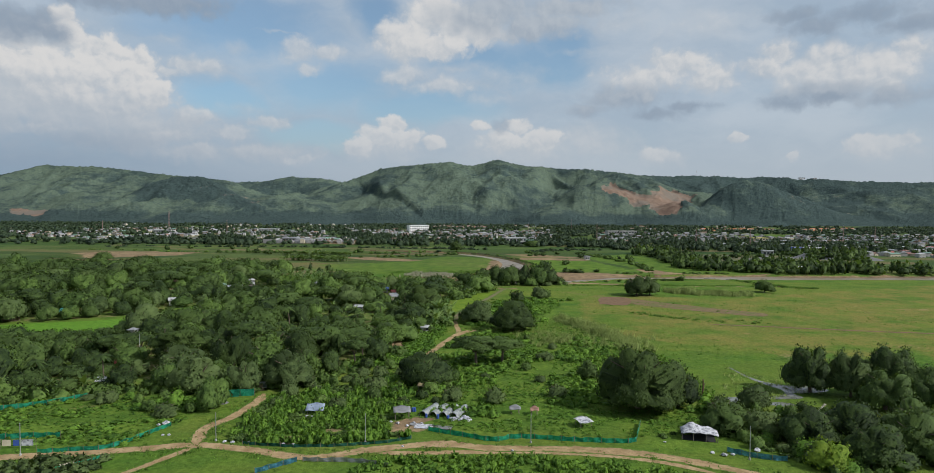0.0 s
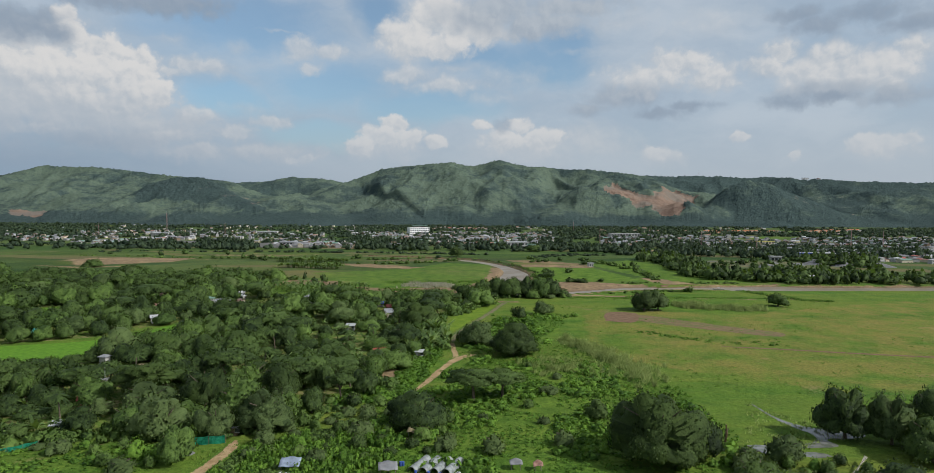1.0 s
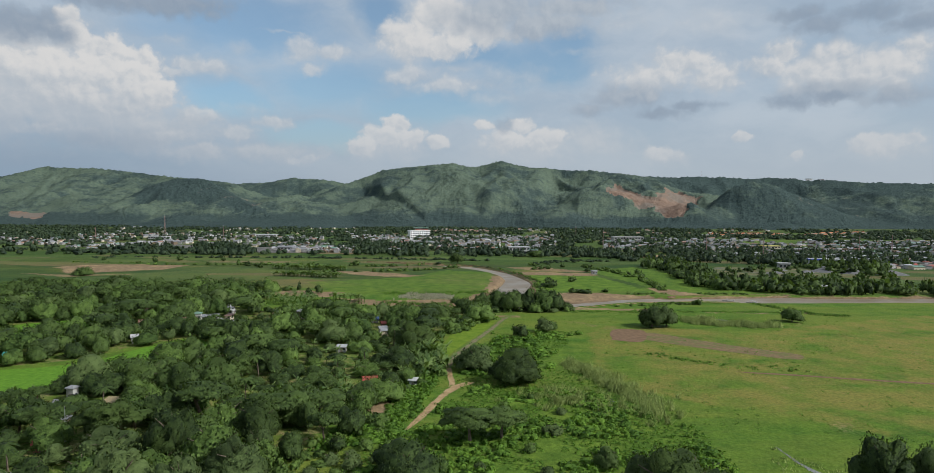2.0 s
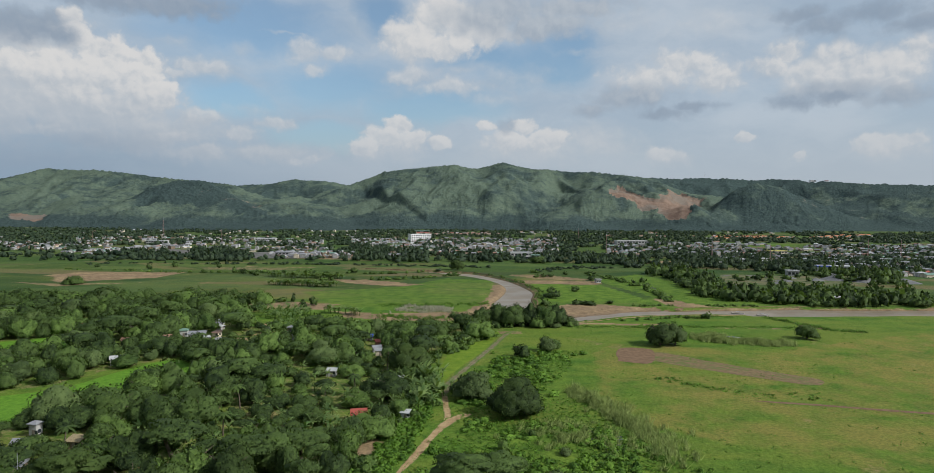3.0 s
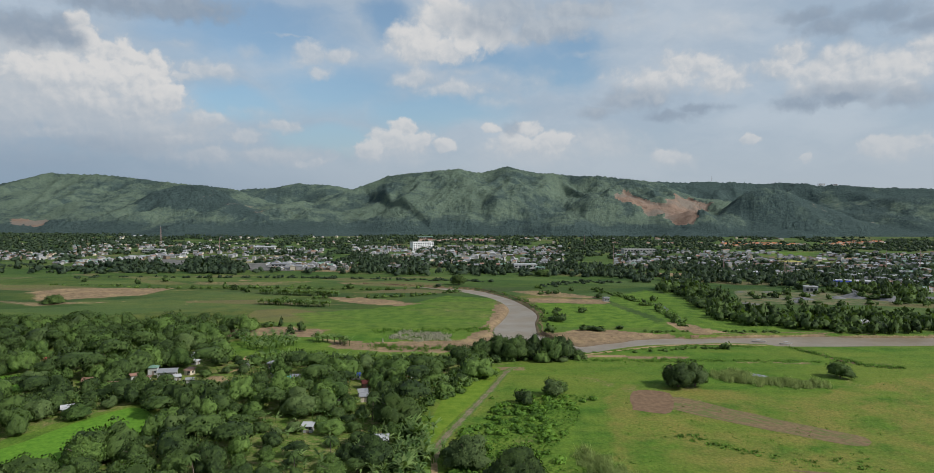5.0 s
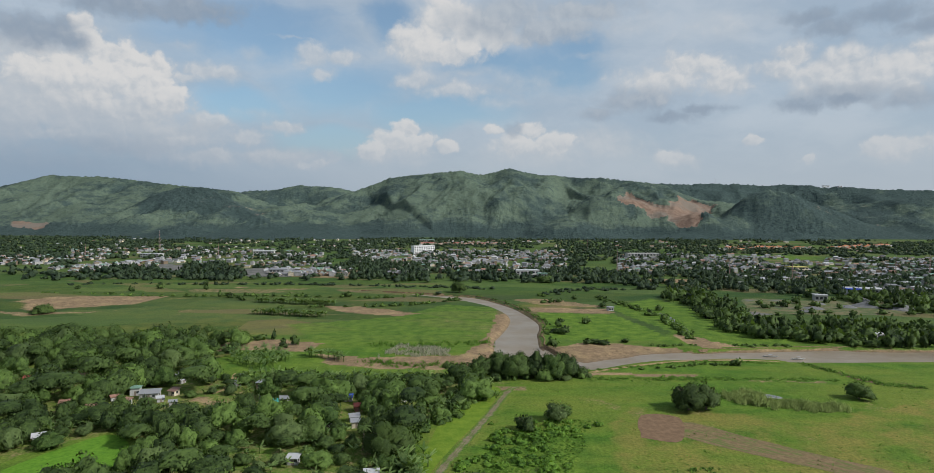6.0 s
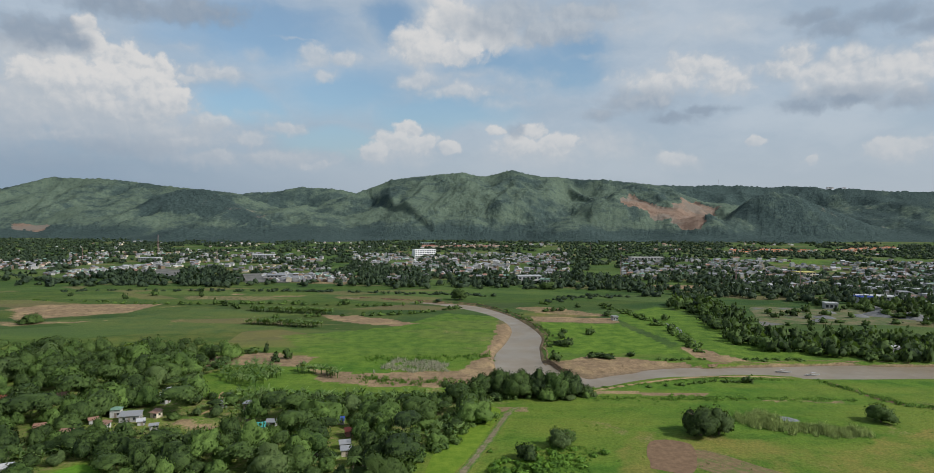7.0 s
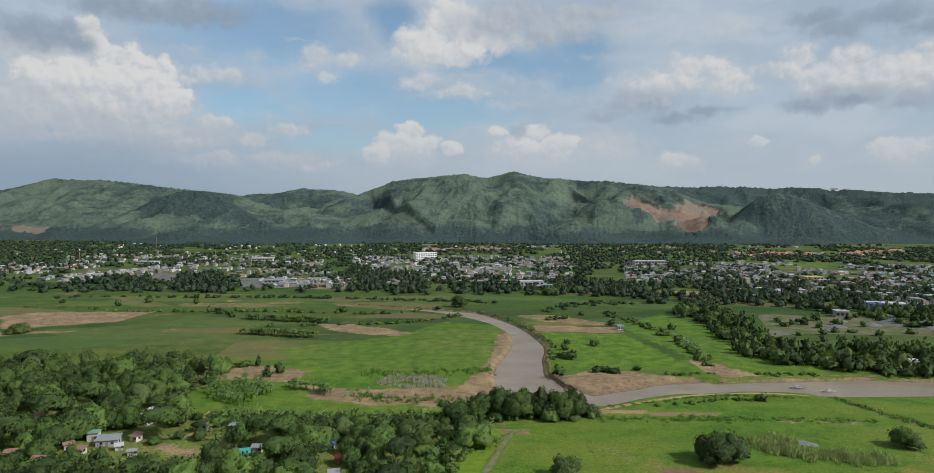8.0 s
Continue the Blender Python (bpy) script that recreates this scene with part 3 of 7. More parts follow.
def hill_colour(n):
    p = n.place()
    big, mid, fine = n.noise(p, 0.0035, 6, 0.62), n.noise(p, 0.014, 5, 0.65), n.noise(p, 0.09, 5, 0.8)
    # woods and grass are tinted blue-grey: distance haze painted into the base colours
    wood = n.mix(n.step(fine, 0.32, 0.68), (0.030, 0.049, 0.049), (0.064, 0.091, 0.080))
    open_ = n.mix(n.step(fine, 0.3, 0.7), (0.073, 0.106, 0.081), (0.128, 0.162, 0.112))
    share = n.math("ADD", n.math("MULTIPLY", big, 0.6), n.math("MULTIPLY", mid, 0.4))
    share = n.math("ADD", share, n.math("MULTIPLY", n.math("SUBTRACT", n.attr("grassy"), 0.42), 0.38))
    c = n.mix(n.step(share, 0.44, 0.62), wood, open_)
    rock = n.mix(n.step(n.noise(n.scaled(p, (1, 1, 0.35)), 0.03, 5, 0.7), 0.35, 0.65), (0.165, 0.112, 0.082), (0.25, 0.178, 0.132))
    rock = n.mix(n.step(big, 0.46, 0.54), rock, (0.185, 0.155, 0.125))
    bare = n.math("ADD", n.attr("scar"), n.math("MULTIPLY", n.math("SUBTRACT", mid, 0.5), 0.9))
    return n.mix(n.step(bare, 0.42, 0.56), c, rock)


HILL = material("hazy_wooded_slope", hill_colour, 0.95, bump=(lambda n: n.noise(n.place(), 0.08, 5, 0.75), 0.9, 10.0), spec=0.05)


# ---------------------------------------------------------------- ground, river, tracks


def spaced(*stretches):
    """Coordinates with a spacing of their own in each stretch: (from, to, step)."""
    return np.unique(np.concatenate([np.arange(a, b + 1e-6, s) for a, b, s in stretches]))


def sheet(xs, ys):
    gx, gy = np.meshgrid(xs, ys)
    i = np.arange(len(xs) * len(ys)).reshape(len(ys), len(xs))
    faces = np.stack([i[:-1, :-1], i[:-1, 1:], i[1:, 1:], i[1:, :-1]], -1).reshape(-1, 4)
    return gx.ravel(), gy.ravel(), faces


def build_ground():
    xs = spaced((-5600, -800, 200), (-800, -400, 20), (-400, -150, 5), (-150, 200, 2.5), (200, 400, 5), (400, 800, 20), (800, 5600, 200))
    ys = spaced((-3000, -200, 200), (-200, 90, 15), (90, 480, 2.5), (480, 740, 4), (740, 1000, 12), (1000, 2400, 50), (2400, 5200, 200))
    x, y, faces = sheet(xs, ys)
    z, d = height(x, y)
    me = mesh_of("ground", np.c_[x, y, z], faces, GROUND, smooth=True, attrs=[("cover", cover(x, y, d))])
    tagged(new("ground", me), "flat flood plain of green grass, scrub and bare plots", "ground", kind="structure")
    w = mesh_of("water", [(-400, 350, -1.9), (900, 350, -1.9), (900, 900, -1.9), (-400, 900, -1.9)], [(0, 1, 2, 3)], WATER)
    tagged(new("water", w), "broad brown muddy river bending between earth banks", "river", kind="structure")


def ribbon(name, line, width, mat, lift, label, category="track", kind="structure", ends=0.35):
    c = spline(line, 16)
    t = np.gradient(c, axis=0)
    t /= np.linalg.norm(t, axis=1)[:, None] + 1e-9
    side = np.c_[-t[:, 1], t[:, 0]]
    n = np.arange(len(c))
    u = n / (len(c) - 1)
    narrow = (ends + (1 - ends) * smooth(0, 0.12, np.minimum(u, 1 - u))) * (0.75 + 0.5 * fbm(n * 0.12, n * 0, 2, 15))
    rows, cross = [], (-1.3, -0.9, -0.45, 0, 0.45, 0.9, 1.3)
    for k, s in enumerate(cross):
        jag = 0.34 * (fbm(n * 0.45, n * 0 + k, 3, 5) - 0.5) * (abs(s) > 1)
        rows.append(c + side * (narrow * width / 2 * (s + jag * 2))[:, None])
    v = np.stack(rows, 1).reshape(-1, 2)
    z, _ = height(v[:, 0], v[:, 1])
    z = np.maximum(z, -0.5)
    m = len(cross)
    i = np.arange(len(c) * m).reshape(-1, m)
    faces = np.concatenate([np.stack([i[:-1, k], i[:-1, k + 1], i[1:, k + 1], i[1:, k]], -1) for k in range(m - 1)])
    me = mesh_of(name, np.c_[v, z + lift], faces[:, ::-1], mat, smooth=True, attrs=[("across", np.tile(np.abs(cross), len(c)))])
    return tagged(new(name, me), label, category, kind=kind)


def patch(name, poly, mat, lift, label, category):
    """A flat piece of land with a slightly wandering edge."""
    p = spline(list(poly) + [poly[0]], 5)[:-1]
    p = p + 0.8 * np.c_[value_noise(p[:, 0], p[:, 1], 2) - 0.5, value_noise(p[:, 0], p[:, 1], 8) - 0.5]
    bm = bmesh.new()
    bm.faces.new([bm.verts.new((x, y, lift)) for x, y in p])
    bmesh.ops.triangulate(bm, faces=bm.faces[:])
    bmesh.ops.recalc_face_normals(bm, faces=bm.faces[:])
    if bm.faces[0].normal.z < 0:
        bmesh.ops.reverse_faces(bm, faces=bm.faces[:])
    return tagged(part(name, bm, mat, None), label, category, kind="structure")


# ---------------------------------------------------------------- hills
# ridges: crest points (x, y, height) and the width of the slopes
RIDGES = [
    ([(-3400, 3500, 190), (-2610, 3450, 225), (-2330, 3450, 290), (-2040, 3400, 282), (-1680, 3350, 244), (-1400, 3200, 215), (-1150, 3050, 188)], 900),
    ([(-1400, 3000, 205), (-1211, 2880, 200), (-1080, 2780, 150), (-960, 2680, 100), (-800, 2520, 45)], 520),
    ([(-1900, 4150, 200), (-1615, 4150, 230), (-1300, 4150, 250), (-1176, 4150, 275), (-956, 4150, 268), (-700, 4150, 215)], 700),
    ([(-980, 2840, 20), (-860, 2960, 66), (-740, 3090, 130), (-650, 3200, 190), (-579, 3280, 226), (-453, 3300, 275), (-265, 3300, 288), (-109, 3300, 306), (17, 3310, 289), (158, 3300, 317),
      (267, 3300, 293), (487, 3290, 276), (609, 3220, 272), (715, 3200, 254), (900, 3300, 240)], 980),
    ([(715, 3300, 240), (1000, 3600, 262), (1354, 3700, 281), (1560, 3700, 272), (1776, 3700, 280), (1880, 3520, 243), (2087, 3320, 222), (2457, 3300, 218), (3300, 3350, 215)], 820),
    ([(960, 2620, 60), (1030, 2640, 110), (1090, 2660, 160), (1180, 2680, 192), (1270, 2680, 180), (1420, 2660, 120), (1560, 2650, 60)], 330),
    ([(1560, 3150, 120), (1900, 2950, 165), (2200, 2900, 175), (2700, 2900, 165)], 620),
    ([(-400, 3250, 250), (-330, 2900, 150), (-270, 2600, 70)], 300),
    ([(60, 3280, 280), (120, 2900, 160), (150, 2560, 60)], 320),
    ([(420, 3280, 268), (520, 2950, 165), (600, 2700, 80)], 330),
    ([(-120, 3280, 290), (-100, 3000, 190), (-60, 2700, 80)], 260),
    ([(-2250, 3420, 270), (-2050, 3000, 150), (-1900, 2650, 60)], 420),
]


# share of open grass between the woods on each ridge; kept low on the second to paint its cloud shade
MEADOWS_AND_SHADE = (0.56, 0.06, 0.42, 0.58, 0.2, 0.34, 0.3, 0.5, 0.55, 0.45, 0.5, 0.6)


def hill_height(x, y):
    """Height of the hills, and the share of open grass, which also carries painted cloud shade."""
    z, grassy = np.zeros(np.shape(x)), np.full(np.shape(x), 0.3)
    for (crest, width), meadow in zip(RIDGES, MEADOWS_AND_SHADE):
        c = np.array(crest, float)
        best, top = np.full(np.shape(x), 1e9), np.zeros(np.shape(x))
        for (x0, y0, h0), (x1, y1, h1) in zip(c, c[1:]):
            dx, dy = x1 - x0, y1 - y0
            s = np.clip(((x - x0) * dx + (y - y0) * dy) / (dx * dx + dy * dy), 0, 1)
            d = np.hypot(x - x0 - s * dx, y - y0 - s * dy)
            top = np.where(d < best, h0 + (h1 - h0) * s, top)
            best = np.minimum(best, d)
        best = best * (0.8 + 0.5 * fbm(x / 260, y / 260, 2, 41))
        u = np.clip(np.sqrt((best / width) ** 2 + 0.0008) - 0.028, 0, 1)
        # spurs and gullies that run down from the crest
        slant = x + 0.22 * (3300 - y)
        ridged = 1 - np.abs(2 * fbm(slant / 300, y / 760, 3, 3) - 1)
        ridged2 = 1 - np.abs(2 * fbm(slant / 95, y / 210, 3, 9) - 1)
        cut = (0.95 * (1 - ridged) + 0.34 * (1 - ridged2)) * np.clip(u, 0, 1) ** 0.5 * 1.1
        h = top * (1 - u) ** 1.12 * (1 - np.clip(cut, 0, 0.8)) + 0.09 * top * np.sin(np.pi * u)
        h = np.where(u < 1, h, 0)
        grassy = np.where(h > z, meadow, grassy)
        z = np.maximum(z, h)
    return z, grassy


SCAR_ONE = [(585, 2738), (687, 2994), (726, 2926), (732, 2750), (793, 2742), (997, 3054), (1063, 2906), (1031, 2878), (848, 2466), (792, 2402), (760, 2402), (736, 2434), (734, 2558), (690, 2594), (669, 2650), (617, 2638), (579, 2666)]
SCAR_TWO = [(-1202, 2730), (-1173, 2814), (-1201, 3026), (-1081, 2918), (-981, 2866), (-793, 2606), (-802, 2522), (-876, 2566), (-974, 2602), (-1005, 2530), (-1106, 2626), (-1173, 2626)]
SCAR_THREE = [(-1918, 2618), (-1771, 2630), (-1665, 2478), (-1846, 2522)]
SCAR_FOUR = [(1262, 2566), (1751, 3310), (1782, 3010), (1782, 2838), (1664, 2690), (1399, 2526)]


def build_hills():
    az = np.radians(np.arange(-44, 44.01, 0.135))
    far = spaced((1960, 2150, 30), (2150, 3500, 12), (3500, 4300, 28), (4300, 4700, 100))
    a, r = np.meshgrid(az, far)
    x, y = (np.tan(a) * r).ravel(), r.ravel()
    z, grassy = hill_height(x, y)
    z = z.reshape(len(far), len(az))
    for _ in range(3):  # slopes worn smooth
        z[1:-1, 1:-1] = (z[1:-1, 1:-1] * 2 + z[:-2, 1:-1] + z[2:, 1:-1] + z[1:-1, :-2] + z[1:-1, 2:]) / 6
    z = z.ravel() * 1.025
    jx, jy = x + 40 * (fbm(x / 60, y / 60, 3, 2) - 0.5), y + 60 * (fbm(x / 60, y / 60, 3, 5) - 0.5)
    scar = np.maximum.reduce([inside(SCAR_ONE, jx, jy) * 1.0, inside(SCAR_TWO, jx, jy) * 0.36, inside(SCAR_THREE, jx, jy) * 0.9, inside(SCAR_FOUR, jx, jy) * 0.36])
    trees = (rng.random(len(x)) ** 2) * 7 * smooth(6, 30, z) * (1 - scar)
    z = z + trees - 2.0 - 8 * scar * (inside(SCAR_ONE, x, y))
    i = np.arange(len(x)).reshape(len(far), len(az))
    faces = np.stack([i[:-1, :-1], i[:-1, 1:], i[1:, 1:], i[1:, :-1]], -1).reshape(-1, 4)
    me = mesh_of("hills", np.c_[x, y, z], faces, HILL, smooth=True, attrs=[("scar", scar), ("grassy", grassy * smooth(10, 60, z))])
    tagged(new("hills", me), "long green wooded hills with a bare red quarry face", "hills", kind="structure")


build_ground()
build_hills()
ribbon("track", TRACK, 2.9, TRACK_MAT, 0.05, "rutted pale dirt track across the grass")
ribbon("track", TRACK_B, 1.9, TRACK_MAT, 0.044, "second rut of the dirt track through grass")
ribbon("track", SPUR, 2.6, TRACK_MAT, 0.056, "dirt track leading up to the trees")
ribbon("track", FORK, 1.6, TRACK_MAT, 0.06, "narrow dirt path across the meadow")
ribbon("footpath", FOOTPATH, 2.2, TRACK_MAT, 0.05, "sandy footpath along the edge of the woodland", "path")
ribbon("footpath", FOOTPATH_NORTH, 2.6, PATH_MAT, 0.068, "worn grassy path to the river trees", "path")
ribbon("lane", LANE, 2.2, TRACK_MAT, 0.05, "earth lane between village houses", "path")
ribbon("creek", CREEK, 3.0, PUDDLE, 0.06, "narrow creek in green fields", "creek")
ribbon("gully", GULLY, 2.4, PLOUGH, 0.05, "dark eroded gully in the pasture", "gully")
ribbon("footpath", PATH_EAST, 3.4, TRACK_MAT, 0.062, "short sandy branch of the footpath", "path")
ribbon("ditch", [(100, 259), (121, 254.5), (138, 250), (165, 244), (190, 240)], 1.6, PLOUGH, 0.05, "narrow dark ditch across the pasture", "ditch")
ribbon("footpath", RIVERSIDE_PATH, 2.6, TRACK_MAT, 0.05, "pale path along the river bank", "path")


def cut_bank(line, drop, label):
    """A raw earth face where the river eats into the field."""
    c = spline(line, 14)
    t = np.gradient(c, axis=0)
    t /= np.linalg.norm(t, axis=1)[:, None]
    side = np.c_[t[:, 1], -t[:, 0]]
    n = np.arange(len(c))
    c = c + side * (0.6 + 4.4 * fbm(n * 0.3, n * 0, 4, 71))[:, None]
    rows = []
    for k, (out, z) in enumerate(((1.0, 0.06), (0.25, 0.12), (-0.1, -0.3), (-0.5, -drop * 0.6), (-1.4, -drop))):
        rows.append(np.c_[c + side * (out + 0.7 * (fbm(n * 0.8, n * 0 + k, 2, 44) - 0.5))[:, None], np.full(len(c), z) + 0.3 * (fbm(n * 0.6, n * 0 + k, 2, 9) - 0.5) * (1 < k < 4)])
    v = np.stack(rows, 1).reshape(-1, 3)
    i = np.arange(len(v)).reshape(-1, 5)
    faces = np.concatenate([np.stack([i[:-1, k], i[1:, k], i[1:, k + 1], i[:-1, k + 1]], -1) for k in range(4)])
    tagged(new("river_bank", mesh_of("river_bank", v, faces, BANK_EARTH, smooth=False)), label, "river bank", kind="structure")


BANK_EARTH = material("raw_bank_earth", lambda n: n.mix(n.step(n.noise(n.scaled(n.place(), (1, 1, 3)), 0.5, 5, 0.7), 0.3, 0.7), (0.085, 0.058, 0.036), (0.24, 0.168, 0.1)), 0.95, bump=(rough_ground, 0.6, 0.3), spec=0.05)
cut_bank(RIVER_EAST[1:12][::-1], 2.0, "steep eroded brown river bank below the fields")
cut_bank([(140, 463), (171, 468.5), (222, 474.5), (260, 472.5)][::-1], 1.0, "low eroded bank along the river branch")
MEADOW = material("bright_meadow", lambda n: n.mix(n.step(n.noise(n.place(), 0.25, 6, 0.7), 0.3, 0.7), (0.085, 0.15, 0.015), (0.145, 0.205, 0.024)), 0.95, bump=(rough_ground, 0.5, 0.3), spec=0.05)
patch("meadow", [(-11, 268), (-9, 300), (-3, 345), (7, 376), (19, 376), (8.5, 330), (-0.5, 302), (-6.5, 278), (-7, 266)], MEADOW, 0.045, "strip of bright short grass beside the path", "meadow")
RICE = material("young_rice", lambda n: n.mix(n.step(n.noise(n.place(), 0.5, 6, 0.7), 0.3, 0.7), (0.062, 0.15, 0.012), (0.115, 0.225, 0.02)), 0.9, bump=(rough_ground, 0.4, 0.2), spec=0.1)
patch("rice_field", [(-172, 222), (-131, 231), (-111, 262), (-107, 294), (-123, 312), (-134, 294), (-146, 264), (-190, 244)], RICE, 0.05, "bright green young rice in a clearing", "field")
patch("rice_field", [(-218, 302), (-191, 304), (-184, 338), (-198, 360), (-226, 338)], RICE, 0.05, "bright green young rice between trees", "field")
def stubble_colour(n):
    p = n.place()
    along, across = n.vec("DOT_PRODUCT", p, (0.73, -0.68, 0), out=1), n.vec("DOT_PRODUCT", p, (0.68, 0.73, 0), out=1)
    lane = n.t.nodes.new("ShaderNodeCombineXYZ")
    n.put(lane.inputs[0], n.math("MULTIPLY", along, 0.06))
    n.put(lane.inputs[1], n.math("MULTIPLY", across, 0.9))
    streak = n.noise(lane.outputs[0], 1.0, 5, 0.6)
    c = n.mix(n.step(n.noise(p, 0.5, 5, 0.7), 0.3, 0.7), (0.13, 0.092, 0.05), (0.195, 0.14, 0.075))
    return n.mix(n.step(n.math("ADD", n.math("MULTIPLY", streak, 0.6), n.math("MULTIPLY", n.noise(p, 0.12, 5, 0.7), 0.4)), 0.47, 0.6), c, (0.1, 0.125, 0.035))


patch("stubble_field", STUBBLE, material("weedy_stubble", stubble_colour, 0.95, bump=(rough_ground, 0.5, 0.15), spec=0.1), 0.046, "long brown stubble strip with weeds growing through", "field")
GRAVEL = material("yard_gravel", lambda n: n.mix(n.step(n.noise(n.place(), 0.022, 6, 0.65), 0.36, 0.46), (0.125, 0.12, 0.11), n.mix(n.step(n.noise(n.place(), 0.09, 5, 0.7), 0.4, 0.6), (0.135, 0.12, 0.06), (0.06, 0.088, 0.028))), 0.95, bump=(rough_ground, 0.5, 0.3), spec=0.15)
def draped(name, poly, mat, lift, label, category, step=9.0):
    """A piece of far land that follows the ground, with a ragged edge."""
    p = np.array(poly, float)
    x, y, faces = sheet(np.arange(p[:, 0].min(), p[:, 0].max(), step), np.arange(p[:, 1].min(), p[:, 1].max(), step))
    mid = np.c_[x, y][faces].mean(1)
    wander = 16 * (fbm(mid[:, 0] / 40, mid[:, 1] / 40, 2, 91) - 0.5)
    faces = faces[inside(poly, mid[:, 0] + wander, mid[:, 1] + wander)]
    used, faces = np.unique(faces, return_inverse=True)
    z, _ = height(x[used], y[used])
    me = mesh_of(name, np.c_[x[used], y[used], z + lift], faces.reshape(-1, 4), mat, smooth=True)
    return tagged(new(name, me), label, category, kind="structure")


YARD_GREY = material("dusty_yard", lambda n: n.mix(n.step(n.noise(n.place(), 0.05, 6, 0.7), 0.35, 0.65), (0.085, 0.085, 0.078), (0.15, 0.145, 0.13)), 0.95, spec=0.1)
draped("gravel_yard", [(-548, 1070), (-470, 1095), (-388, 972), (-442, 930)], YARD_GREY, 0.5, "wide grey quarry yard at the edge of the town", "yard")
draped("gravel_yard", [(-342, 1000), (-210, 1000), (-196, 905), (-284, 880)], YARD_GREY, 0.5, "grey yard crowded with sheds beyond the fields", "yard")
patch("gravel_yard", YARD, GRAVEL, 0.06, "grey gravel yard with dry weedy ground", "yard")
patch("ploughed_field", PLOUGHED, PLOUGH, 0.05, "small freshly ploughed brown field with furrows", "field")

# ---------------------------------------------------------------- foliage


def leaf_recipe(dark, light):
    def recipe(n):
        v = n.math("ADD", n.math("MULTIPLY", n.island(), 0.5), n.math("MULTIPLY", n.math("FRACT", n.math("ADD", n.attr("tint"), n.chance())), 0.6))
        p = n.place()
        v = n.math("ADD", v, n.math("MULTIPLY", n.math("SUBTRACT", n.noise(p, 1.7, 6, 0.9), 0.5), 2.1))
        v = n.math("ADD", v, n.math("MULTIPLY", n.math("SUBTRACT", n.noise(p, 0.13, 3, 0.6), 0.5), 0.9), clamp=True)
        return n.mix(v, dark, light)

    return recipe


def leaf(name, dark, light):
    return material(name, leaf_recipe(dark, light), 0.7, through_light=0.28, spec=0.16, bump=(lambda n: n.noise(n.place(), 2.0, 4, 0.7), 0.6, 0.3))


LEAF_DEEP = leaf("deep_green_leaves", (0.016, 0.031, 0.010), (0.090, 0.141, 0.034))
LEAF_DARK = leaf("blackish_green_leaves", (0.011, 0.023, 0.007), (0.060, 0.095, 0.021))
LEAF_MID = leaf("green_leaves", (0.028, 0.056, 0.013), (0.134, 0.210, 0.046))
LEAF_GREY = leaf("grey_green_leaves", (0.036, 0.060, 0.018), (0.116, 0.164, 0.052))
# far trees: haze and cloud shade painted in as a bluer, darker green
LEAF_FAR_HAZE = leaf("hazy_far_tree_leaves", (0.018, 0.034, 0.021), (0.064, 0.094, 0.046))
LEAF_BRIGHT = leaf("bright_green_leaves", (0.09, 0.16, 0.012), (0.21, 0.29, 0.03))
LEAF_SCRUB = leaf("scrub_leaves", (0.042, 0.1, 0.013), (0.155, 0.275, 0.034))
LEAF_BANANA = leaf("banana_leaves", (0.06, 0.125, 0.03), (0.20, 0.275, 0.085))
LEAF_REED = leaf("reed_blades", (0.13, 0.20, 0.04), (0.30, 0.36, 0.11))
LEAF_HERB = leaf("herb_leaves", (0.046, 0.108, 0.013), (0.125, 0.232, 0.027))
PLUME = leaf("pale_grass_plumes", (0.22, 0.21, 0.14), (0.42, 0.40, 0.30))
BARK = material("bark", lambda n: n.mix(n.step(n.noise(n.scaled(n.place(), (4, 4, 1)), 1.5, 5), 0.3, 0.7), (0.07, 0.05, 0.035), (0.17, 0.135, 0.10)), 0.9,
                bump=(lambda n: n.noise(n.scaled(n.place(), (4, 4, 1)), 1.5, 5), 0.5, 0.05))


def cards(centres, normals, size, r):
    """One small bent leaf spray, as a quad, at each centre."""
    m = len(centres)
    nrm = normals / (np.linalg.norm(normals, axis=1)[:, None] + 1e-9)
    helper = r.normal(size=(m, 3))
    u = np.cross(nrm, helper)
    u /= np.linalg.norm(u, axis=1)[:, None] + 1e-9
    v = np.cross(nrm, u)
    s = (size * (0.6 + 0.8 * r.random(m)))[:, None]
    k = (0.6 + 0.5 * r.random(m))[:, None]
    q = np.stack([centres - u * s, centres - v * s * k + nrm * s * 0.2, centres + u * s, centres + v * s * k - nrm * s * 0.25], 1)
    return q.reshape(-1, 3)


def ball_quads(k):
    """A ball of quads: a cube cut k times across on each side, blown round."""
    out, g = [], np.linspace(-1, 1, k + 1)
    for axis in range(3):
        for s in (-1, 1):
            if axis == 2 and s < 0:
                continue  # nothing sees the underside
            for i in range(k):
                for j in range(k):
                    c = [(g[i], g[j]), (g[i + 1], g[j]), (g[i + 1], g[j + 1]), (g[i], g[j + 1])]
                    q = [np.roll(np.array([s, a, b], float), axis) for a, b in (c if s > 0 else c[::-1])]
                    out += [v / np.linalg.norm(v) for v in q]
    return np.array(out)


BALLS = {k: ball_quads(k) for k in (2, 3, 4, 5, 7, 10)}


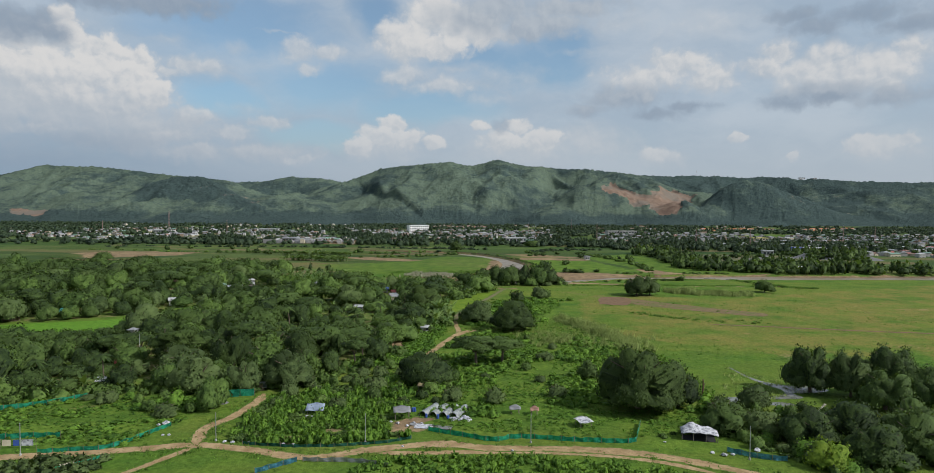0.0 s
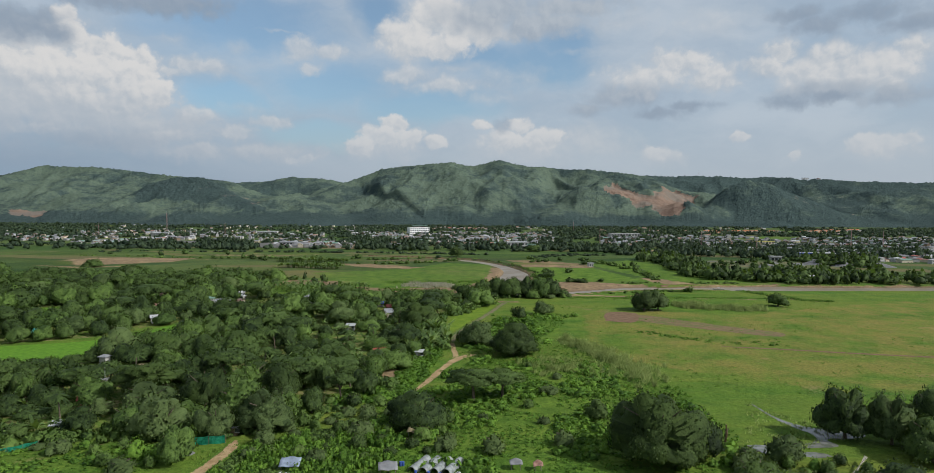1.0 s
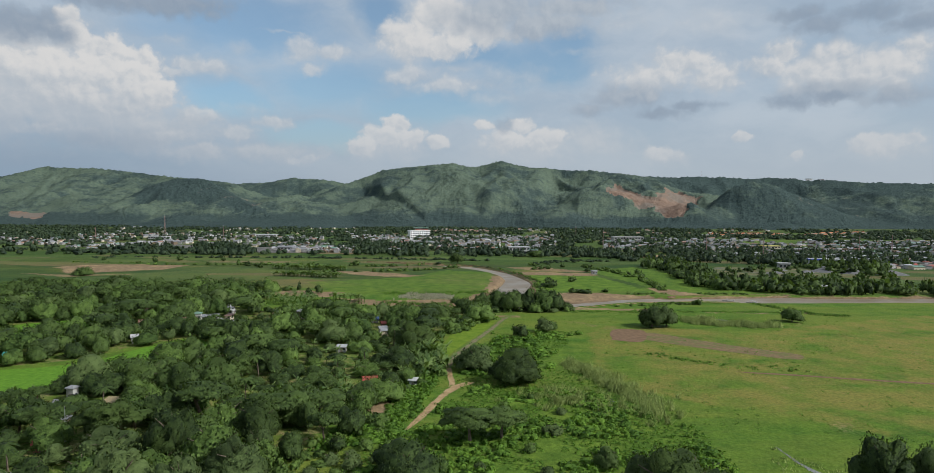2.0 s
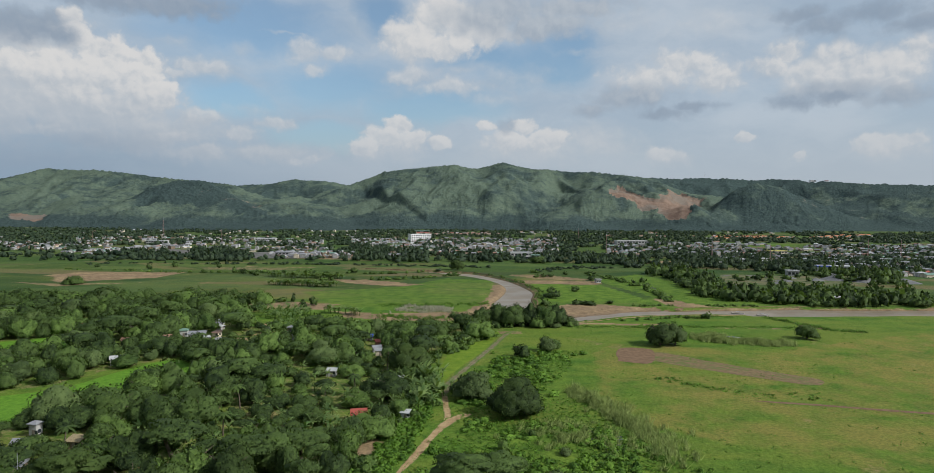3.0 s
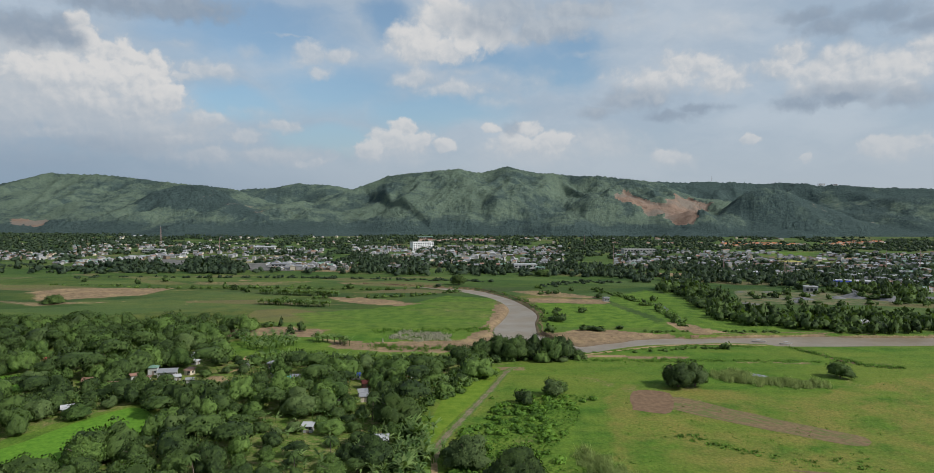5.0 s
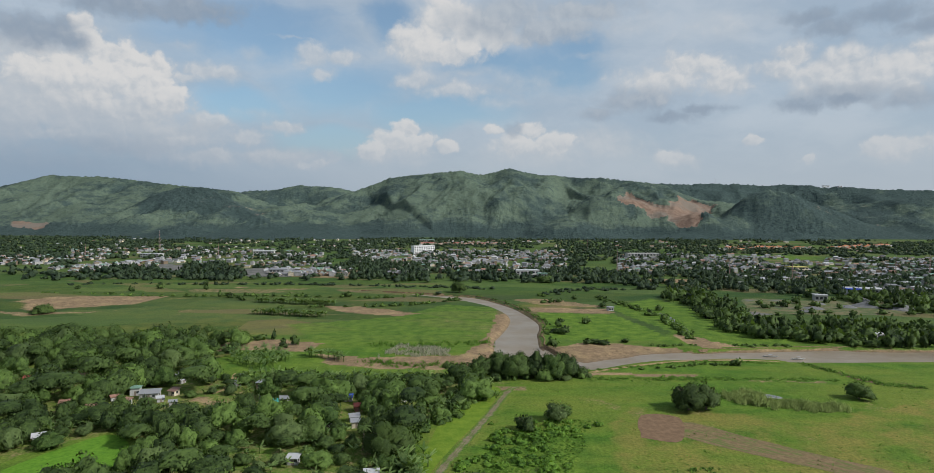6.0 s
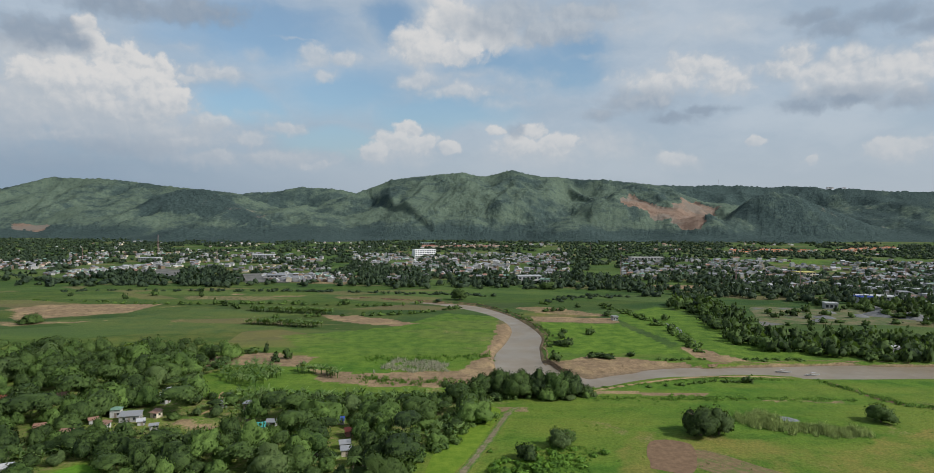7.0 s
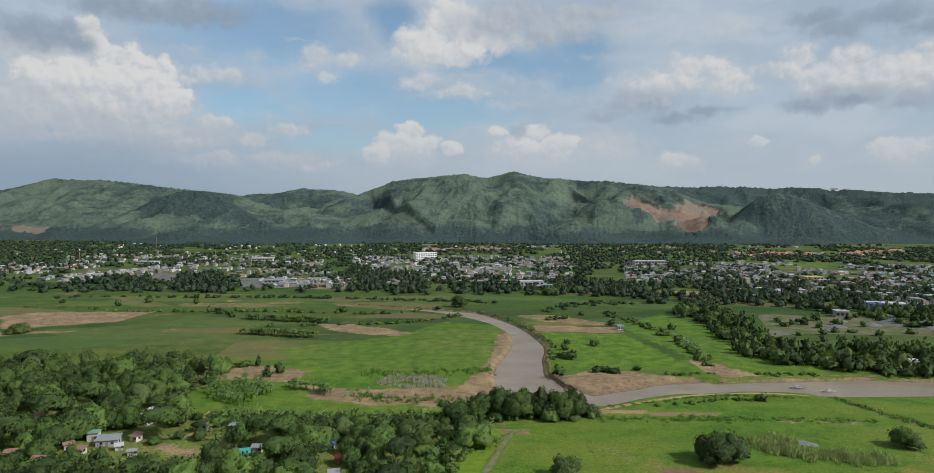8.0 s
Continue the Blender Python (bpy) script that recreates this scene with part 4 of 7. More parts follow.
def crown_surface(d, shape, heads, reach, swell):
    """Places and normals on a crown of radius 1 and height 1, in the directions d from its heart; each bough swells out as a rounded head."""
    cosine = d @ heads.T
    bulge = 1 - (np.arccos(np.clip(cosine, -1, 1)) / reach) ** 2
    i = np.argmax(bulge, 1)
    out = np.clip(bulge[np.arange(len(d)), i], -0.2, 1)
    rad = swell[i] * (0.64 + 0.36 * np.sign(out) * np.sqrt(np.abs(out)))
    low = np.minimum(d[:, 2], 0)
    spread = 1 + 0.42 * low
    p = d * rad[:, None]
    centre = heads[i] * (swell[i] * 0.66)[:, None]
    if shape == "flat":
        lift, rise, sink = 0.66, 0.34, 0.16
    elif shape == "tall":
        lift, rise, sink = 0.42, 0.58, 0.40
        spread = spread * (0.78 - 0.12 * d[:, 2])
    elif shape == "bush":
        lift, rise, sink = 0.16, 0.84, 0.22
    else:
        lift, rise, sink = 0.23, 0.77, 0.3
    z = lift + np.where(p[:, 2] > 0, rise, sink) * p[:, 2]
    normal = 0.5 * d + 2.0 * (p - centre)
    normal[:, 2] += 0.15 + 0.5 * (shape == "bush") + 0.25 * (shape == "flat")
    return np.c_[p[:, :2] * spread[:, None], z], normal / np.linalg.norm(normal, axis=1)[:, None]


def crown_cards(r, shape, leaves, clumps=None, cut=5, spray=1.0):
    """Quads of a crown of radius 1 and height 1 standing at z = 0: a leafy mass with rounded heads, and small sprays of leaves all over it."""
    n_cl = clumps or 18
    rise = np.linspace(-0.18, 0.97, n_cl) + 0.05 * r.normal(size=n_cl)
    turn = np.arange(n_cl) * 2.39996 + 0.7 * r.random(n_cl)
    flat = np.sqrt(np.clip(1 - rise**2, 0, 1))
    heads = np.c_[flat * np.cos(turn), flat * np.sin(turn), np.clip(rise, -1, 1)]
    heads /= np.linalg.norm(heads, axis=1)[:, None]
    reach = (2.0 / math.sqrt(n_cl)) * (0.6 + 0.75 * r.random(n_cl))
    # a wandering outline: some boughs reach out, others stay short
    swell = 0.95 + 0.1 * np.sin(2 * turn + 6 * r.random()) + 0.13 * r.normal(size=n_cl)
    swell = np.clip(swell, 0.62, 1.22)
    leaf_size = spray * 1.4 / math.sqrt(leaves)
    body, bn = crown_surface(BALLS[cut], shape, heads, reach, swell * max(0.87, 1 - 2.6 * leaf_size))
    d = r.normal(size=(leaves * 2, 3))
    d /= np.linalg.norm(d, axis=1)[:, None]
    d = d[d[:, 2] > -0.4 - 0.3 * (shape == "flat")][:leaves]
    p, n = crown_surface(d, shape, heads, reach, swell)
    p = p + n * ((r.random(len(p)) * 3.2 - 1.7) * min(leaf_size, 0.07))[:, None]
    leafage = cards(p, n + 0.6 * r.normal(size=p.shape), np.full(len(p), leaf_size), r)
    soft = n + 0.5 * r.normal(size=n.shape)
    soft /= np.linalg.norm(soft, axis=1)[:, None]
    return np.concatenate([leafage, body]), np.concatenate([np.repeat(soft, 4, 0), bn])


def shape_bank(shape, leaves, count, seed, clumps=None, cut=5):
    return [crown_cards(np.random.default_rng(seed + k), shape, leaves, clumps, cut) for k in range(count)]


def quads_of(verts):
    return np.arange(len(verts)).reshape(-1, 4)


def stuff(name, bank, spots, mat, label, category, r, trunk=0.0):
    """Many plants as one mesh. spots: rows of x, y, radius, height; crowns start a little above the ground."""
    vs, tint, nr = [], [], []
    for x, y, rad, h, *z in spots:
        q, w = bank[r.integers(len(bank))]
        a = r.random() * math.tau
        c, s = math.cos(a), math.sin(a)
        sx, sy = rad * (0.78 + 0.44 * r.random()), rad * (0.78 + 0.44 * r.random())
        p = np.c_[(q[:, 0] * c - q[:, 1] * s) * sx + x, (q[:, 0] * s + q[:, 1] * c) * sy + y, q[:, 2] * h + (z[0] if z else 0.0)]
        vs.append(p)
        nr.append(np.c_[w[:, 0] * c - w[:, 1] * s, w[:, 0] * s + w[:, 1] * c, w[:, 2]])
        tint.append(np.full(len(p), r.random()))
    v = np.concatenate(vs)
    me = mesh_of(name, v, quads_of(v), mat, smooth=True, attrs=[("tint", np.concatenate(tint))], normals=np.concatenate(nr))
    return tagged(new(name, me), label, category, kind="stuff")


def trunk_mesh(r, rad, h, spread):
    bm = bmesh.new()
    lean = Vector((r.normal() * 0.05 * h, r.normal() * 0.05 * h, h * 0.5))
    tube(bm, [(0, 0, -0.3), tuple(lean * 0.5), tuple(lean)], [rad * 1.25, rad, rad * 0.75], 7)
    for k in range(5):
        a = k * math.tau / 5 + r.random()
        tip = Vector((math.cos(a) * spread * 0.6, math.sin(a) * spread * 0.6, h * (0.7 + 0.16 * r.random())))
        start = lean * (0.72 + 0.26 * r.random())
        mid = start.lerp(tip, 0.5) + Vector((0, 0, h * 0.04))
        tube(bm, [tuple(start), tuple(mid), tuple(tip)], [rad * 0.5, rad * 0.34, rad * 0.12], 5)
    return bm


def tree(shape, rad, h, mat, leaves, seed, label, name="tree", clumps=None, cut=5):
    """A tree at the origin: an Empty with trunk and crown. Its crown reaches the height h."""
    r = np.random.default_rng(seed)
    root = tagged(new(name), label, "tree")
    part("trunk", trunk_mesh(r, max(0.16, rad * 0.055), h, rad), BARK, root)
    q, w = crown_cards(r, shape, leaves, clumps, cut, 0.8)
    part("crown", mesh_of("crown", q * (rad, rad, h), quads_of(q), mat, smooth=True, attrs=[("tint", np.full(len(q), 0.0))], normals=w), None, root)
    return root


def put_tree(x, y, *rest, **more):
    t = tree(*rest, **more)
    t.location = (x, y, 0)
    return t


# standing trees of the meadow and the edge of the track: x, y, shape, radius, height, leaf, leaves, label
SINGLE = [
    (40.6, 146, "dome", 10.9, 15.0, LEAF_DARK, 3600, "huge dark spreading tree beside the dirt track"),
    (50.5, 148, "dome", 5.8, 9.5, LEAF_DARK, 1300, "dark leafy tree against the huge spreading tree"),
    (18, 243, "dome", 9.4, 12.0, LEAF_DARK, 2600, "dense round dark tree by the footpath"),
    (4.5, 260, "dome", 7.6, 9.5, LEAF_GREY, 1900, "feathery grey-green tree beside the footpath"),
    (95, 348, "dome", 8.4, 11.0, LEAF_DARK, 2000, "dark round tree alone on the pasture"),
    (102.5, 349, "dome", 6.4, 11.5, LEAF_GREY, 1500, "brownish tree joined to the lone dark tree"),
    (175, 366, "dome", 5.8, 8.0, LEAF_DEEP, 1300, "small spreading tree alone on the pasture"),
    (-59, 144, "dome", 4.2, 7.5, LEAF_MID, 1500, "leafy fruit tree at the edge of the woodland"),
    (-56.5, 158, "dome", 4.6, 9.0, LEAF_GREY, 1300, "pale grey-green tree beside the shed"),
    (-47, 163, "dome", 7.0, 9.5, LEAF_GREY, 1900, "feathery tree behind the shed"),
    (-11, 165, "dome", 7.2, 9.0, LEAF_DEEP, 1900, "dark fine-leaved tree among scrub"),
    (3, 187, "flat", 7.5, 9.0, LEAF_DEEP, 1700, "flat-topped acacia standing in scrub"),
    (11, 190, "flat", 6.6, 8.0, LEAF_DEEP, 1500, "flat-topped acacia standing in scrub"),
    (-21, 296, "dome", 9.5, 11.0, LEAF_DARK, 0, "broad dark dome-shaped tree at the woodland edge"),
    (-65, 174, "dome", 7.5, 12.5, LEAF_DARK, 0, "tall black-green tree rising behind the shed"),
    (-84, 182, "flat", 8.0, 11.5, LEAF_DARK, 0, "dark layered tree with a wide flat crown"),
    (-50, 186, "dome", 7.0, 11.0, LEAF_DARK, 0, "dark dense tree in the wood"),
    (34, 172, "dome", 3.6, 5.0, LEAF_DEEP, 900, "small dark tree in the scrub"),
    (89, 160, "dome", 6.3, 13.0, LEAF_DEEP, 1700, "dark tree in a group beside the flooded hollow"),
    (97, 156, "dome", 5.2, 12.0, LEAF_GREY, 1300, "thin grey tree in a group by the hollow"),
    (106, 154, "dome", 7.2, 14.5, LEAF_DEEP, 2100, "tall dark tree in a group by the hollow"),
    (99, 146, "dome", 6.6, 10.0, LEAF_DEEP, 1700, "green tree in a group by the hollow"),
    (108, 144, "dome", 7.5, 11.5, LEAF_DEEP, 1900, "broad dark tree in a group by the hollow"),
    (68.5, 122, "bush", 6.0, 8.0, LEAF_DEEP, 1600, "dark bushy tree above the track"),
    (78, 124, "bush", 6.9, 8.5, LEAF_DEEP, 1700, "dark bushy tree above the track"),
    (76, 114, "bush", 6.5, 7.5, LEAF_DEEP, 1700, "dark bushy tree above the track"),
    (86, 117, "bush", 7.6, 8.5, LEAF_DEEP, 1900, "dark bushy tree above the track"),
    (93, 126, "bush", 6.9, 8.5, LEAF_DEEP, 1500, "dark bushy tree above the track"),
    (66, 112, "bush", 4.0, 5.0, LEAF_BRIGHT, 900, "bright green shrubby tree by the track"),
    (68, 146, "dome", 4.6, 6.0, LEAF_GREY, 1300, "light open tree beside shallow water"),
    (55, 131, "bush", 5.6, 7.0, LEAF_DEEP, 1900, "feathery tree leaning over the tarpaulin shelter"),
    (61, 128, "dome", 4.4, 6.0, LEAF_GREY, 1000, "feathery small tree by the net fence"),
    (26, 321, "dome", 4.6, 6.5, LEAF_DEEP, 1000, "small round tree in a hedge on the pasture"),
    (39, 333, "dome", 5.0, 7.0, LEAF_GREY, 1000, "light round tree in a hedge on the pasture"),
    (43, 341, "bush", 4.2, 4.5, LEAF_MID, 700, "low green tree on the pasture"),
    (10, 398, "dome", 7.2, 11.0, LEAF_DEEP, 1300, "dark tree in the clump by the river"),
    (19, 402, "dome", 7.6, 12.5, LEAF_DEEP, 1500, "tall dark tree in the clump by the river"),
    (28, 398, "dome", 8.2, 13.0, LEAF_DEEP, 1700, "tall dark tree in the clump by the river"),
    (37, 399, "dome", 7.4, 12.0, LEAF_DEEP, 1500, "dark tree in the clump by the river"),
    (45, 397, "dome", 7.6, 12.5, LEAF_MID, 1500, "green tree in the clump by the river"),
    (52, 399, "dome", 7.2, 13.0, LEAF_DEEP, 1500, "rounded dark tree in the clump by the river"),
    (59, 400, "bush", 4.2, 6.0, LEAF_DEEP, 800, "low dark tree on the river bank"),
    (41, 392, "bush", 4.5, 6.0, LEAF_MID, 800, "low green tree below the clump"),
    (-192, 458, "dome", 6.5, 10.5, LEAF_BRIGHT, 900, "bright yellow-green tree standing out of the wood"),
    (-12, 738, "dome", 8.6, 12.0, LEAF_DARK, 1000, "lone dark tree on the far river bank"),
    (86, 836, "dome", 10, 10.0, LEAF_DEEP, 700, "dark tree on the far fields"),
    (-340, 582, "bush", 9, 8.0, LEAF_DEEP, 700, "dark bushy tree in a far field"),
]
for k, (x, y, shape, rad, h, mat, leaves, label) in enumerate(SINGLE):
    many = (rad * rad + 1.6 * rad * h) * (13 if y < 260 else 7.5 if y < 420 else 4)
    put_tree(x, y, shape, rad, h, mat, int(many), 500 + k, label, clumps=int(14 + rad * 2.2), cut=10 if rad > 6 else 7)


# woodland: trees kept apart from one another, thinned near the clearings
def scatter(poly, spacing, r, holes=(), tries=30000, margin=0.0):
    poly = np.array(poly, float)
    lo, hi = poly.min(0), poly.max(0)
    p = lo + r.random((tries, 2)) * (hi - lo)
    ok = inside(poly, p[:, 0], p[:, 1])
    for h in holes:
        ok &= ~inside(h, p[:, 0], p[:, 1])
    p = p[ok]
    cell, kept, out = spacing, {}, []
    for x, y in p:
        i, j = int(x // cell), int(y // cell)
        near = [q for a in (-1, 0, 1) for b in (-1, 0, 1) for q in kept.get((i + a, j + b), ())]
        if all((x - u) ** 2 + (y - v) ** 2 > spacing * spacing for u, v in near):
            kept.setdefault((i, j), []).append((x, y))
            out.append((x, y))
    return np.array(out)


def seen_wedge(p, margin=15):
    """What can come into view: a wedge that opens ahead."""
    return np.abs(p[:, 0]) < p[:, 1] * 0.78 + margin


r = np.random.default_rng(21)
HOUSE_SPOTS = [(-30, 234), (-16, 237), (-23, 274), (-39, 328), (-50, 286), (-135, 366), (-143, 303), (-118, 220), (-113, 209), (-102, 213), (-73, 350), (-20, 364), (-51, 372),
               (-138, 358), (-90, 370), (-76, 343), (-47, 354), (-23, 355), (-40, 341), (-133, 389), (-135, 397), (-128, 380), (-147, 338), (-161, 343), (-160, 421), (-184, 386), (-203, 380), (-95, 166), (-52, 157), (-34, 138)]
spots = scatter(FOREST, 7.3, r, CLEARINGS, 60000)
spots = spots[seen_wedge(spots)]
for hx, hy in HOUSE_SPOTS:
    spots = spots[np.hypot(spots[:, 0] - hx, (spots[:, 1] - hy + 3) * 0.62) > 4.6]
edge = away(FOOTPATH + FOOTPATH_NORTH, spots[:, 0], spots[:, 1])
for dark_x, dark_y in ((-65, 174), (-84, 182), (-50, 186), (-21, 296)):
    keep = np.hypot(spots[:, 0] - dark_x, spots[:, 1] - dark_y) > 7.5
    spots, edge = spots[keep], edge[keep]
spots = spots[(edge > 5) & ((edge > 14) | (spots[:, 1] < 182) | (spots[:, 1] > 296))]
KINDS = [("dome", LEAF_DEEP, "dark broad-leaved tree in the woodland"), ("dome", LEAF_MID, "green broad-leaved tree in the woodland"), ("flat", LEAF_DEEP, "dark layered woodland tree with a flat crown"),
         ("tall", LEAF_MID, "tall green tree in the woodland"), ("dome", LEAF_GREY, "grey-green tree in the woodland"), ("dome", LEAF_BRIGHT, "bright yellow-green tree in the woodland")]
kind = r.choice(6, len(spots), p=(0.46, 0.21, 0.16, 0.06, 0.11, 0.0))
size = 3.6 + 6.2 * r.random(len(spots)) ** 1.8
tall = 3.2 + 0.66 * size + 2.4 * r.random(len(spots)) + 2.0 * smooth(200, 460, spots[:, 1])
# low growth where one looks over the trees to houses and open ground
OPEN_VIEWS = [(x, y, 3.8, 0.38, 16) for x, y in HOUSE_SPOTS] + [(x, y, 7, 0.16, 46) for x, y in ((-148, 222), (-136, 225))]
OPEN_VIEWS += [(x, y, 7, 0.3, 20) for x, y in ((-132, 250), (-124, 258))]
OPEN_VIEWS += [(x, 388, 7, 0.3, 24) for x in range(-104, -4, 12)] + [(-30, 236, 5, 0.27, 34), (-16, 238, 4, 0.25, 30), (-112, 388, 6, 0.3, 26), (-110, 356, 12, 0.3, 22), (-133, 388, 5, 0.3, 22), (-134, 397, 4, 0.3, 18), (-112, 342, 12, 0.28, 26), (-95, 340, 8, 0.3, 22), (-147, 338, 5, 0.32, 20), (-160, 342, 4, 0.32, 18), (-185, 386, 6, 0.3, 22), (-160, 420, 5, 0.3, 20), (-204, 381, 5, 0.3, 20)]
for hx, hy, wide, slope, reach in OPEN_VIEWS:
    away_x, away_y = -hx, 70 - hy
    span = math.hypot(away_x, away_y)
    along = ((spots[:, 0] - hx) * away_x + (spots[:, 1] - hy) * away_y) / span
    across = np.abs((spots[:, 0] - hx) * away_y - (spots[:, 1] - hy) * away_x) / span
    low_tree = (along > -3) & (along < reach) & (across < wide)
    tall = np.where(low_tree, np.minimum(tall, 3.3 + slope * np.maximum(along, 0)), tall)
# thin places where low growth and bananas come through
thin = value_noise(spots[:, 0] / 19, spots[:, 1] / 24, 63)
tall = np.where(thin > 0.7, np.minimum(tall, 3.4 + 2.2 * r.random(len(spots))), tall)
size = np.minimum(size, tall * 0.85)
near = (spots[:, 1] < 262) & (spots[:, 0] > -150)
order = np.argsort(spots[:, 1] + 1e6 * ~near)[:250]
single = np.zeros(len(spots), bool)
single[order] = True
single &= near
models = {}
for i in np.flatnonzero(single):
    k = kind[i]
    key = (k, int(r.integers(4)))
    x, y = spots[i]
    if key not in models:
        shape, mat, label = KINDS[k]
        models[key] = tree(shape, 4.4, 8.5, mat, 1100, 900 + k * 10 + key[1], label, clumps=17, cut=7)
        t = models[key]
        tagged(t, group="woodland trees")
    else:
        t = copy_thing(models[key], pose(0, 0, 0))
    s = size[i] / 4.4
    t.matrix_basis = pose(x, y, 0, 0, 0, r.random() * 360) @ Matrix.Diagonal((s, s * (0.9 + 0.2 * r.random()), tall[i] / 8.5, 1))
for k, (shape, mat, label) in enumerate(KINDS):
    m = (kind == k) & ~single
    bank = [crown_cards(np.random.default_rng(300 + 10 * k + i), shape, 560, 13, 5, 0.7) for i in range(6)]
    if not m.any():
        continue
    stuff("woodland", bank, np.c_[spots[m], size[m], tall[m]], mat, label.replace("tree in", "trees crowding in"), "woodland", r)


# shrubs and saplings that stand singly between the track and the woodland
SHRUBS = [("bush", LEAF_MID, "bushy green shrub in the thicket"), ("dome", LEAF_MID, "young green tree in the thicket"), ("bush", LEAF_GREY, "grey-green shrub in the thicket"), ("dome", LEAF_DEEP, "small dark tree in the thicket"), ("bush", LEAF_SCRUB, "bright green leafy shrub in the thicket")]
shrubs = [tagged(tree(shape, 2.4, 3.6, mat, 300, 1500 + k, label, name="shrub", clumps=12, cut=4), category="shrub", group="shrubs of the thicket") for k, (shape, mat, label) in enumerate(SHRUBS)]
places = np.concatenate([scatter([(-46, 146), (-30, 143), (-12, 147), (-3, 150), (-2, 172), (-14, 184), (-27, 184), (-40, 172)], 4.6, r, (), 3000),
                         scatter([(4, 148), (26, 152), (26, 175), (40, 200), (20, 225), (6, 212), (-2, 196)], 13, r, (), 3000),
                         scatter([(4, 392), (60, 393), (64, 399), (52, 404), (6, 404)], 4.2, r, (), 1500), scatter([(-62, 140), (-66, 134), (-78, 143), (-92, 150), (-70, 152)], 4.5, r, (), 1500),
                         scatter([(64, 132), (84, 138), (80, 146)], 5, r, (), 1500), scatter([(56, 122), (64, 114), (68, 118), (63, 130), (56, 128)], 3.6, r, (), 1500), scatter([(58, 134), (66, 134), (72, 142), (62, 146), (56, 142)], 4.2, r, (), 1500), scatter([(64, 109), (100, 106), (106, 132), (88, 136), (66, 124)], 4.6, r, (), 1500)])
for k, (x, y) in enumerate(places):
    if min(away(spline(line, 6), np.array([x]), np.array([y]))[0] for line in (TRACK, SPUR, FOOTPATH)) < 3.2:
        continue
    if math.hypot(x - 38, y - 140) < 17:
        continue
    s, tall_s = 0.65 + 0.75 * r.random() ** 1.5, 0.8 + 0.4 * r.random()
    m = pose(x, y, 0, 0, 0, 360 * r.random()) @ Matrix.Diagonal((s, s * (0.85 + 0.3 * r.random()), s * tall_s, 1))
    if k < len(shrubs):
        shrubs[k].matrix_basis = m
    else:
        copy_thing(shrubs[int(r.integers(len(shrubs)))], m)


# ---------------------------------------------------------------- scrub, reeds, bananas, far woods


def strip_points(line, width, count, r):
    c = spline(line, 12)
    i = r.integers(0, len(c), count)
    return c[i] + r.normal(size=(count, 2)) * width / 2


def rows(p, rad, h, r):
    _, d = height(p[:, 0], p[:, 1])
    p = p[d > 1.5]
    m = len(p)
    return np.c_[p, rad[0] + (rad[1] - rad[0]) * r.random(m), h[0] + (h[1] - h[0]) * r.random(m)]


fine_bush = shape_bank("bush", 54, 8, 4200, 5, 2)
TRACK_LINES = (TRACK, TRACK_B, SPUR, FORK, FOOTPATH, FOOTPATH_NORTH)


def off_tracks(p, gap=2.4):
    for line in TRACK_LINES:
        p = p[away(spline(line, 6), p[:, 0], p[:, 1]) > gap]
    for poly, amount in SOIL:
        p = p[~inside(poly, p[:, 0], p[:, 1])]
    return p


def sprays(r, m):
    """A low plant of leaf sprays alone."""
    d = r.normal(size=(m, 3))
    d[:, 2] = np.abs(d[:, 2]) + 0.4
    d /= np.linalg.norm(d, axis=1)[:, None]
    spots_ = np.c_[d[:, :2] * (0.3 + 0.6 * r.random(m))[:, None], 0.15 + 0.6 * d[:, 2] * r.random(m)]
    w = 0.5 * d + (0, 0, 1.1) + 0.2 * r.normal(size=(m, 3))
    return cards(spots_, d + 0.3 * r.normal(size=(m, 3)), 0.19, r), np.repeat(w / np.linalg.norm(w, axis=1)[:, None], 4, 0)


cover_bank = [sprays(np.random.default_rng(70 + k), 22) for k in range(8)]
carpet = off_tracks(scatter([(-26, 150), (-17, 128), (-2, 130), (34, 126), (64, 140), (64, 205), (48, 232), (8, 240), (-8, 215), (-24, 196)], 1.35, r, (), 16000), 1.8)
carpet = carpet[value_noise(carpet[:, 0] / 7, carpet[:, 1] / 5, 81) > 0.3]
more = [off_tracks(scatter(poly, 1.6, r, (), 9000), 1.8) for poly in ([(8, 222), (48, 222), (52, 250), (30, 262), (4, 254), (-3, 240)], [(6, 256), (26, 262), (44, 300), (52, 332), (38, 338), (14, 304)], [(-20, 228), (-9, 228), (-7, 300), (-16, 300)])]
carpet = np.concatenate([carpet] + more)
stuff("ground_cover", cover_bank, rows(carpet, (0.7, 1.5), (0.35, 1.1), r), LEAF_HERB, "tangled bright green creepers and weeds", "weeds", r)
carpet = off_tracks(scatter([(-125, 119), (-66, 120), (-62, 136), (-62, 152), (-125, 152)], 1.6, r, (), 9000), 2.4)
carpet = carpet[value_noise(carpet[:, 0] / 8, carpet[:, 1] / 4, 83) > 0.15]
stuff("ground_cover", cover_bank, rows(carpet, (0.7, 1.5), (0.2, 0.6), r), LEAF_HERB, "low green weeds across the plot", "weeds", r)
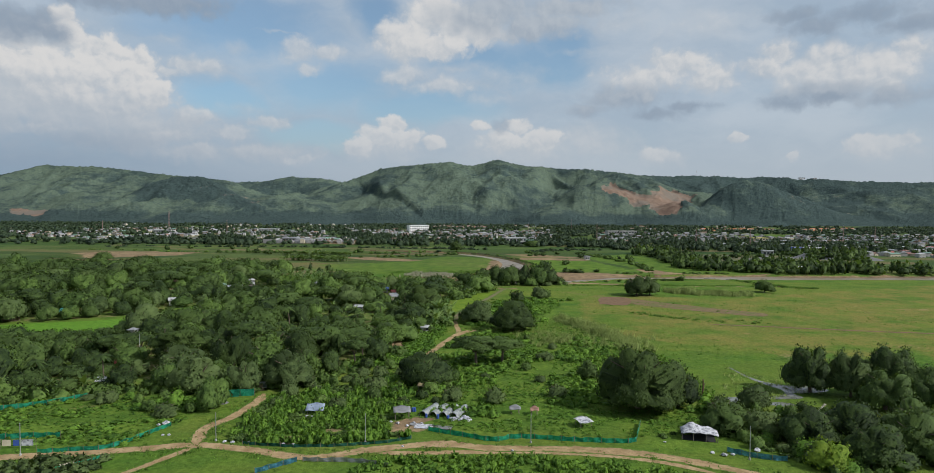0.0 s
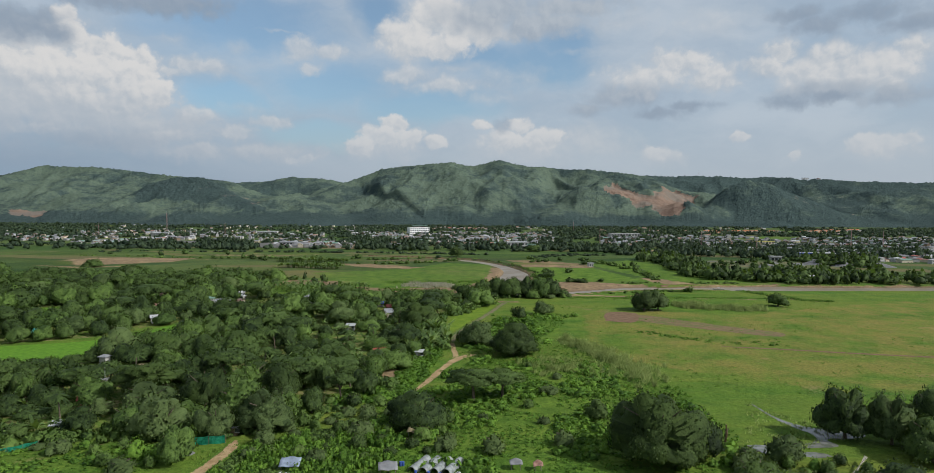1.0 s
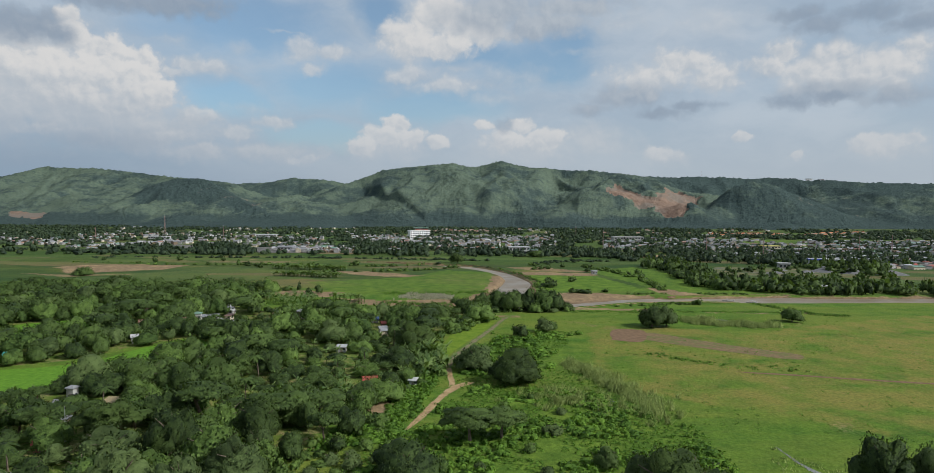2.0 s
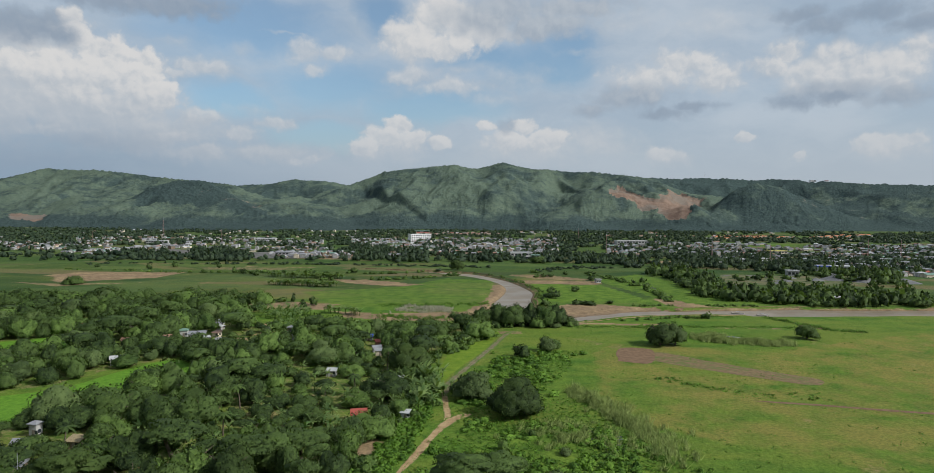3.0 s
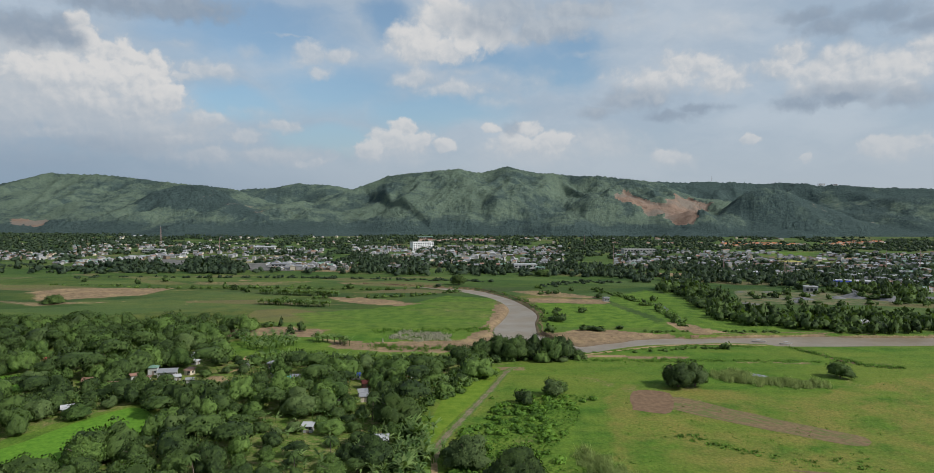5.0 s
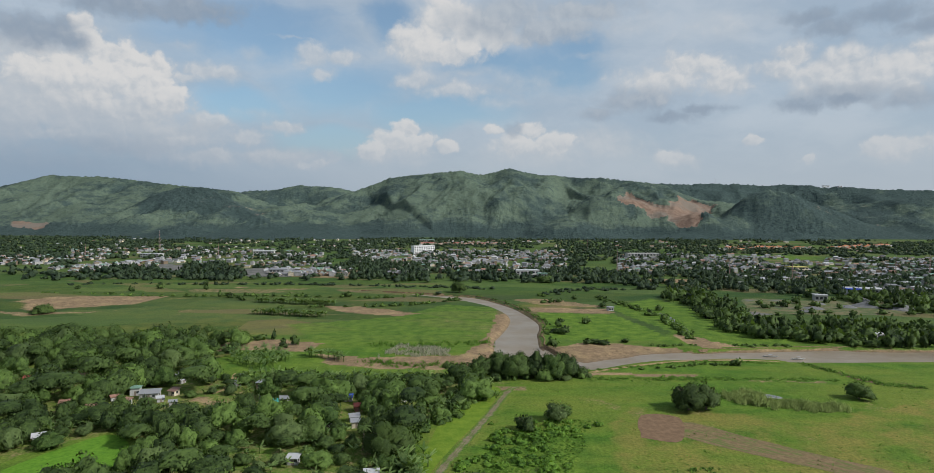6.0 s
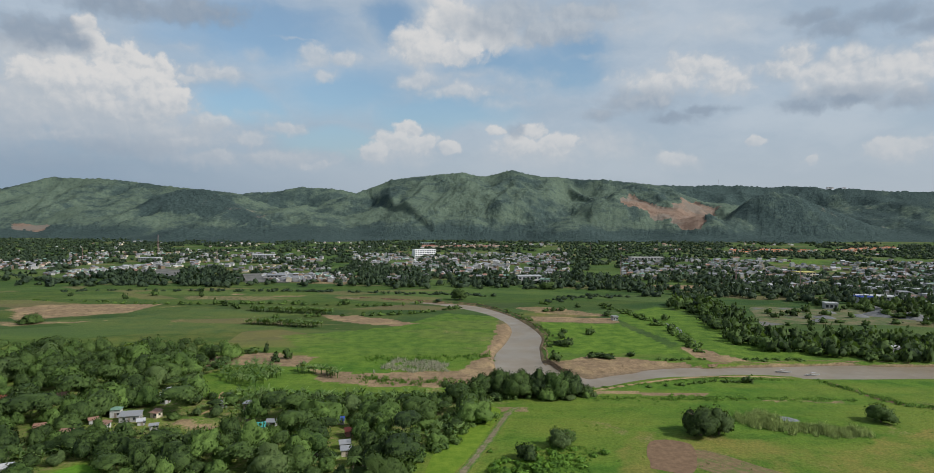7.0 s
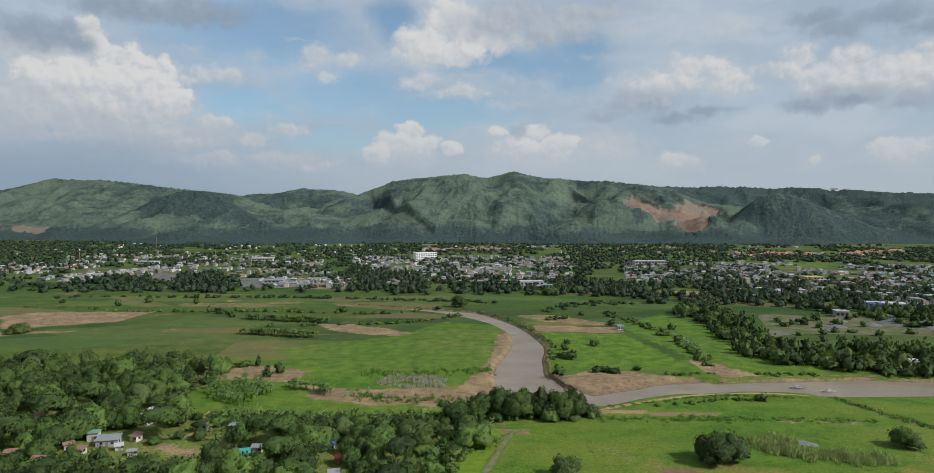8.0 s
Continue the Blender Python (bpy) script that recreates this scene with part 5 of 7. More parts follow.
# cassava and weeds between the track and the wood
cassava = off_tracks(scatter(LUSH_AND_SUNLIT[0][0], 1.05, r, (), 16000), 2.6)
cassava = cassava[value_noise(cassava[:, 0] / 5, cassava[:, 1] / 3.5, 27) > 0.22]
patchy = value_noise(cassava[:, 0] / 4, cassava[:, 1] / 3, 28)
for some, high, mat, label in ((patchy < 0.42, (0.5, 1.2), LEAF_MID, "low weeds among the cassava"), (patchy >= 0.42, (1.1, 2.2), LEAF_SCRUB, "dense bright green cassava with thin stems")):
    stuff("scrub", fine_bush, rows(cassava[some], (0.55, 1.3), high, r), mat, label, "scrub", r)
west = off_tracks(scatter([(-125, 120), (-66, 121), (-62, 136), (-64, 160), (-125, 152)], 2.0, r, (), 6000), 2.6)
west = west[value_noise(west[:, 0] / 9, west[:, 1] / 5, 77) > 0.45]
stuff("scrub", fine_bush, rows(west, (0.8, 1.7), (0.4, 1.0), r), LEAF_SCRUB, "low green weeds behind the net fence", "scrub", r)
mid = off_tracks(scatter([(-26, 150), (-6, 141), (34, 136), (62, 146), (62, 200), (48, 228), (8, 238), (-8, 215), (-24, 196)], 2.3, r, (), 14000))
mid = mid[value_noise(mid[:, 0] / 12, mid[:, 1] / 9, 71) > 0.5]
stuff("scrub", fine_bush, rows(mid, (0.9, 2.2), (0.6, 1.8), r), LEAF_SCRUB, "green thicket of shrubs on the slope", "scrub", r)
strip = off_tracks(scatter([(-36, 180), (-14, 190), (-8, 250), (-20, 254), (-26, 222), (-30, 205)], 1.7, r, (), 6000), 1.8)
stuff("scrub", fine_bush, rows(strip, (0.8, 1.7), (0.6, 1.5), r), LEAF_HERB, "bright weeds between footpath and woodland", "scrub", r)
front = off_tracks(scatter([(-22, 96), (-19, 112), (-8, 115.5), (13, 115.5), (40, 107), (46, 96)], 1.15, r, (), 12000), 1.9)
front = front[value_noise(front[:, 0] / 4, front[:, 1] / 3, 29) > 0.25]
stuff("scrub", fine_bush, rows(front, (0.6, 1.3), (0.5, 1.6), r), LEAF_SCRUB, "bright green bushes beside the dirt track", "scrub", r)
heap = scatter([(-90, 98), (-66, 104), (-66, 114), (-80, 113)], 1.6, r, (), 2500)
stuff("scrub", fine_bush, rows(heap, (0.9, 1.8), (0.9, 1.9), r), LEAF_GREY, "tangled dry and green brush by the track", "scrub", r)
tent_side = off_tracks(scatter([(40, 127), (46, 131), (58, 134), (66, 128), (70, 120), (76, 108), (66, 108), (58, 121), (52, 131)], 1.7, r, (), 4000), 2.2)
stuff("scrub", fine_bush, rows(tent_side, (0.7, 1.6), (0.5, 1.6), r), LEAF_MID, "weeds and bushes round the tent", "scrub", r)
edge_line = strip_points(FOREST[1:14], 5, 170, r)
edge_line = edge_line[seen_wedge(edge_line)]
stuff("scrub", fine_bush, rows(off_tracks(edge_line), (1.4, 2.6), (1.2, 3.0), r), LEAF_MID, "green shrubs along the woodland edge", "scrub", r)
wood_edge = np.r_[strip_points(FOREST[13:20], 5, 150, r), strip_points(FOREST[20:25], 5, 70, r)]
stuff("scrub", fine_bush, rows(off_tracks(wood_edge, 3), (1.4, 2.8), (1.4, 3.4), r), LEAF_MID, "green shrubs beneath the woodland edge", "scrub", r)
hedge = np.r_[strip_points([(6, 252), (8, 285), (22, 318), (34, 326)], 9, 90, r), strip_points([(22, 300), (34, 316), (46, 322)], 9, 70, r), strip_points([(24, 262), (32, 300)], 9, 60, r)]
stuff("scrub", fine_bush, rows(hedge[::2], (1.2, 2.8), (0.8, 2.0), r), LEAF_SCRUB, "rambling green hedge on the pasture", "scrub", r)
tall_grass = np.r_[strip_points([(42, 268), (46, 254), (51, 238), (57, 222)], 5, 230, r), strip_points([(24, 225), (40, 222), (57, 212)], 12, 110, r)]
reed_bed = np.r_[strip_points([(121, 366), (126, 360), (136, 356), (148, 352), (157, 352)], 5.0, 420, r), strip_points([(121, 360), (129, 371), (126, 366)], 6, 110, r)]


def blades(name, spots, h, mat, label, r, n=10, lean=0.3, w=0.13):
    """Tufts of upright blades, each a narrow two-piece strip."""
    m = len(spots)
    base = np.repeat(spots, n, 0) + r.normal(size=(m * n, 2)) * 0.55
    hh = h * (0.6 + 0.6 * r.random(m * n)) * (0.45 + 1.0 * value_noise(base[:, 0] / 4.5, base[:, 1] / 4.5, 37))
    a = (r.random(m * n) - 0.5) * 2.0
    side = np.c_[np.cos(a), np.sin(a)] * w
    out = r.normal(size=(m * n, 2)) * lean * hh[:, None]
    z0, _ = height(base[:, 0], base[:, 1])
    p0, p1 = base - side, base + side
    q = np.stack([np.c_[p0, z0], np.c_[p1, z0], np.c_[p1 * 0.6 + p0 * 0.4 + out, z0 + hh], np.c_[p0 * 0.6 + p1 * 0.4 + out, z0 + hh]], 1).reshape(-1, 3)
    nrm = np.repeat(np.c_[out * 0.4, np.full(len(out), 1.0)] + 0.3 * r.normal(size=(len(out), 3)), 4, 0)
    nrm /= np.linalg.norm(nrm, axis=1)[:, None]
    me = mesh_of(name, q, quads_of(q), mat, smooth=True, attrs=[("tint", np.repeat(r.random(len(out)), 4))], normals=nrm)
    return tagged(new(name, me), label, "grass", kind="stuff")


blades("tall_grass", tall_grass, 1.9, LEAF_REED, "tall coarse grass in a ragged band", r, 30, 0.4, 0.1)
blades("reeds", reed_bed, 2.3, LEAF_REED, "dense tall green reeds on the pasture", r, 26, 0.3, 0.1)
plumes = scatter([(-48, 437), (-7, 442), (-9, 466), (-39, 470)], 1.6, r, (), 2500)
plumes = plumes[value_noise(plumes[:, 0] / 5, plumes[:, 1] / 4, 19) > 0.42]
blades("plume_grass", plumes, 1.7, PLUME, "pale flowering plume grass on the river plain", r, 12, 0.35, 0.14)
blades("tall_grass", np.r_[strip_points([(-56, 471), (-19, 473), (18, 482)], 9, 170, r), strip_points([(-52, 428), (-30, 422), (10, 420)], 7, 120, r)], 1.3, LEAF_HERB, "green coarse grass round the bare plot", r, 10, 0.5, 0.16)
blades("tall_grass", np.r_[strip_points([(63, 396.5), (117, 395.5)], 3, 110, r), strip_points([(100, 399), (180, 397)], 4, 130, r), strip_points([(74, 289), (98, 270), (128, 262)], 4, 50, r),
                           strip_points([(66, 412), (130, 434), (170, 431)], 1.5, 120, r)], 0.45, LEAF_SCRUB, "strips of green crops and weeds on the pasture", r, 12, 0.5, 0.3)
blades("tall_grass", np.r_[strip_points([(185, 430), (192, 412), (200, 392), (214, 385)], 3, 160, r), strip_points([(146, 622), (155, 590), (152, 540), (146, 505)], 5, 200, r)], 1.0, LEAF_SCRUB, "rank green grass along creek and gully", r, 9, 0.4, 0.25)
track_edge = np.concatenate([strip_points(line, w, c, r) for line, w, c in ((TRACK, 5.5, 520), (TRACK_B, 4.0, 200), (SPUR, 4.5, 200), (FORK, 2.6, 110), (FOOTPATH, 3.4, 160))])
track_edge = track_edge[value_noise(track_edge[:, 0] / 2.5, track_edge[:, 1] / 2.5, 97) > 0.45]
near_mid = np.min([away(spline(line, 6), track_edge[:, 0], track_edge[:, 1]) for line in TRACK_LINES], axis=0)
pool = scatter([(74, 152), (92, 156), (93, 166), (84, 172), (78, 186), (64, 156)], 1.5, r, (), 3000)
pool = pool[value_noise(pool[:, 0] / 3, pool[:, 1] / 3, 12) > 0.5]
blades("weeds", pool, 0.5, LEAF_REED, "clumps of wet grass standing in the hollow", r, 9, 0.5, 0.14)
blades("weeds", track_edge[near_mid > 1.0], 0.28, LEAF_SCRUB, "tufts of grass along the ruts of the track", r, 9, 0.6, 0.14)
weeds = scatter([(-20, 200), (60, 200), (140, 130), (200, 200), (220, 400), (60, 400), (26, 380)], 4.0, r, (FOREST, PLOUGHED), 14000)
weeds = weeds[value_noise(weeds[:, 0] / 16, weeds[:, 1] / 7, 55) > 0.58]
blades("weeds", off_tracks(weeds), 0.28, LEAF_HERB, "scattered low weeds in the grazed grass", r, 7, 0.6, 0.22)
banks = off_tracks(np.r_[strip_points(RIVER_EAST[4:9], 4, 70, r) + (5, 0), strip_points([(95, 414.5), (128, 427), (150, 425.5)], 1.6, 26, r), strip_points([(116, 476), (171, 479), (203, 478)], 4, 60, r)], 1)
stuff("scrub", fine_bush, rows(banks, (0.8, 1.9), (0.6, 1.7), r), LEAF_MID, "green shrubs along the river bank", "scrub", r)


def banana_arrays(r):
    """A banana plant of height 1: stem and long arching leaves."""
    v, w = [], []
    for k in range(9):
        a = k * 2.4 + r.random() * 0.6
        d, s = np.array([math.cos(a), math.sin(a), 0]), np.array([-math.sin(a), math.cos(a), 0]) * 0.085
        up = 0.35 + 0.5 * r.random()
        pts = [np.array([0, 0, 0.5]) + d * t * 0.55 + np.array([0, 0, 1]) * (up * t - 0.55 * (1 - up * 0.6) * t * t) for t in (0, 0.4, 0.75, 1.0)]
        for (p, q), (wa, wb) in zip(zip(pts, pts[1:]), ((0.5, 1), (1, 0.9), (0.9, 0.25))):
            v += [q - s * wb, q + s * wb, p + s * wa, p - s * wa]
            w += [np.array([0, 0, 1.0]) + 0.4 * d] * 4
    for k in range(4):
        a, b = k * math.pi / 2, (k + 1) * math.pi / 2
        v += [np.array([math.cos(a) * 0.045, math.sin(a) * 0.045, 0]), np.array([math.cos(b) * 0.045, math.sin(b) * 0.045, 0]),
              np.array([math.cos(b) * 0.03, math.sin(b) * 0.03, 0.6]), np.array([math.cos(a) * 0.03, math.sin(a) * 0.03, 0.6])]
        w += [np.array([math.cos(a), math.sin(a), 0.2])] * 4
    w = np.array(w)
    return np.array(v), w / np.linalg.norm(w, axis=1)[:, None]


banana = [banana_arrays(np.random.default_rng(60 + k)) for k in range(6)]
groves = np.r_[scatter([(-139, 451), (-107, 452), (-94, 430), (-100, 404), (-120, 420)], 3.4, r, (), 2000), strip_points([(-104, 389), (-70, 386), (-38, 388), (-10, 390)], 6, 120, r),
               strip_points([(-88, 442), (-62, 428)], 4, 24, r), strip_points([(-192, 655), (-150, 645), (-122, 638)], 4, 150, r), strip_points([(-168, 588), (-116, 575)], 4, 110, r),
               strip_points([(-20, 250), (-13, 260), (-12, 276), (-16, 290)], 8, 100, r), strip_points([(-33, 222), (-40, 236)], 5, 16, r), strip_points([(-150, 315), (-120, 322)], 7, 40, r),
               strip_points([(-100, 375), (-80, 384)], 8, 40, r), strip_points([(-6, 345), (4, 362)], 6, 22, r), strip_points([(-120, 158), (-90, 160)], 4, 14, r)]
glades = scatter(FOREST, 4.2, r, CLEARINGS, 20000)
glades = glades[seen_wedge(glades)]
glades = glades[value_noise(glades[:, 0] / 19, glades[:, 1] / 24, 63) > 0.69]
groves = np.r_[groves, glades[r.random(len(glades)) < 0.6]]
g = rows(groves, (3.6, 5.6), (3.6, 5.6), r)
g[:, 2] = g[:, 3] = np.where(inside(FOREST, g[:, 0], g[:, 1]), 0.78, 1.0) * g[:, 3]
stuff("banana_grove", banana, g, LEAF_BANANA, "banana plants with long torn pale green leaves", "banana grove", r)

def palm(r, h, label):
    """A coconut palm: ringed leaning trunk and arching fronds."""
    root = tagged(new("palm_tree"), label, "palm", "palms in the wood")
    bm = bmesh.new()
    lean = (r.normal() * 0.5, r.normal() * 0.5)
    tube(bm, [(0, 0, -0.2), (lean[0] * 0.3, lean[1] * 0.3, h * 0.5), (lean[0], lean[1], h)], [0.24, 0.17, 0.13], 7)
    part("trunk", bm, BARK, root)
    v, w = [], []
    for k in range(15):
        a, up = k * 2.4 + r.random() * 0.4, 0.1 + 0.9 * r.random()
        d, s = np.array([math.cos(a), math.sin(a), 0]), np.array([-math.sin(a), math.cos(a), 0]) * 0.42
        pts = [np.array([lean[0], lean[1], h]) + d * q * 3.0 + np.array([0, 0, 1]) * (1.5 * up * q - 2.1 * q * q) for q in (0, 0.3, 0.65, 1.0)]
        for (p0, p1), (wa, wb) in zip(zip(pts, pts[1:]), ((0.3, 1), (1, 0.9), (0.9, 0.1))):
            for side in (-1, 1):
                drop = np.array([0, 0, -0.22])
                q = [p0, p1, p1 + side * s * wb + drop * wb, p0 + side * s * wa + drop * wa]
                v += q if side > 0 else q[::-1]
                w += [np.array([0, 0, 1.0]) + 0.4 * d] * 4
    w = np.array(w)
    v = np.array(v)
    part("fronds", mesh_of("fronds", v, quads_of(v), LEAF_DEEP, smooth=True, attrs=[("tint", np.full(len(v), 0.3))], normals=w / np.linalg.norm(w, axis=1)[:, None]), None, root)
    return root


palms = [palm(np.random.default_rng(88 + k), 6.6 + 0.7 * k, "slender coconut palm rising out of the wood") for k in range(3)]
PALM_SPOTS = [(-92, 190), (-86, 196), (-100, 205), (-148, 310), (-150, 298), (-70, 246), (-44, 252), (-36, 262), (-120, 330), (-84, 366), (-58, 352), (-28, 344), (-14, 330), (-160, 380), (-96, 164), (-112, 162), (-60, 310), (-30, 300), (-66, 222)]
for k, (x, y) in enumerate(PALM_SPOTS):
    m = pose(x, y, 0, 0, 0, 47 * k)
    if k < 3:
        palms[k].matrix_basis = m
    else:
        copy_thing(palms[k % 3], m)

QUARTERS = [  # outline and share of the houses
    ([(-612, 908), (-522, 914), (-560, 1236), (-900, 1227)], 0.10),
    ([(-582, 1016), (-211, 1039), (-360, 1500), (-940, 1500)], 0.14),
    ([(-152, 921), (126, 936), (200, 1500), (-280, 1500)], 0.32),
    ([(204, 978), (450, 760), (640, 800), (1000, 1300), (296, 1388)], 0.44),
    ([(-260, 900), (-160, 905), (-170, 1000), (-300, 980)], 0.05),
    ([(420, 700), (520, 640), (640, 720), (600, 800), (450, 780)], 0.05),
]
# far woods: hedges, river belt, trees among the town
far_bank = [crown_cards(np.random.default_rng(5000 + k), "dome", 30, 8, 3, 0.8) for k in range(8)]
tiny_bank = [crown_cards(np.random.default_rng(5100 + k), "dome", 7, 4, 2, 0.6) for k in range(8)]
BELTS = [
    ([(203, 537), (250, 552), (276, 544), (320, 530), (380, 520), (380, 480), (257, 474), (234, 480), (215, 492), (191, 503)], 6.2, 0.62),
    ([(183, 691), (198, 645), (180, 540), (180, 515), (191, 503), (209, 541), (237, 687), (225, 772)], 6.5, 0.8),
    ([(161, 760), (295, 760), (322, 735), (370, 612), (430, 640), (430, 830), (313, 869), (175, 818)], 7.5, 0.45),
    ([(-167, 855), (-53, 849), (-71, 1047), (-210, 1204), (-211, 1039)], 8.5, 0.7),
    ([(-25, 851), (137, 826), (171, 1017), (1, 1007)], 9, 0.5),
    ([(-430, 840), (-368, 844), (-471, 1003), (-515, 993)], 8.5, 0.9),
    ([(-345, 834), (-290, 860), (-396, 1077), (-450, 1053)], 8.5, 0.7),
    ([(135, 816), (369, 828), (440, 969), (163, 976)], 8.5, 0.6),
    ([(356, 802), (388, 654), (450, 700), (560, 700), (600, 860), (434, 888)], 9, 0.6),
]
belt = []
for poly, gap, keep in BELTS:
    p = scatter(poly, gap * 1.1, r, (), 6000)
    belt.append(p[r.random(len(p)) < keep])
belt = np.concatenate(belt)
belt = belt[~inside([(204, 882), (290, 896), (262, 840), (204, 834)], belt[:, 0], belt[:, 1])]
for some, mat, label in ((belt[:, 1] < 720, LEAF_DEEP, "belts of green trees beyond the river"), (belt[:, 1] >= 720, LEAF_FAR_HAZE, "belts of dark trees before the town")):
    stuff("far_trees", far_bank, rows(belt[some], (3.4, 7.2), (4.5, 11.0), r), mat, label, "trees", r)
lone = np.array([(268, 648), (278, 648), (283, 634), (306, 650), (270, 603), (284, 613), (298, 614), (281, 664), (290, 668), (300, 672), (322, 640), (330, 676), (345, 690), (312, 690), (258, 640), (262, 660), (340, 610), (360, 606), (380, 600), (370, 620), (395, 616), (250, 600), (255, 575), (310, 600), (-414, 740), (-242, 690), (-230, 684), (-218, 676), (-210, 664), (-346, 722), (-333, 753), (67, 662), (74, 664), (82, 668), (117, 640), (146, 597), (89, 555), (62, 517), (66, 512), (85, 478), (82, 482), (101, 486), (76, 479),
                 (54, 472), (35, 640), (100, 690), (128, 700), (-120, 700), (-100, 690), (-280, 745), (-300, 790), (-160, 760), (160, 620), (150, 570), (70, 560), (66, 540), (-108, 462), (-104, 470), (-112, 474), (-122, 486), (-130, 484), (146, 426.5)])
stuff("far_trees", far_bank, rows(lone, (2.4, 5.0), (2.6, 6.5), r), LEAF_DEEP, "scattered dark bushes on far fields", "trees", r)
hedges = np.r_[strip_points([(-420, 700), (-300, 690), (-200, 700), (-80, 690), (-30, 730)], 3, 90, r), strip_points([(-160, 620), (-60, 640), (0, 690)], 2, 50, r), strip_points([(-450, 780), (-250, 800), (-100, 790), (20, 770)], 7, 130, r),
               strip_points([(146, 490), (150, 540), (150, 580), (140, 640), (120, 700)], 4, 60, r), strip_points([(60, 700), (110, 760), (160, 770)], 12, 50, r)]
for some, mat, label in ((hedges[:, 1] < 720, LEAF_MID, "green hedges and bushes between fields"), (hedges[:, 1] >= 720, LEAF_FAR_HAZE, "dark hedges between far fields")):
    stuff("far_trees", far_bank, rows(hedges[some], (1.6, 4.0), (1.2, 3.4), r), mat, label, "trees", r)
r2 = np.random.default_rng(5)
m = 9200
ty = 830 + 1420 * r2.random(m) ** 0.9
tx = (r2.random(m) * 2 - 1) * ty * 0.82
town_trees = np.c_[tx, ty]
grove_noise = fbm(tx / 90, ty / 200, 3, 61)
BARE = [[(361, 1500), (533, 1389), (690, 1353), (622, 1255), (456, 1340)], [(204, 882), (290, 896), (262, 840), (204, 834)], [(-548, 1070), (-470, 1095), (-388, 972), (-442, 930)], [(-342, 1000), (-210, 1000), (-196, 905), (-284, 880)], [(-190, 1480), (20, 1450), (30, 1540), (-180, 1600)]]
open_land = np.any([inside(poly, tx, ty) for poly in BARE], axis=0)
town_trees, grove_noise, ty = town_trees[~open_land], grove_noise[~open_land], ty[~open_land]
town_trees = town_trees[(grove_noise > 0.45) | (ty > 1500) & (grove_noise > 0.38)]
built = np.any([inside(poly, town_trees[:, 0], town_trees[:, 1]) for poly, share in QUARTERS[:4]], axis=0)
town_trees = town_trees[~built | (r2.random(len(town_trees)) < 0.85)]
stuff("far_trees", tiny_bank, rows(town_trees, (4.0, 8.0), (4.5, 9.5), r2), LEAF_FAR_HAZE, "dark trees scattered through the distant town", "trees", r2)

# ---------------------------------------------------------------- building materials


def stained(name, colour, amount=0.35, rough=0.85, spec=0.3, metal=0.0, scale=0.6):
    dark = tuple(c * (1 - amount) for c in colour)

    def recipe(n):
        p = n.place()
        c = n.mix(n.step(n.noise(p, scale, 5, 0.65), 0.35, 0.75), colour, dark)
        return n.mix(n.math("MULTIPLY", n.chance(), 0.25), c, dark)

    return material(name, recipe, rough, metal, spec=spec)


def sheeting(name, colour, rust=0.25):
    """Corrugated sheet with rust streaks."""

    def recipe(n):
        p = n.place()
        c = n.mix(n.step(n.noise(p, 1.1, 5, 0.7), 0.45, 0.75, 0, rust), colour, (0.17, 0.085, 0.05))
        return n.mix(n.math("MULTIPLY", n.chance(), 0.3), c, tuple(v * 0.6 for v in colour))

    return material(name, recipe, 0.5, 0.15, bump=(lambda n: n.math("SINE", n.math("MULTIPLY", n.vec("DOT_PRODUCT", n.place(), (1, 0.3, 0), out=1), 25)), 0.3, 0.03), spec=0.4)


WALL_WHITE = stained("whitewash", (0.46, 0.45, 0.42))
WALL_BRIGHT = stained("fresh_white_paint", (0.78, 0.77, 0.75), 0.12)
WALL_GREY = stained("bare_concrete", (0.38, 0.37, 0.35))
WALL_CREAM = stained("cream_paint", (0.62, 0.54, 0.40))
WALL_PINK = stained("faded_red_paint", (0.42, 0.20, 0.16))
WALL_WOOD = stained("weathered_boards", (0.20, 0.15, 0.10), 0.5, scale=2.0)
ROOF_GREY = sheeting("grey_roof_sheet", (0.25, 0.255, 0.26))
# darker, rust-streaked copy of the grey sheet: cloud shade painted on far roofs
ROOF_DARK = sheeting("shaded_roof_sheet", (0.15, 0.15, 0.155), 0.3)
ROOF_WHITE = sheeting("pale_roof_sheet", (0.46, 0.46, 0.455), 0.3)
ROOF_RUST = sheeting("rusty_roof_sheet", (0.30, 0.17, 0.12), 0.6)
ROOF_RED = sheeting("red_roof_sheet", (0.36, 0.08, 0.055), 0.45)
ROOF_BLUE = sheeting("blue_roof_sheet", (0.04, 0.08, 0.42), 0.1)
ROOF_TEAL = sheeting("teal_roof_sheet", (0.05, 0.28, 0.24), 0.15)
ROOF_GREEN = sheeting("green_roof_sheet", (0.16, 0.27, 0.20), 0.2)
ROOF_ORANGE = stained("orange_tiles", (0.52, 0.20, 0.09), 0.3)
ROOF_THATCH = stained("old_thatch", (0.30, 0.24, 0.13), 0.5, scale=3.0)
GLASS_DARK = material("dark_window", (0.03, 0.035, 0.04), 0.15, spec=0.5)
TIMBER = stained("grey_timber", (0.24, 0.20, 0.16), 0.5, scale=2.0)
TARP_WHITE = material("white_tarpaulin", lambda n: n.mix(n.step(n.noise(n.place(), 1.6, 5, 0.7), 0.42, 0.62), (0.50, 0.50, 0.52), (0.17, 0.17, 0.19)), 0.55)
TARP_BLUE = stained("blue_tarpaulin", (0.05, 0.10, 0.36), 0.4, 0.5)
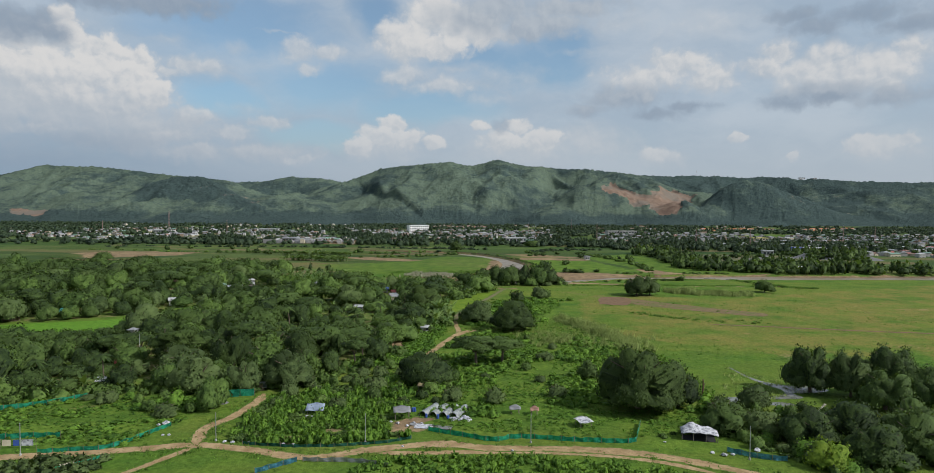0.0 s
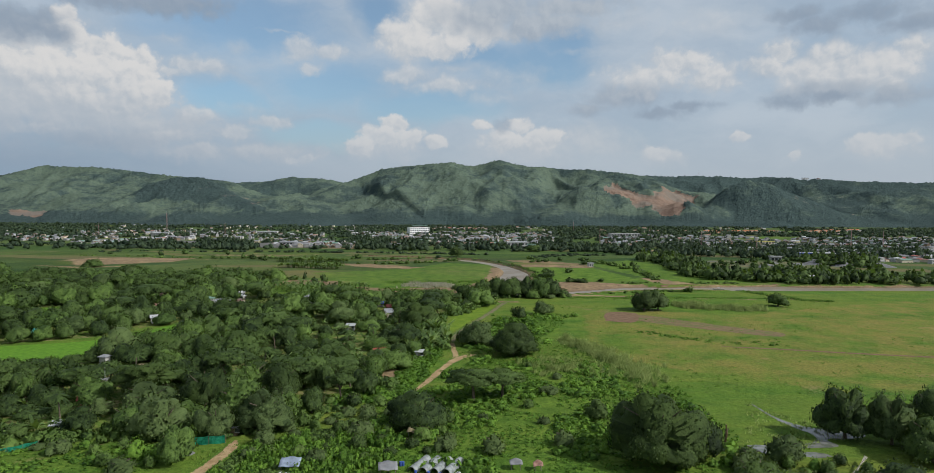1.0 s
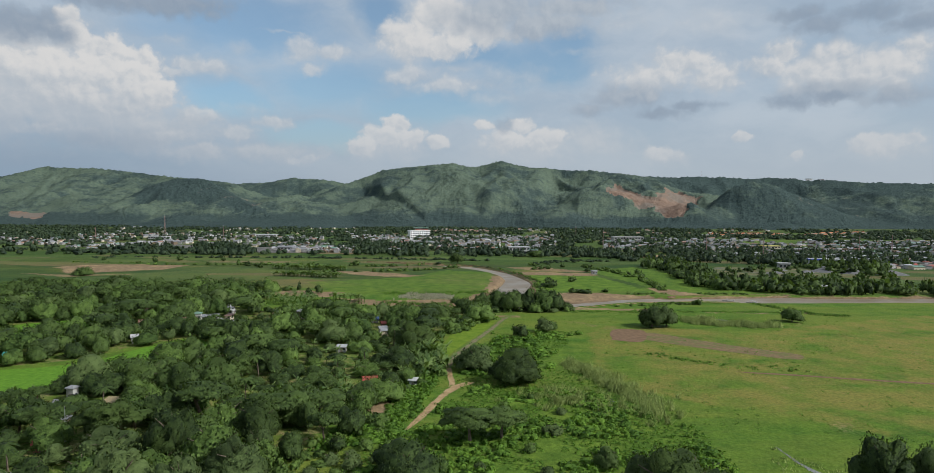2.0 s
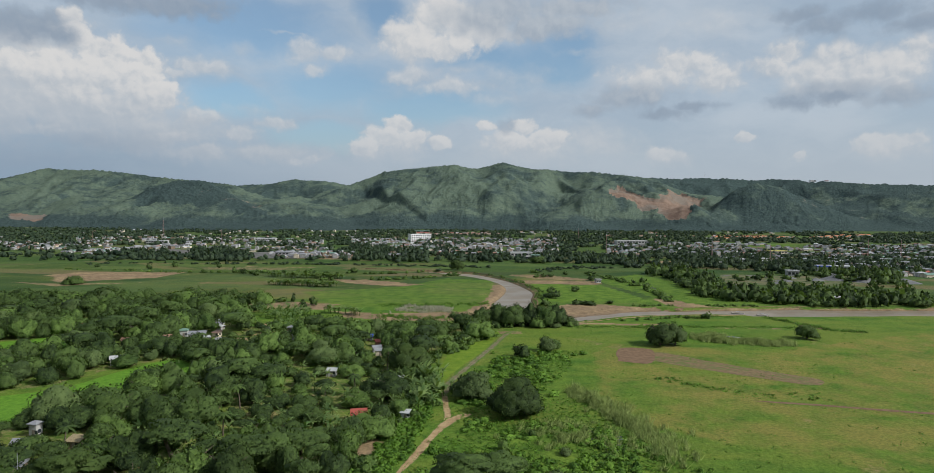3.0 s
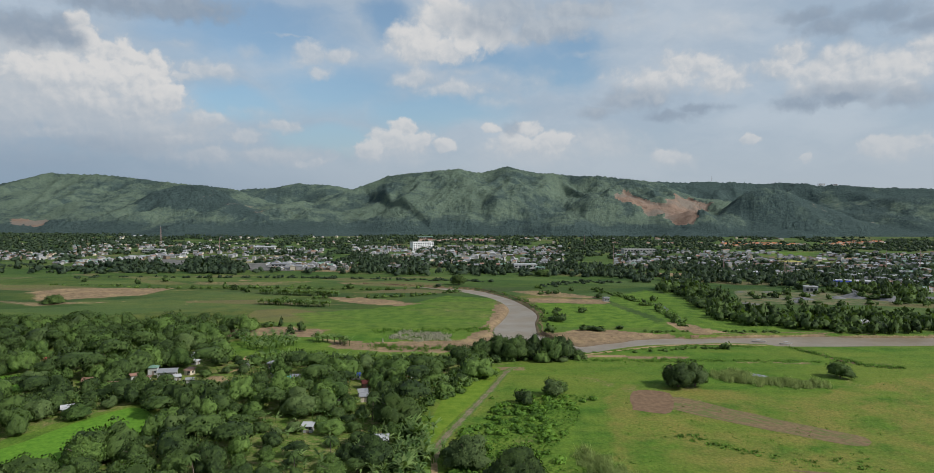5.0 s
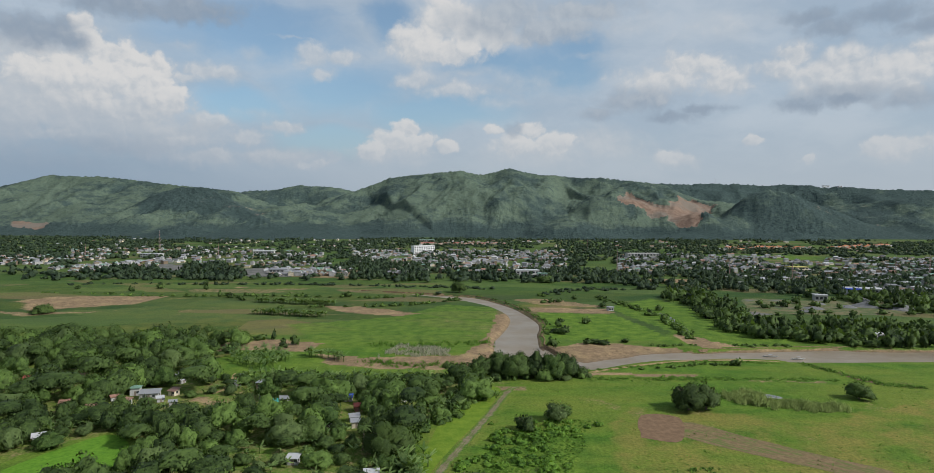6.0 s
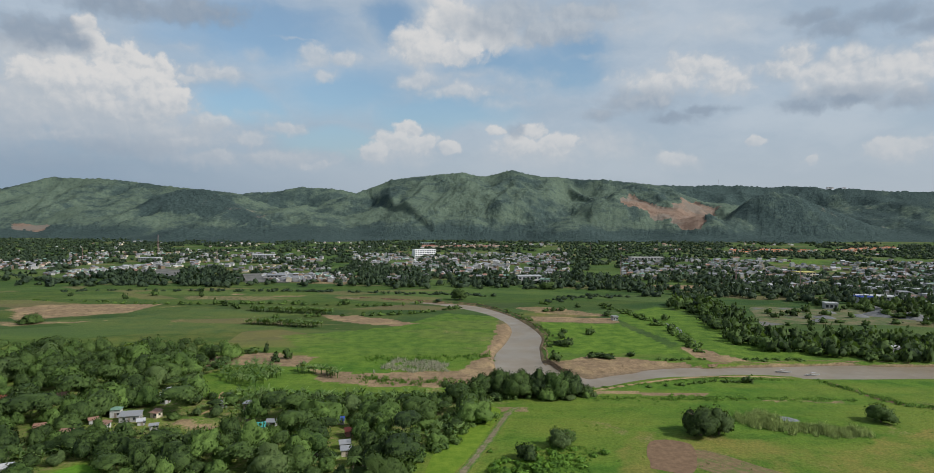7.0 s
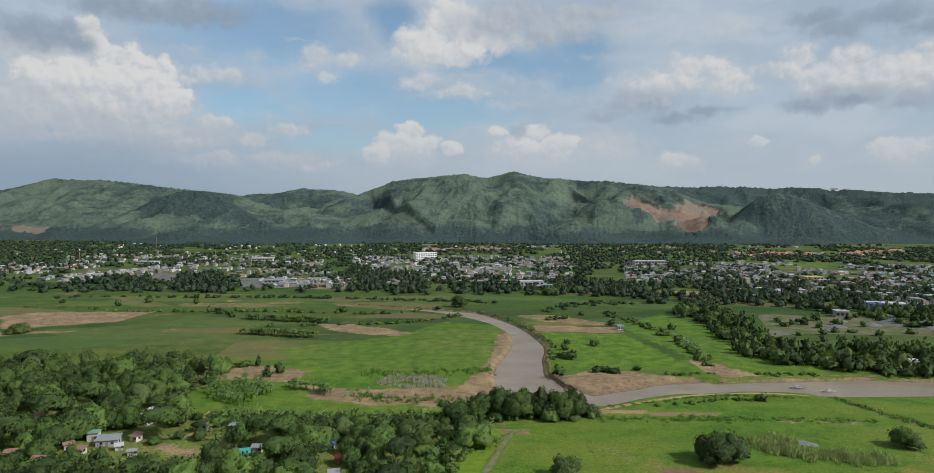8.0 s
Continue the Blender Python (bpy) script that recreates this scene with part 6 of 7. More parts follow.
# near-black colour that paints the shade inside the tent
TENT_SHADE = stained("painted_tent_shade", (0.035, 0.035, 0.04), 0.4, 0.7)
TARP_PALE_BLUE = stained("faded_blue_sheet", (0.27, 0.32, 0.40), 0.45, 0.5)
TARP_GREY = stained("grey_tarpaulin", (0.22, 0.22, 0.22), 0.4, 0.6)


def netting(name, colour):
    pale = tuple(min(1.0, c * 1.5 + 0.03) for c in colour)
    return material(name, lambda n: n.mix(n.step(n.noise(n.place(), 0.7, 5, 0.7), 0.3, 0.7), tuple(c * 0.65 for c in colour), pale), 0.7, through_light=0.4, spec=0.2)


NET = netting("green_shade_net", (0.03, 0.30, 0.20))
NET_DARK = netting("dark_shade_net", (0.022, 0.12, 0.085))
NET_BLUE = netting("blue_shade_net", (0.07, 0.22, 0.32))
PLASTIC = material("milky_plastic_film", lambda n: n.mix(n.step(n.noise(n.place(), 1.2, 4), 0.4, 0.65), (0.40, 0.42, 0.42), (0.24, 0.26, 0.25)), 0.35, spec=0.4, through_light=0.35)
METAL = material("galvanised_steel", (0.45, 0.46, 0.47), 0.45, 0.7)
STONE = stained("grey_gravel", (0.15, 0.15, 0.146), 0.35, scale=0.4)


def prism_roof(w, d, z, rise, over=0.45, thick=0.12, style="gable"):
    """Roof of two slopes, one slope, or four slopes, with eaves and thickness."""
    bm = bmesh.new()
    x, y = w / 2 + over, d / 2 + over
    for lift, flip in ((0, True), (thick, False)):
        if style == "shed":
            v = [(-x, -y, z), (x, -y, z), (x, y, z + rise), (-x, y, z + rise)]
            fs = [(0, 1, 2, 3)]
        elif style == "hip":
            k = max(x - y, 0.3)
            v = [(-x, -y, z), (x, -y, z), (x, y, z), (-x, y, z), (-k, 0, z + rise), (k, 0, z + rise)]
            fs = [(0, 1, 5, 4), (1, 2, 5), (2, 3, 4, 5), (3, 0, 4)]
        else:
            v = [(-x, -y, z), (x, -y, z), (x, y, z), (-x, y, z), (-x, 0, z + rise), (x, 0, z + rise)]
            fs = [(0, 1, 5, 4), (2, 3, 4, 5)]
        vs = [bm.verts.new((a, b, c + lift)) for a, b, c in v]
        for f in fs:
            bm.faces.new([vs[i] for i in (f[::-1] if flip else f)])
    bm.verts.ensure_lookup_table()
    n = len(bm.verts) // 2
    ring = {"shed": (0, 1, 2, 3), "hip": (0, 1, 2, 3), "gable": (0, 1, 5, 2, 3, 4)}[style]
    for a, b in zip(ring, ring[1:] + ring[:1]):
        bm.faces.new([bm.verts[a], bm.verts[b], bm.verts[b + n], bm.verts[a + n]])
    return bm


def walls_mesh(w, d, h, rise, style):
    bm = bmesh.new()
    v = box(bm, -w / 2, w / 2, -d / 2, d / 2, -0.2, h)
    if style == "gable":
        for s in (-1, 1):
            p = [bm.verts.new((s * w / 2, y, z)) for y, z in ((-d / 2, h), (d / 2, h), (0, h + rise * 0.9))]
            bm.faces.new(p if s > 0 else p[::-1])
    elif style == "shed":
        box(bm, -w / 2, w / 2, d / 2 - 0.15, d / 2, h, h + rise * 0.93)
    return bm


def house(w, d, h, rise, style, wall, roof, label, category="house", windows=2, name="house", storeys=1):
    """A house at the origin with walls, roof, door and windows on its front."""
    root = tagged(new(name), label, category)
    part("wall", walls_mesh(w, d, h, rise, style), wall, root)
    part("roof", prism_roof(w, d, h + 0.02, rise, style=style), roof, root)
    bm = bmesh.new()
    box(bm, -w * 0.06, -w * 0.06 + 0.9, -d / 2 - 0.05, -d / 2 + 0.02, 0, min(2.0, h - 0.3))
    part("door", bm, TIMBER, root)
    for s in range(storeys):
        for k in range(windows):
            x = (k + 0.5) / windows * w - w / 2
            if s == 0 and abs(x - (-w * 0.06 + 0.45)) < 1.0:
                x += 1.2
            z = 0.95 + s * h / storeys
            bm = bmesh.new()
            box(bm, x - 0.5, x + 0.5, -d / 2 - 0.04, -d / 2 + 0.02, z, z + 1.0)
            win = part("window", bm, GLASS_DARK, root)
            bm = bmesh.new()
            box(bm, x - 0.62, x + 0.62, -d / 2 - 0.14, -d / 2 - 0.045, z - 0.12, z)
            part("sill", bm, WALL_GREY, win)
    for s in (-1, 1):
        bm = bmesh.new()
        z = 0.95
        if s > 0:
            box(bm, w / 2 - 0.02, w / 2 + 0.04, -0.5, 0.5, z, z + 1.0)
        else:
            box(bm, -w / 2 - 0.04, -w / 2 + 0.02, -0.5, 0.5, z, z + 1.0)
        part("window", bm, GLASS_DARK, root)
    return root


def put(ob, x, y, turn=0.0, z=0.0):
    ob.matrix_basis = pose(x, y, z, 0, 0, turn)
    return ob


# village houses: x, y, turn, width, depth, wall height, rise, style, wall, roof, label
VILLAGE = [
    (-30, 236, 12, 5.2, 4.6, 2.9, 1.3, "gable", WALL_WHITE, ROOF_RED, "small white house under a bright red sheet roof"),
    (-16, 238.5, -15, 2.6, 2.4, 2.3, 0.5, "shed", WALL_WHITE, ROOF_WHITE, "tiny white hut with an open front"),
    (-23, 276, 5, 5.0, 4.0, 2.6, 0.7, "shed", WALL_GREY, ROOF_WHITE, "low house with a pale sheet roof"),
    (-39, 330, 20, 5.0, 4.5, 2.8, 1.1, "gable", WALL_WHITE, ROOF_GREY, "white house with a grey sheet roof"),
    (-50, 288, 0, 4.2, 3.6, 2.6, 0.5, "shed", WALL_GREY, ROOF_WHITE, "small house with a pale flat roof"),
    (-143, 303, 30, 5.2, 4.4, 3.6, 1.2, "gable", WALL_WHITE, ROOF_WHITE, "tall whitewashed house among palms"),
    (-118.5, 221, -10, 2.8, 2.8, 4.4, 0.7, "hip", WALL_GREY, ROOF_GREY, "narrow two-storey grey house"),
    (-115, 211, 8, 4.8, 3.6, 2.4, 1.0, "gable", WALL_WHITE, ROOF_GREY, "low white house with a grey roof"),
    (-102, 213, -4, 4.2, 3.4, 2.3, 0.8, "shed", WALL_WOOD, ROOF_THATCH, "timber shed under a tan roof"),
    (-73, 352, 0, 4.8, 4.2, 3.0, 1.0, "gable", WALL_WHITE, ROOF_GREY, "white house half hidden by trees"),
    (-20, 363, 10, 5.0, 4.4, 3.0, 1.4, "hip", WALL_WHITE, ROOF_RED, "white house under a red hipped roof"),
    (-24, 356, -20, 6.0, 4.8, 2.9, 1.3, "gable", WALL_WHITE, ROOF_RED, "low house under a faded red roof"),
    (-32, 362, 0, 4.5, 4.0, 4.5, 0.8, "shed", WALL_WHITE, ROOF_WHITE, "pale two-storey house behind the red roofs"),
    (-133, 357, 14, 11.0, 6.5, 3.6, 0.8, "shed", WALL_GREY, ROOF_GREY, "long bare concrete house with a grey roof"),
    (-142, 362, 14, 5.6, 5.0, 4.6, 0.9, "hip", WALL_WHITE, ROOF_GREEN, "two-storey white house with a dull green roof"),
    (-125, 362, -20, 5.0, 4.4, 3.0, 0.8, "shed", WALL_CREAM, ROOF_RUST, "cream house with a rusty roof"),
    (-146, 353, 40, 4.6, 4.0, 2.6, 0.8, "gable", WALL_GREY, ROOF_RUST, "small grey house with a rusty roof"),
    (-90, 374, 0, 6.5, 5.0, 4.2, 0.9, "hip", WALL_WOOD, ROOF_GREY, "raised timber house with a grey roof"),
    (-76, 345, 18, 7.0, 5.0, 3.6, 1.4, "gable", WALL_WHITE, ROOF_TEAL, "white house under a teal sheet roof"),
    (-84, 357, 10, 3.4, 3.0, 3.2, 0.5, "shed", WALL_GREY, ROOF_GREY, "grey shed beside the yard"),
    (-47, 356, 6, 5.6, 4.4, 2.8, 1.0, "gable", WALL_GREY, ROOF_BLUE, "house under a bright blue roof"),
    (-40, 343, 25, 4.6, 4.0, 2.8, 1.2, "gable", WALL_PINK, ROOF_RED, "house with faded red walls and roof"),
    (-48, 324, 0, 5.0, 4.2, 3.4, 0.8, "shed", WALL_WHITE, ROOF_RUST, "white house with a patched rusty roof"),
    (-37, 323, 15, 4.4, 4.0, 3.2, 0.6, "shed", WALL_CREAM, ROOF_GREY, "house with green curtains and a pale roof"),
    (-121, 392, 20, 5.0, 4.0, 2.8, 0.8, "shed", WALL_WHITE, ROOF_WHITE, "white house at the lane's edge"),
    (-104, 388, 40, 4.6, 4.0, 3.0, 1.0, "gable", WALL_GREY, ROOF_GREY, "grey house at the lane's edge"),
    (-103, 376, 60, 4.0, 3.6, 2.8, 0.7, "shed", WALL_WHITE, ROOF_GREY, "small pale house along the lane"),
    (-135, 388, 70, 5.0, 4.0, 2.8, 0.7, "shed", WALL_WHITE, ROOF_GREY, "pale house in a row along the lane"),
    (-137, 395, 70, 5.4, 4.2, 3.2, 0.8, "gable", WALL_WHITE, ROOF_WHITE, "white house in a row along the lane"),
    (-131, 381, 80, 4.8, 3.8, 2.6, 0.6, "shed", WALL_GREY, ROOF_WHITE, "small grey house in a row along the lane"),
    (-138, 348, -12, 4.4, 3.6, 2.6, 0.7, "shed", WALL_WHITE, ROOF_RUST, "patched white house beside the long concrete house"),
    (-126, 352, 30, 3.6, 3.0, 2.4, 0.6, "shed", WALL_GREY, ROOF_WHITE, "little lean-to beside the long concrete house"),
    (-118, 347, 20, 4.0, 3.2, 2.6, 0.7, "gable", WALL_WHITE, ROOF_GREY, "low white house at the edge of the yard"),
    (-147, 339, 0, 6.0, 4.4, 2.6, 0.9, "gable", WALL_WOOD, ROOF_RUST, "brown timber house with a rusty roof"),
    (-161, 343, 24, 5.0, 4.0, 2.8, 0.8, "shed", WALL_WHITE, ROOF_RUST, "white house with a brown roof in the wood"),
    (-160, 421, 0, 7.0, 4.4, 2.8, 0.7, "shed", WALL_GREY, ROOF_GREY, "long grey roof between dark trees"),
    (-181, 386, 10, 5.0, 4.0, 2.8, 1.2, "gable", WALL_CREAM, ROOF_RUST, "cream house in a woodland clearing"),
    (-203, 380, 0, 5.0, 4.2, 2.8, 1.2, "gable", WALL_PINK, ROOF_RED, "red-walled house in a woodland clearing"),
    (-106, 195, 5, 6.0, 4.5, 2.6, 0.7, "shed", WALL_WOOD, ROOF_GREY, "timber house with a patched grey roof"),
    (-100, 180, 30, 3.6, 3.0, 2.4, 0.8, "gable", WALL_PINK, ROOF_RED, "small hut with a rust-red roof"),
    (-172, 268, 12, 5.0, 4.2, 3.2, 1.2, "gable", WALL_GREY, ROOF_TEAL, "grey house with a turquoise roof"),
    (-189, 258, 0, 6.0, 4.0, 2.2, 0.6, "shed", WALL_WOOD, ROOF_GREY, "long low shed beside the rice field"),
    (-94, 160, 15, 2.6, 2.2, 2.6, 0.5, "shed", WALL_WHITE, ROOF_WHITE, "small white hut under trees"),
    (-54, 160, 4, 5.0, 3.4, 2.4, 0.6, "shed", WALL_WOOD, ROOF_GREY, "timber shed with a grey roof beside the green net"),
    (-72, 166, 8, 3.6, 3.0, 2.4, 0.8, "gable", WALL_GREY, ROOF_GREY, "grey hut in the thicket"),
]
for x, y, turn, w, d, h, rise, style, wall, roof, label in VILLAGE:
    k = 0.7 if y > 300 else 0.82
    w, d, h = w * k, d * k, h * k
    put(house(w, d, h, rise, style, wall, roof, label, windows=2 if w > 4 else 1, storeys=2 if h > 4.1 else 1), x, y, turn)


# ---------------------------------------------------------------- things beside the dirt track


def shelter(w, d, h, cover, label, slant=0.5, name="shelter", flap=None):
    """Posts with a sagging sheet on top."""
    root = tagged(new(name), label, "shelter")
    for x in (-w / 2, w / 2):
        for y in (-d / 2, d / 2):
            bm = bmesh.new()
            tube(bm, [(x, y, -0.2), (x, y, h + (slant if y > 0 else 0))], [0.06, 0.05], 6)
            part("post", bm, TIMBER, root)
    n = 7
    gx, gy, faces = sheet(np.linspace(-w / 2 - 0.4, w / 2 + 0.4, n), np.linspace(-d / 2 - 0.4, d / 2 + 0.4, n))
    z = h + slant * (gy / d + 0.5) - 0.22 * np.cos(gx / w * 3) * np.cos(gy / d * 3) + 0.12 * np.sin(gx * 2.3 + gy)
    bm = bmesh.new()
    me = mesh_of("sheet", np.c_[gx, gy, z + 0.12], faces, cover, smooth=True)
    bm.from_mesh(me)
    bmesh.ops.solidify(bm, geom=bm.faces[:], thickness=0.04)
    part("cover", bm, cover, root)
    if flap:
        bm = bmesh.new()
        box(bm, w / 2 + 0.1, w / 2 + 0.16, -d / 2, d / 2, 0.3, h)
        part("side_sheet", bm, flap, root)
    return root


def tunnel(length, radius, label):
    """A plastic-film tunnel with hoops and an open front."""
    root = tagged(new("poly_tunnel"), label, "poly tunnel", "poly tunnels")
    k = 10
    ang = np.linspace(0, math.pi, k)
    bm = bmesh.new()
    rings = []
    for y in np.linspace(0, length, 6):
        rings.append([(bm.verts.new((-radius * math.cos(a), y, radius * 1.15 * math.sin(a))), bm.verts.new((-(radius - 0.04) * math.cos(a), y, (radius * 1.15 - 0.04) * math.sin(a)))) for a in ang])
    for p, q in zip(rings, rings[1:]):
        for i in range(k - 1):
            bm.faces.new((p[i][0], p[i + 1][0], q[i + 1][0], q[i][0]))
            bm.faces.new((p[i][1], q[i][1], q[i + 1][1], p[i + 1][1]))
    part("film", bm, PLASTIC, root)
    for y in np.linspace(0, length, 6):
        bm = bmesh.new()
        tube(bm, [(-(radius + 0.03) * math.cos(a), y, (radius * 1.15 + 0.03) * math.sin(a)) for a in ang], [0.03] * k, 4)
        part("hoop", bm, METAL, root)
    bm = bmesh.new()
    fan = [bm.verts.new((-(radius - 0.05) * math.cos(a), length - 0.1, (radius * 1.15 - 0.05) * math.sin(a))) for a in ang]
    bm.faces.new(fan)
    back = bmesh.ops.extrude_face_region(bm, geom=bm.faces[:])
    bmesh.ops.translate(bm, verts=[v for v in back["geom"] if isinstance(v, bmesh.types.BMVert)], vec=(0, 0.04, 0))
    part("end_wall", bm, PLASTIC, root)
    return root


first = put(tunnel(6.8, 1.0, "milky plastic tunnel with hoops on bare ground"), -9.8, 139.3, -24)
for k in range(1, 4):
    copy_thing(first, pose(-9.8 + 2.3 * k, 139.3 - 0.3 * k, 0, 0, 0, -24))


def drum(label, mat):
    root = tagged(new("drum"), label, "drum", "blue drums")
    bm = bmesh.new()
    tube(bm, [(0, 0, 0), (0, 0, 0.05), (0, 0, 0.3), (0, 0, 0.6), (0, 0, 0.88)], [0.27, 0.29, 0.3, 0.3, 0.27], 12)
    part("body", bm, mat, root)
    bm = bmesh.new()
    tube(bm, [(0, 0, 0.88), (0, 0, 0.92)], [0.28, 0.28], 12)
    part("lid", bm, mat, root)
    return root


d0 = put(drum("blue plastic drum in front of the tunnels", TARP_BLUE), -8.9, 138.2)
for x, y in ((-6.3, 137.8), (-4.0, 137.2), (-12.3, 142.5), (-11.8, 142.6)):
    copy_thing(d0, pose(x, y, 0))


def sack(r, label, mat, group):
    """A slumped bag or bundle."""
    bm = bmesh.new()
    bmesh.ops.create_icosphere(bm, subdivisions=2, radius=0.5)
    for v in bm.verts:
        k = 0.8 + 0.4 * noise.noise(v.co * 2.2 + Vector((r.random() * 9, 0, 0)))
        v.co = Vector((v.co.x * k * 1.2, v.co.y * k, max(v.co.z * k * 0.75, -0.22) + 0.22))
    return tagged(part("sack", bm, mat, None), label, "sack", group)


rs = np.random.default_rng(3)
s0 = sack(rs, "white plastic sack lying on the grass", TARP_WHITE, "white sacks")
put(s0, -3.4, 137.4)
for x, y, s in [(-2.6, 137.0, 1.3), (-3.0, 136.2, 0.9), (-2.0, 137.8, 1.1), (-1.4, 136.6, 0.8), (0.6, 136.2, 0.9), (1.1, 136.8, 0.7), (-14.8, 134.2, 0.9), (-16.4, 135.2, 0.7), (-12.6, 132.6, 0.8), (-48, 122.7, 0.9),
                (-46.3, 122.5, 0.8), (-43, 122.4, 1.0), (-41.4, 122.2, 0.7), (-39.2, 122, 0.9), (-38.2, 121.9, 1.0), (-36, 121.6, 0.8), (-34, 121.5, 0.7), (-24.8, 121.5, 0.7), (-64.6, 133, 1.5), (-65.8, 132.2, 0.9), (-60.8, 126.4, 0.7),
                (-62, 126.2, 0.7), (47.4, 118.4, 0.9), (49.2, 117.2, 1.2), (51, 117.6, 0.8), (56.6, 119.6, 1.3), (40, 124, 0.6), (9, 119, 0.6), (-12.4, 120.9, 0.6), (-35.2, 137.4, 1.5), (-34, 137.2, 1.7), (-32.8, 137.5, 1.4), (-0.4, 138.4, 1.2), (0.2, 137.4, 1.4), (-1.0, 137.2, 1.0), (-11.4, 134.6, 0.8), (-9.6, 134.2, 0.7)]:
    copy_thing(s0, pose(x, y, 0, 0, 0, x * 77) @ Matrix.Diagonal((s, s, s, 1)))

put(shelter(3.0, 2.4, 1.9, TARP_GREY, "small pen under a grey tarpaulin roof", 0.4), -14.2, 137.2, 8)
put(shelter(3.4, 2.6, 1.8, ROOF_THATCH, "low lean-to with tan cover and blue side sheet", 0.3, flap=TARP_BLUE), -10.2, 158.2, -10)
put(shelter(3.2, 2.2, 1.5, TARP_PALE_BLUE, "shack roofed with faded blue plastic", 0.6), -34, 139.5, 4)
put(shelter(2.6, 2.2, 1.1, TARP_WHITE, "low shelter under a crumpled white sheet", 0.3), 25.4, 133.4, 20)
put(shelter(1.8, 1.4, 1.2, TARP_GREY, "small shelter under a grey sheet in scrub", 0.2), 11.2, 141.5, 0)
put(shelter(1.2, 1.0, 1.1, ROOF_RUST, "tiny rusty-roofed coop in the scrub", 0.2), 15.6, 141, 0)


def tent_height(x, y):
    """Two peaks over the ridge, a low back and a lifted front edge."""
    peaks = 1.3 * np.exp(-(((x + 1.4) / 1.5) ** 2)) + 0.6 * np.exp(-(((x - 1.7) / 1.1) ** 2))
    ridge = np.clip(1 - np.abs(y - 0.2) / 2.3, 0, 1)
    return 1.75 + peaks * ridge**1.2 + 0.35 * ridge - 0.35 * (y > 0) * y / 2.4 - 0.3 * (np.abs(x) / 3.6) ** 2 + 0.07 * np.sin(x * 3.1 + y * 2)


def tent():
    """A long tarpaulin tent on poles, dark beneath."""
    root = tagged(new("tent"), "ragged white tarpaulin tent with dark open sides", "tent")
    gx, gy, faces = sheet(np.linspace(-3.6, 3.6, 13), np.linspace(-2.4, 2.4, 9))
    z = tent_height(gx, gy)
    me = mesh_of("sheet", np.c_[gx, gy, z], faces, TARP_WHITE, smooth=True)
    bm = bmesh.new()
    bm.from_mesh(me)
    bmesh.ops.solidify(bm, geom=bm.faces[:], thickness=0.04)
    part("cover", bm, TARP_WHITE, root)
    for x in (-3.4, -1.2, 1.2, 3.4):
        for y in (-2.3, 2.3):
            bm = bmesh.new()
            tube(bm, [(x, y, -0.2), (x, y, float(tent_height(x, y)) - 0.02)], [0.06, 0.05], 6)
            part("post", bm, TIMBER, root)
    # black sheets at the back and on the floor, added to darken the inside
    bm = bmesh.new()
    box(bm, -3.3, 3.3, 2.2, 2.26, 0, 1.0)
    part("back_sheet", bm, TENT_SHADE, root)
    bm = bmesh.new()
    box(bm, -3.2, 3.2, -2.0, 2.1, -0.05, 0.06)
    part("floor_mat", bm, TENT_SHADE, root)
    return root


put(tent(), 47.8, 126.8, -14)
for x, y, w, d, mat, label in ((-9.0, 132.4, 4.0, 2.8, TARP_WHITE, "white sheet spread on the ground"), (-5.0, 131.8, 4.2, 2.2, TARP_GREY, "grey sheet spread on the ground"), (-11.2, 133.6, 2.0, 1.4, TARP_GREY, "crumpled grey sheet on bare soil")):
    gx, gy, faces = sheet(np.linspace(-w / 2, w / 2, 9), np.linspace(-d / 2, d / 2, 7))
    me = mesh_of("ground_sheet", np.c_[gx, gy, 0.12 + 0.07 * np.sin(gx * 4 + x) * np.cos(gy * 5)], faces, mat, smooth=True)
    put(tagged(new("ground_sheet", me), label, "tarpaulin"), x, y, -6)


def net_fence(line, h, mat, label):
    """Posts with sagging netting between them, panel by panel."""
    root = tagged(new("net_fence"), label, "net fence")
    c = np.array(line, float)
    leg = np.r_[0, np.cumsum(np.hypot(*np.diff(c, axis=0).T))]
    m = max(2, int(leg[-1] / 2.6))
    s = np.linspace(0, leg[-1], m + 1)
    p = np.c_[np.interp(s, leg, c[:, 0]), np.interp(s, leg, c[:, 1])]
    for k, (x, y) in enumerate(p):
        bm = bmesh.new()
        tube(bm, [(x, y, -0.2), (x + 0.03 * (k % 3 - 1), y, h + 0.12)], [0.045, 0.035], 5)
        part("post", bm, TIMBER, root)
    for k, (a, b) in enumerate(zip(p, p[1:])):
        n = 6
        t = np.linspace(0.02, 0.98, n)
        side = np.array([-(b - a)[1], (b - a)[0]]) / np.linalg.norm(b - a)
        bm = bmesh.new()
        rows_ = []
        for z in (0.02, h * 0.5, h):
            row = []
            for u in t:
                q = a + (b - a) * u + side * 0.1 * math.sin(u * 7 + k + z * 2)
                top = z - (0.14 * math.sin(math.pi * u) * z / h) * (1 + 0.5 * math.sin(k * 2.3))
                row.append(bm.verts.new((q[0], q[1], top)))
            rows_.append(row)
        for lo, hi in zip(rows_, rows_[1:]):
            for i in range(n - 1):
                bm.faces.new((lo[i], lo[i + 1], hi[i + 1], hi[i]))
        bmesh.ops.solidify(bm, geom=bm.faces[:], thickness=0.02)
        part("netting", bm, mat, root)
    return root


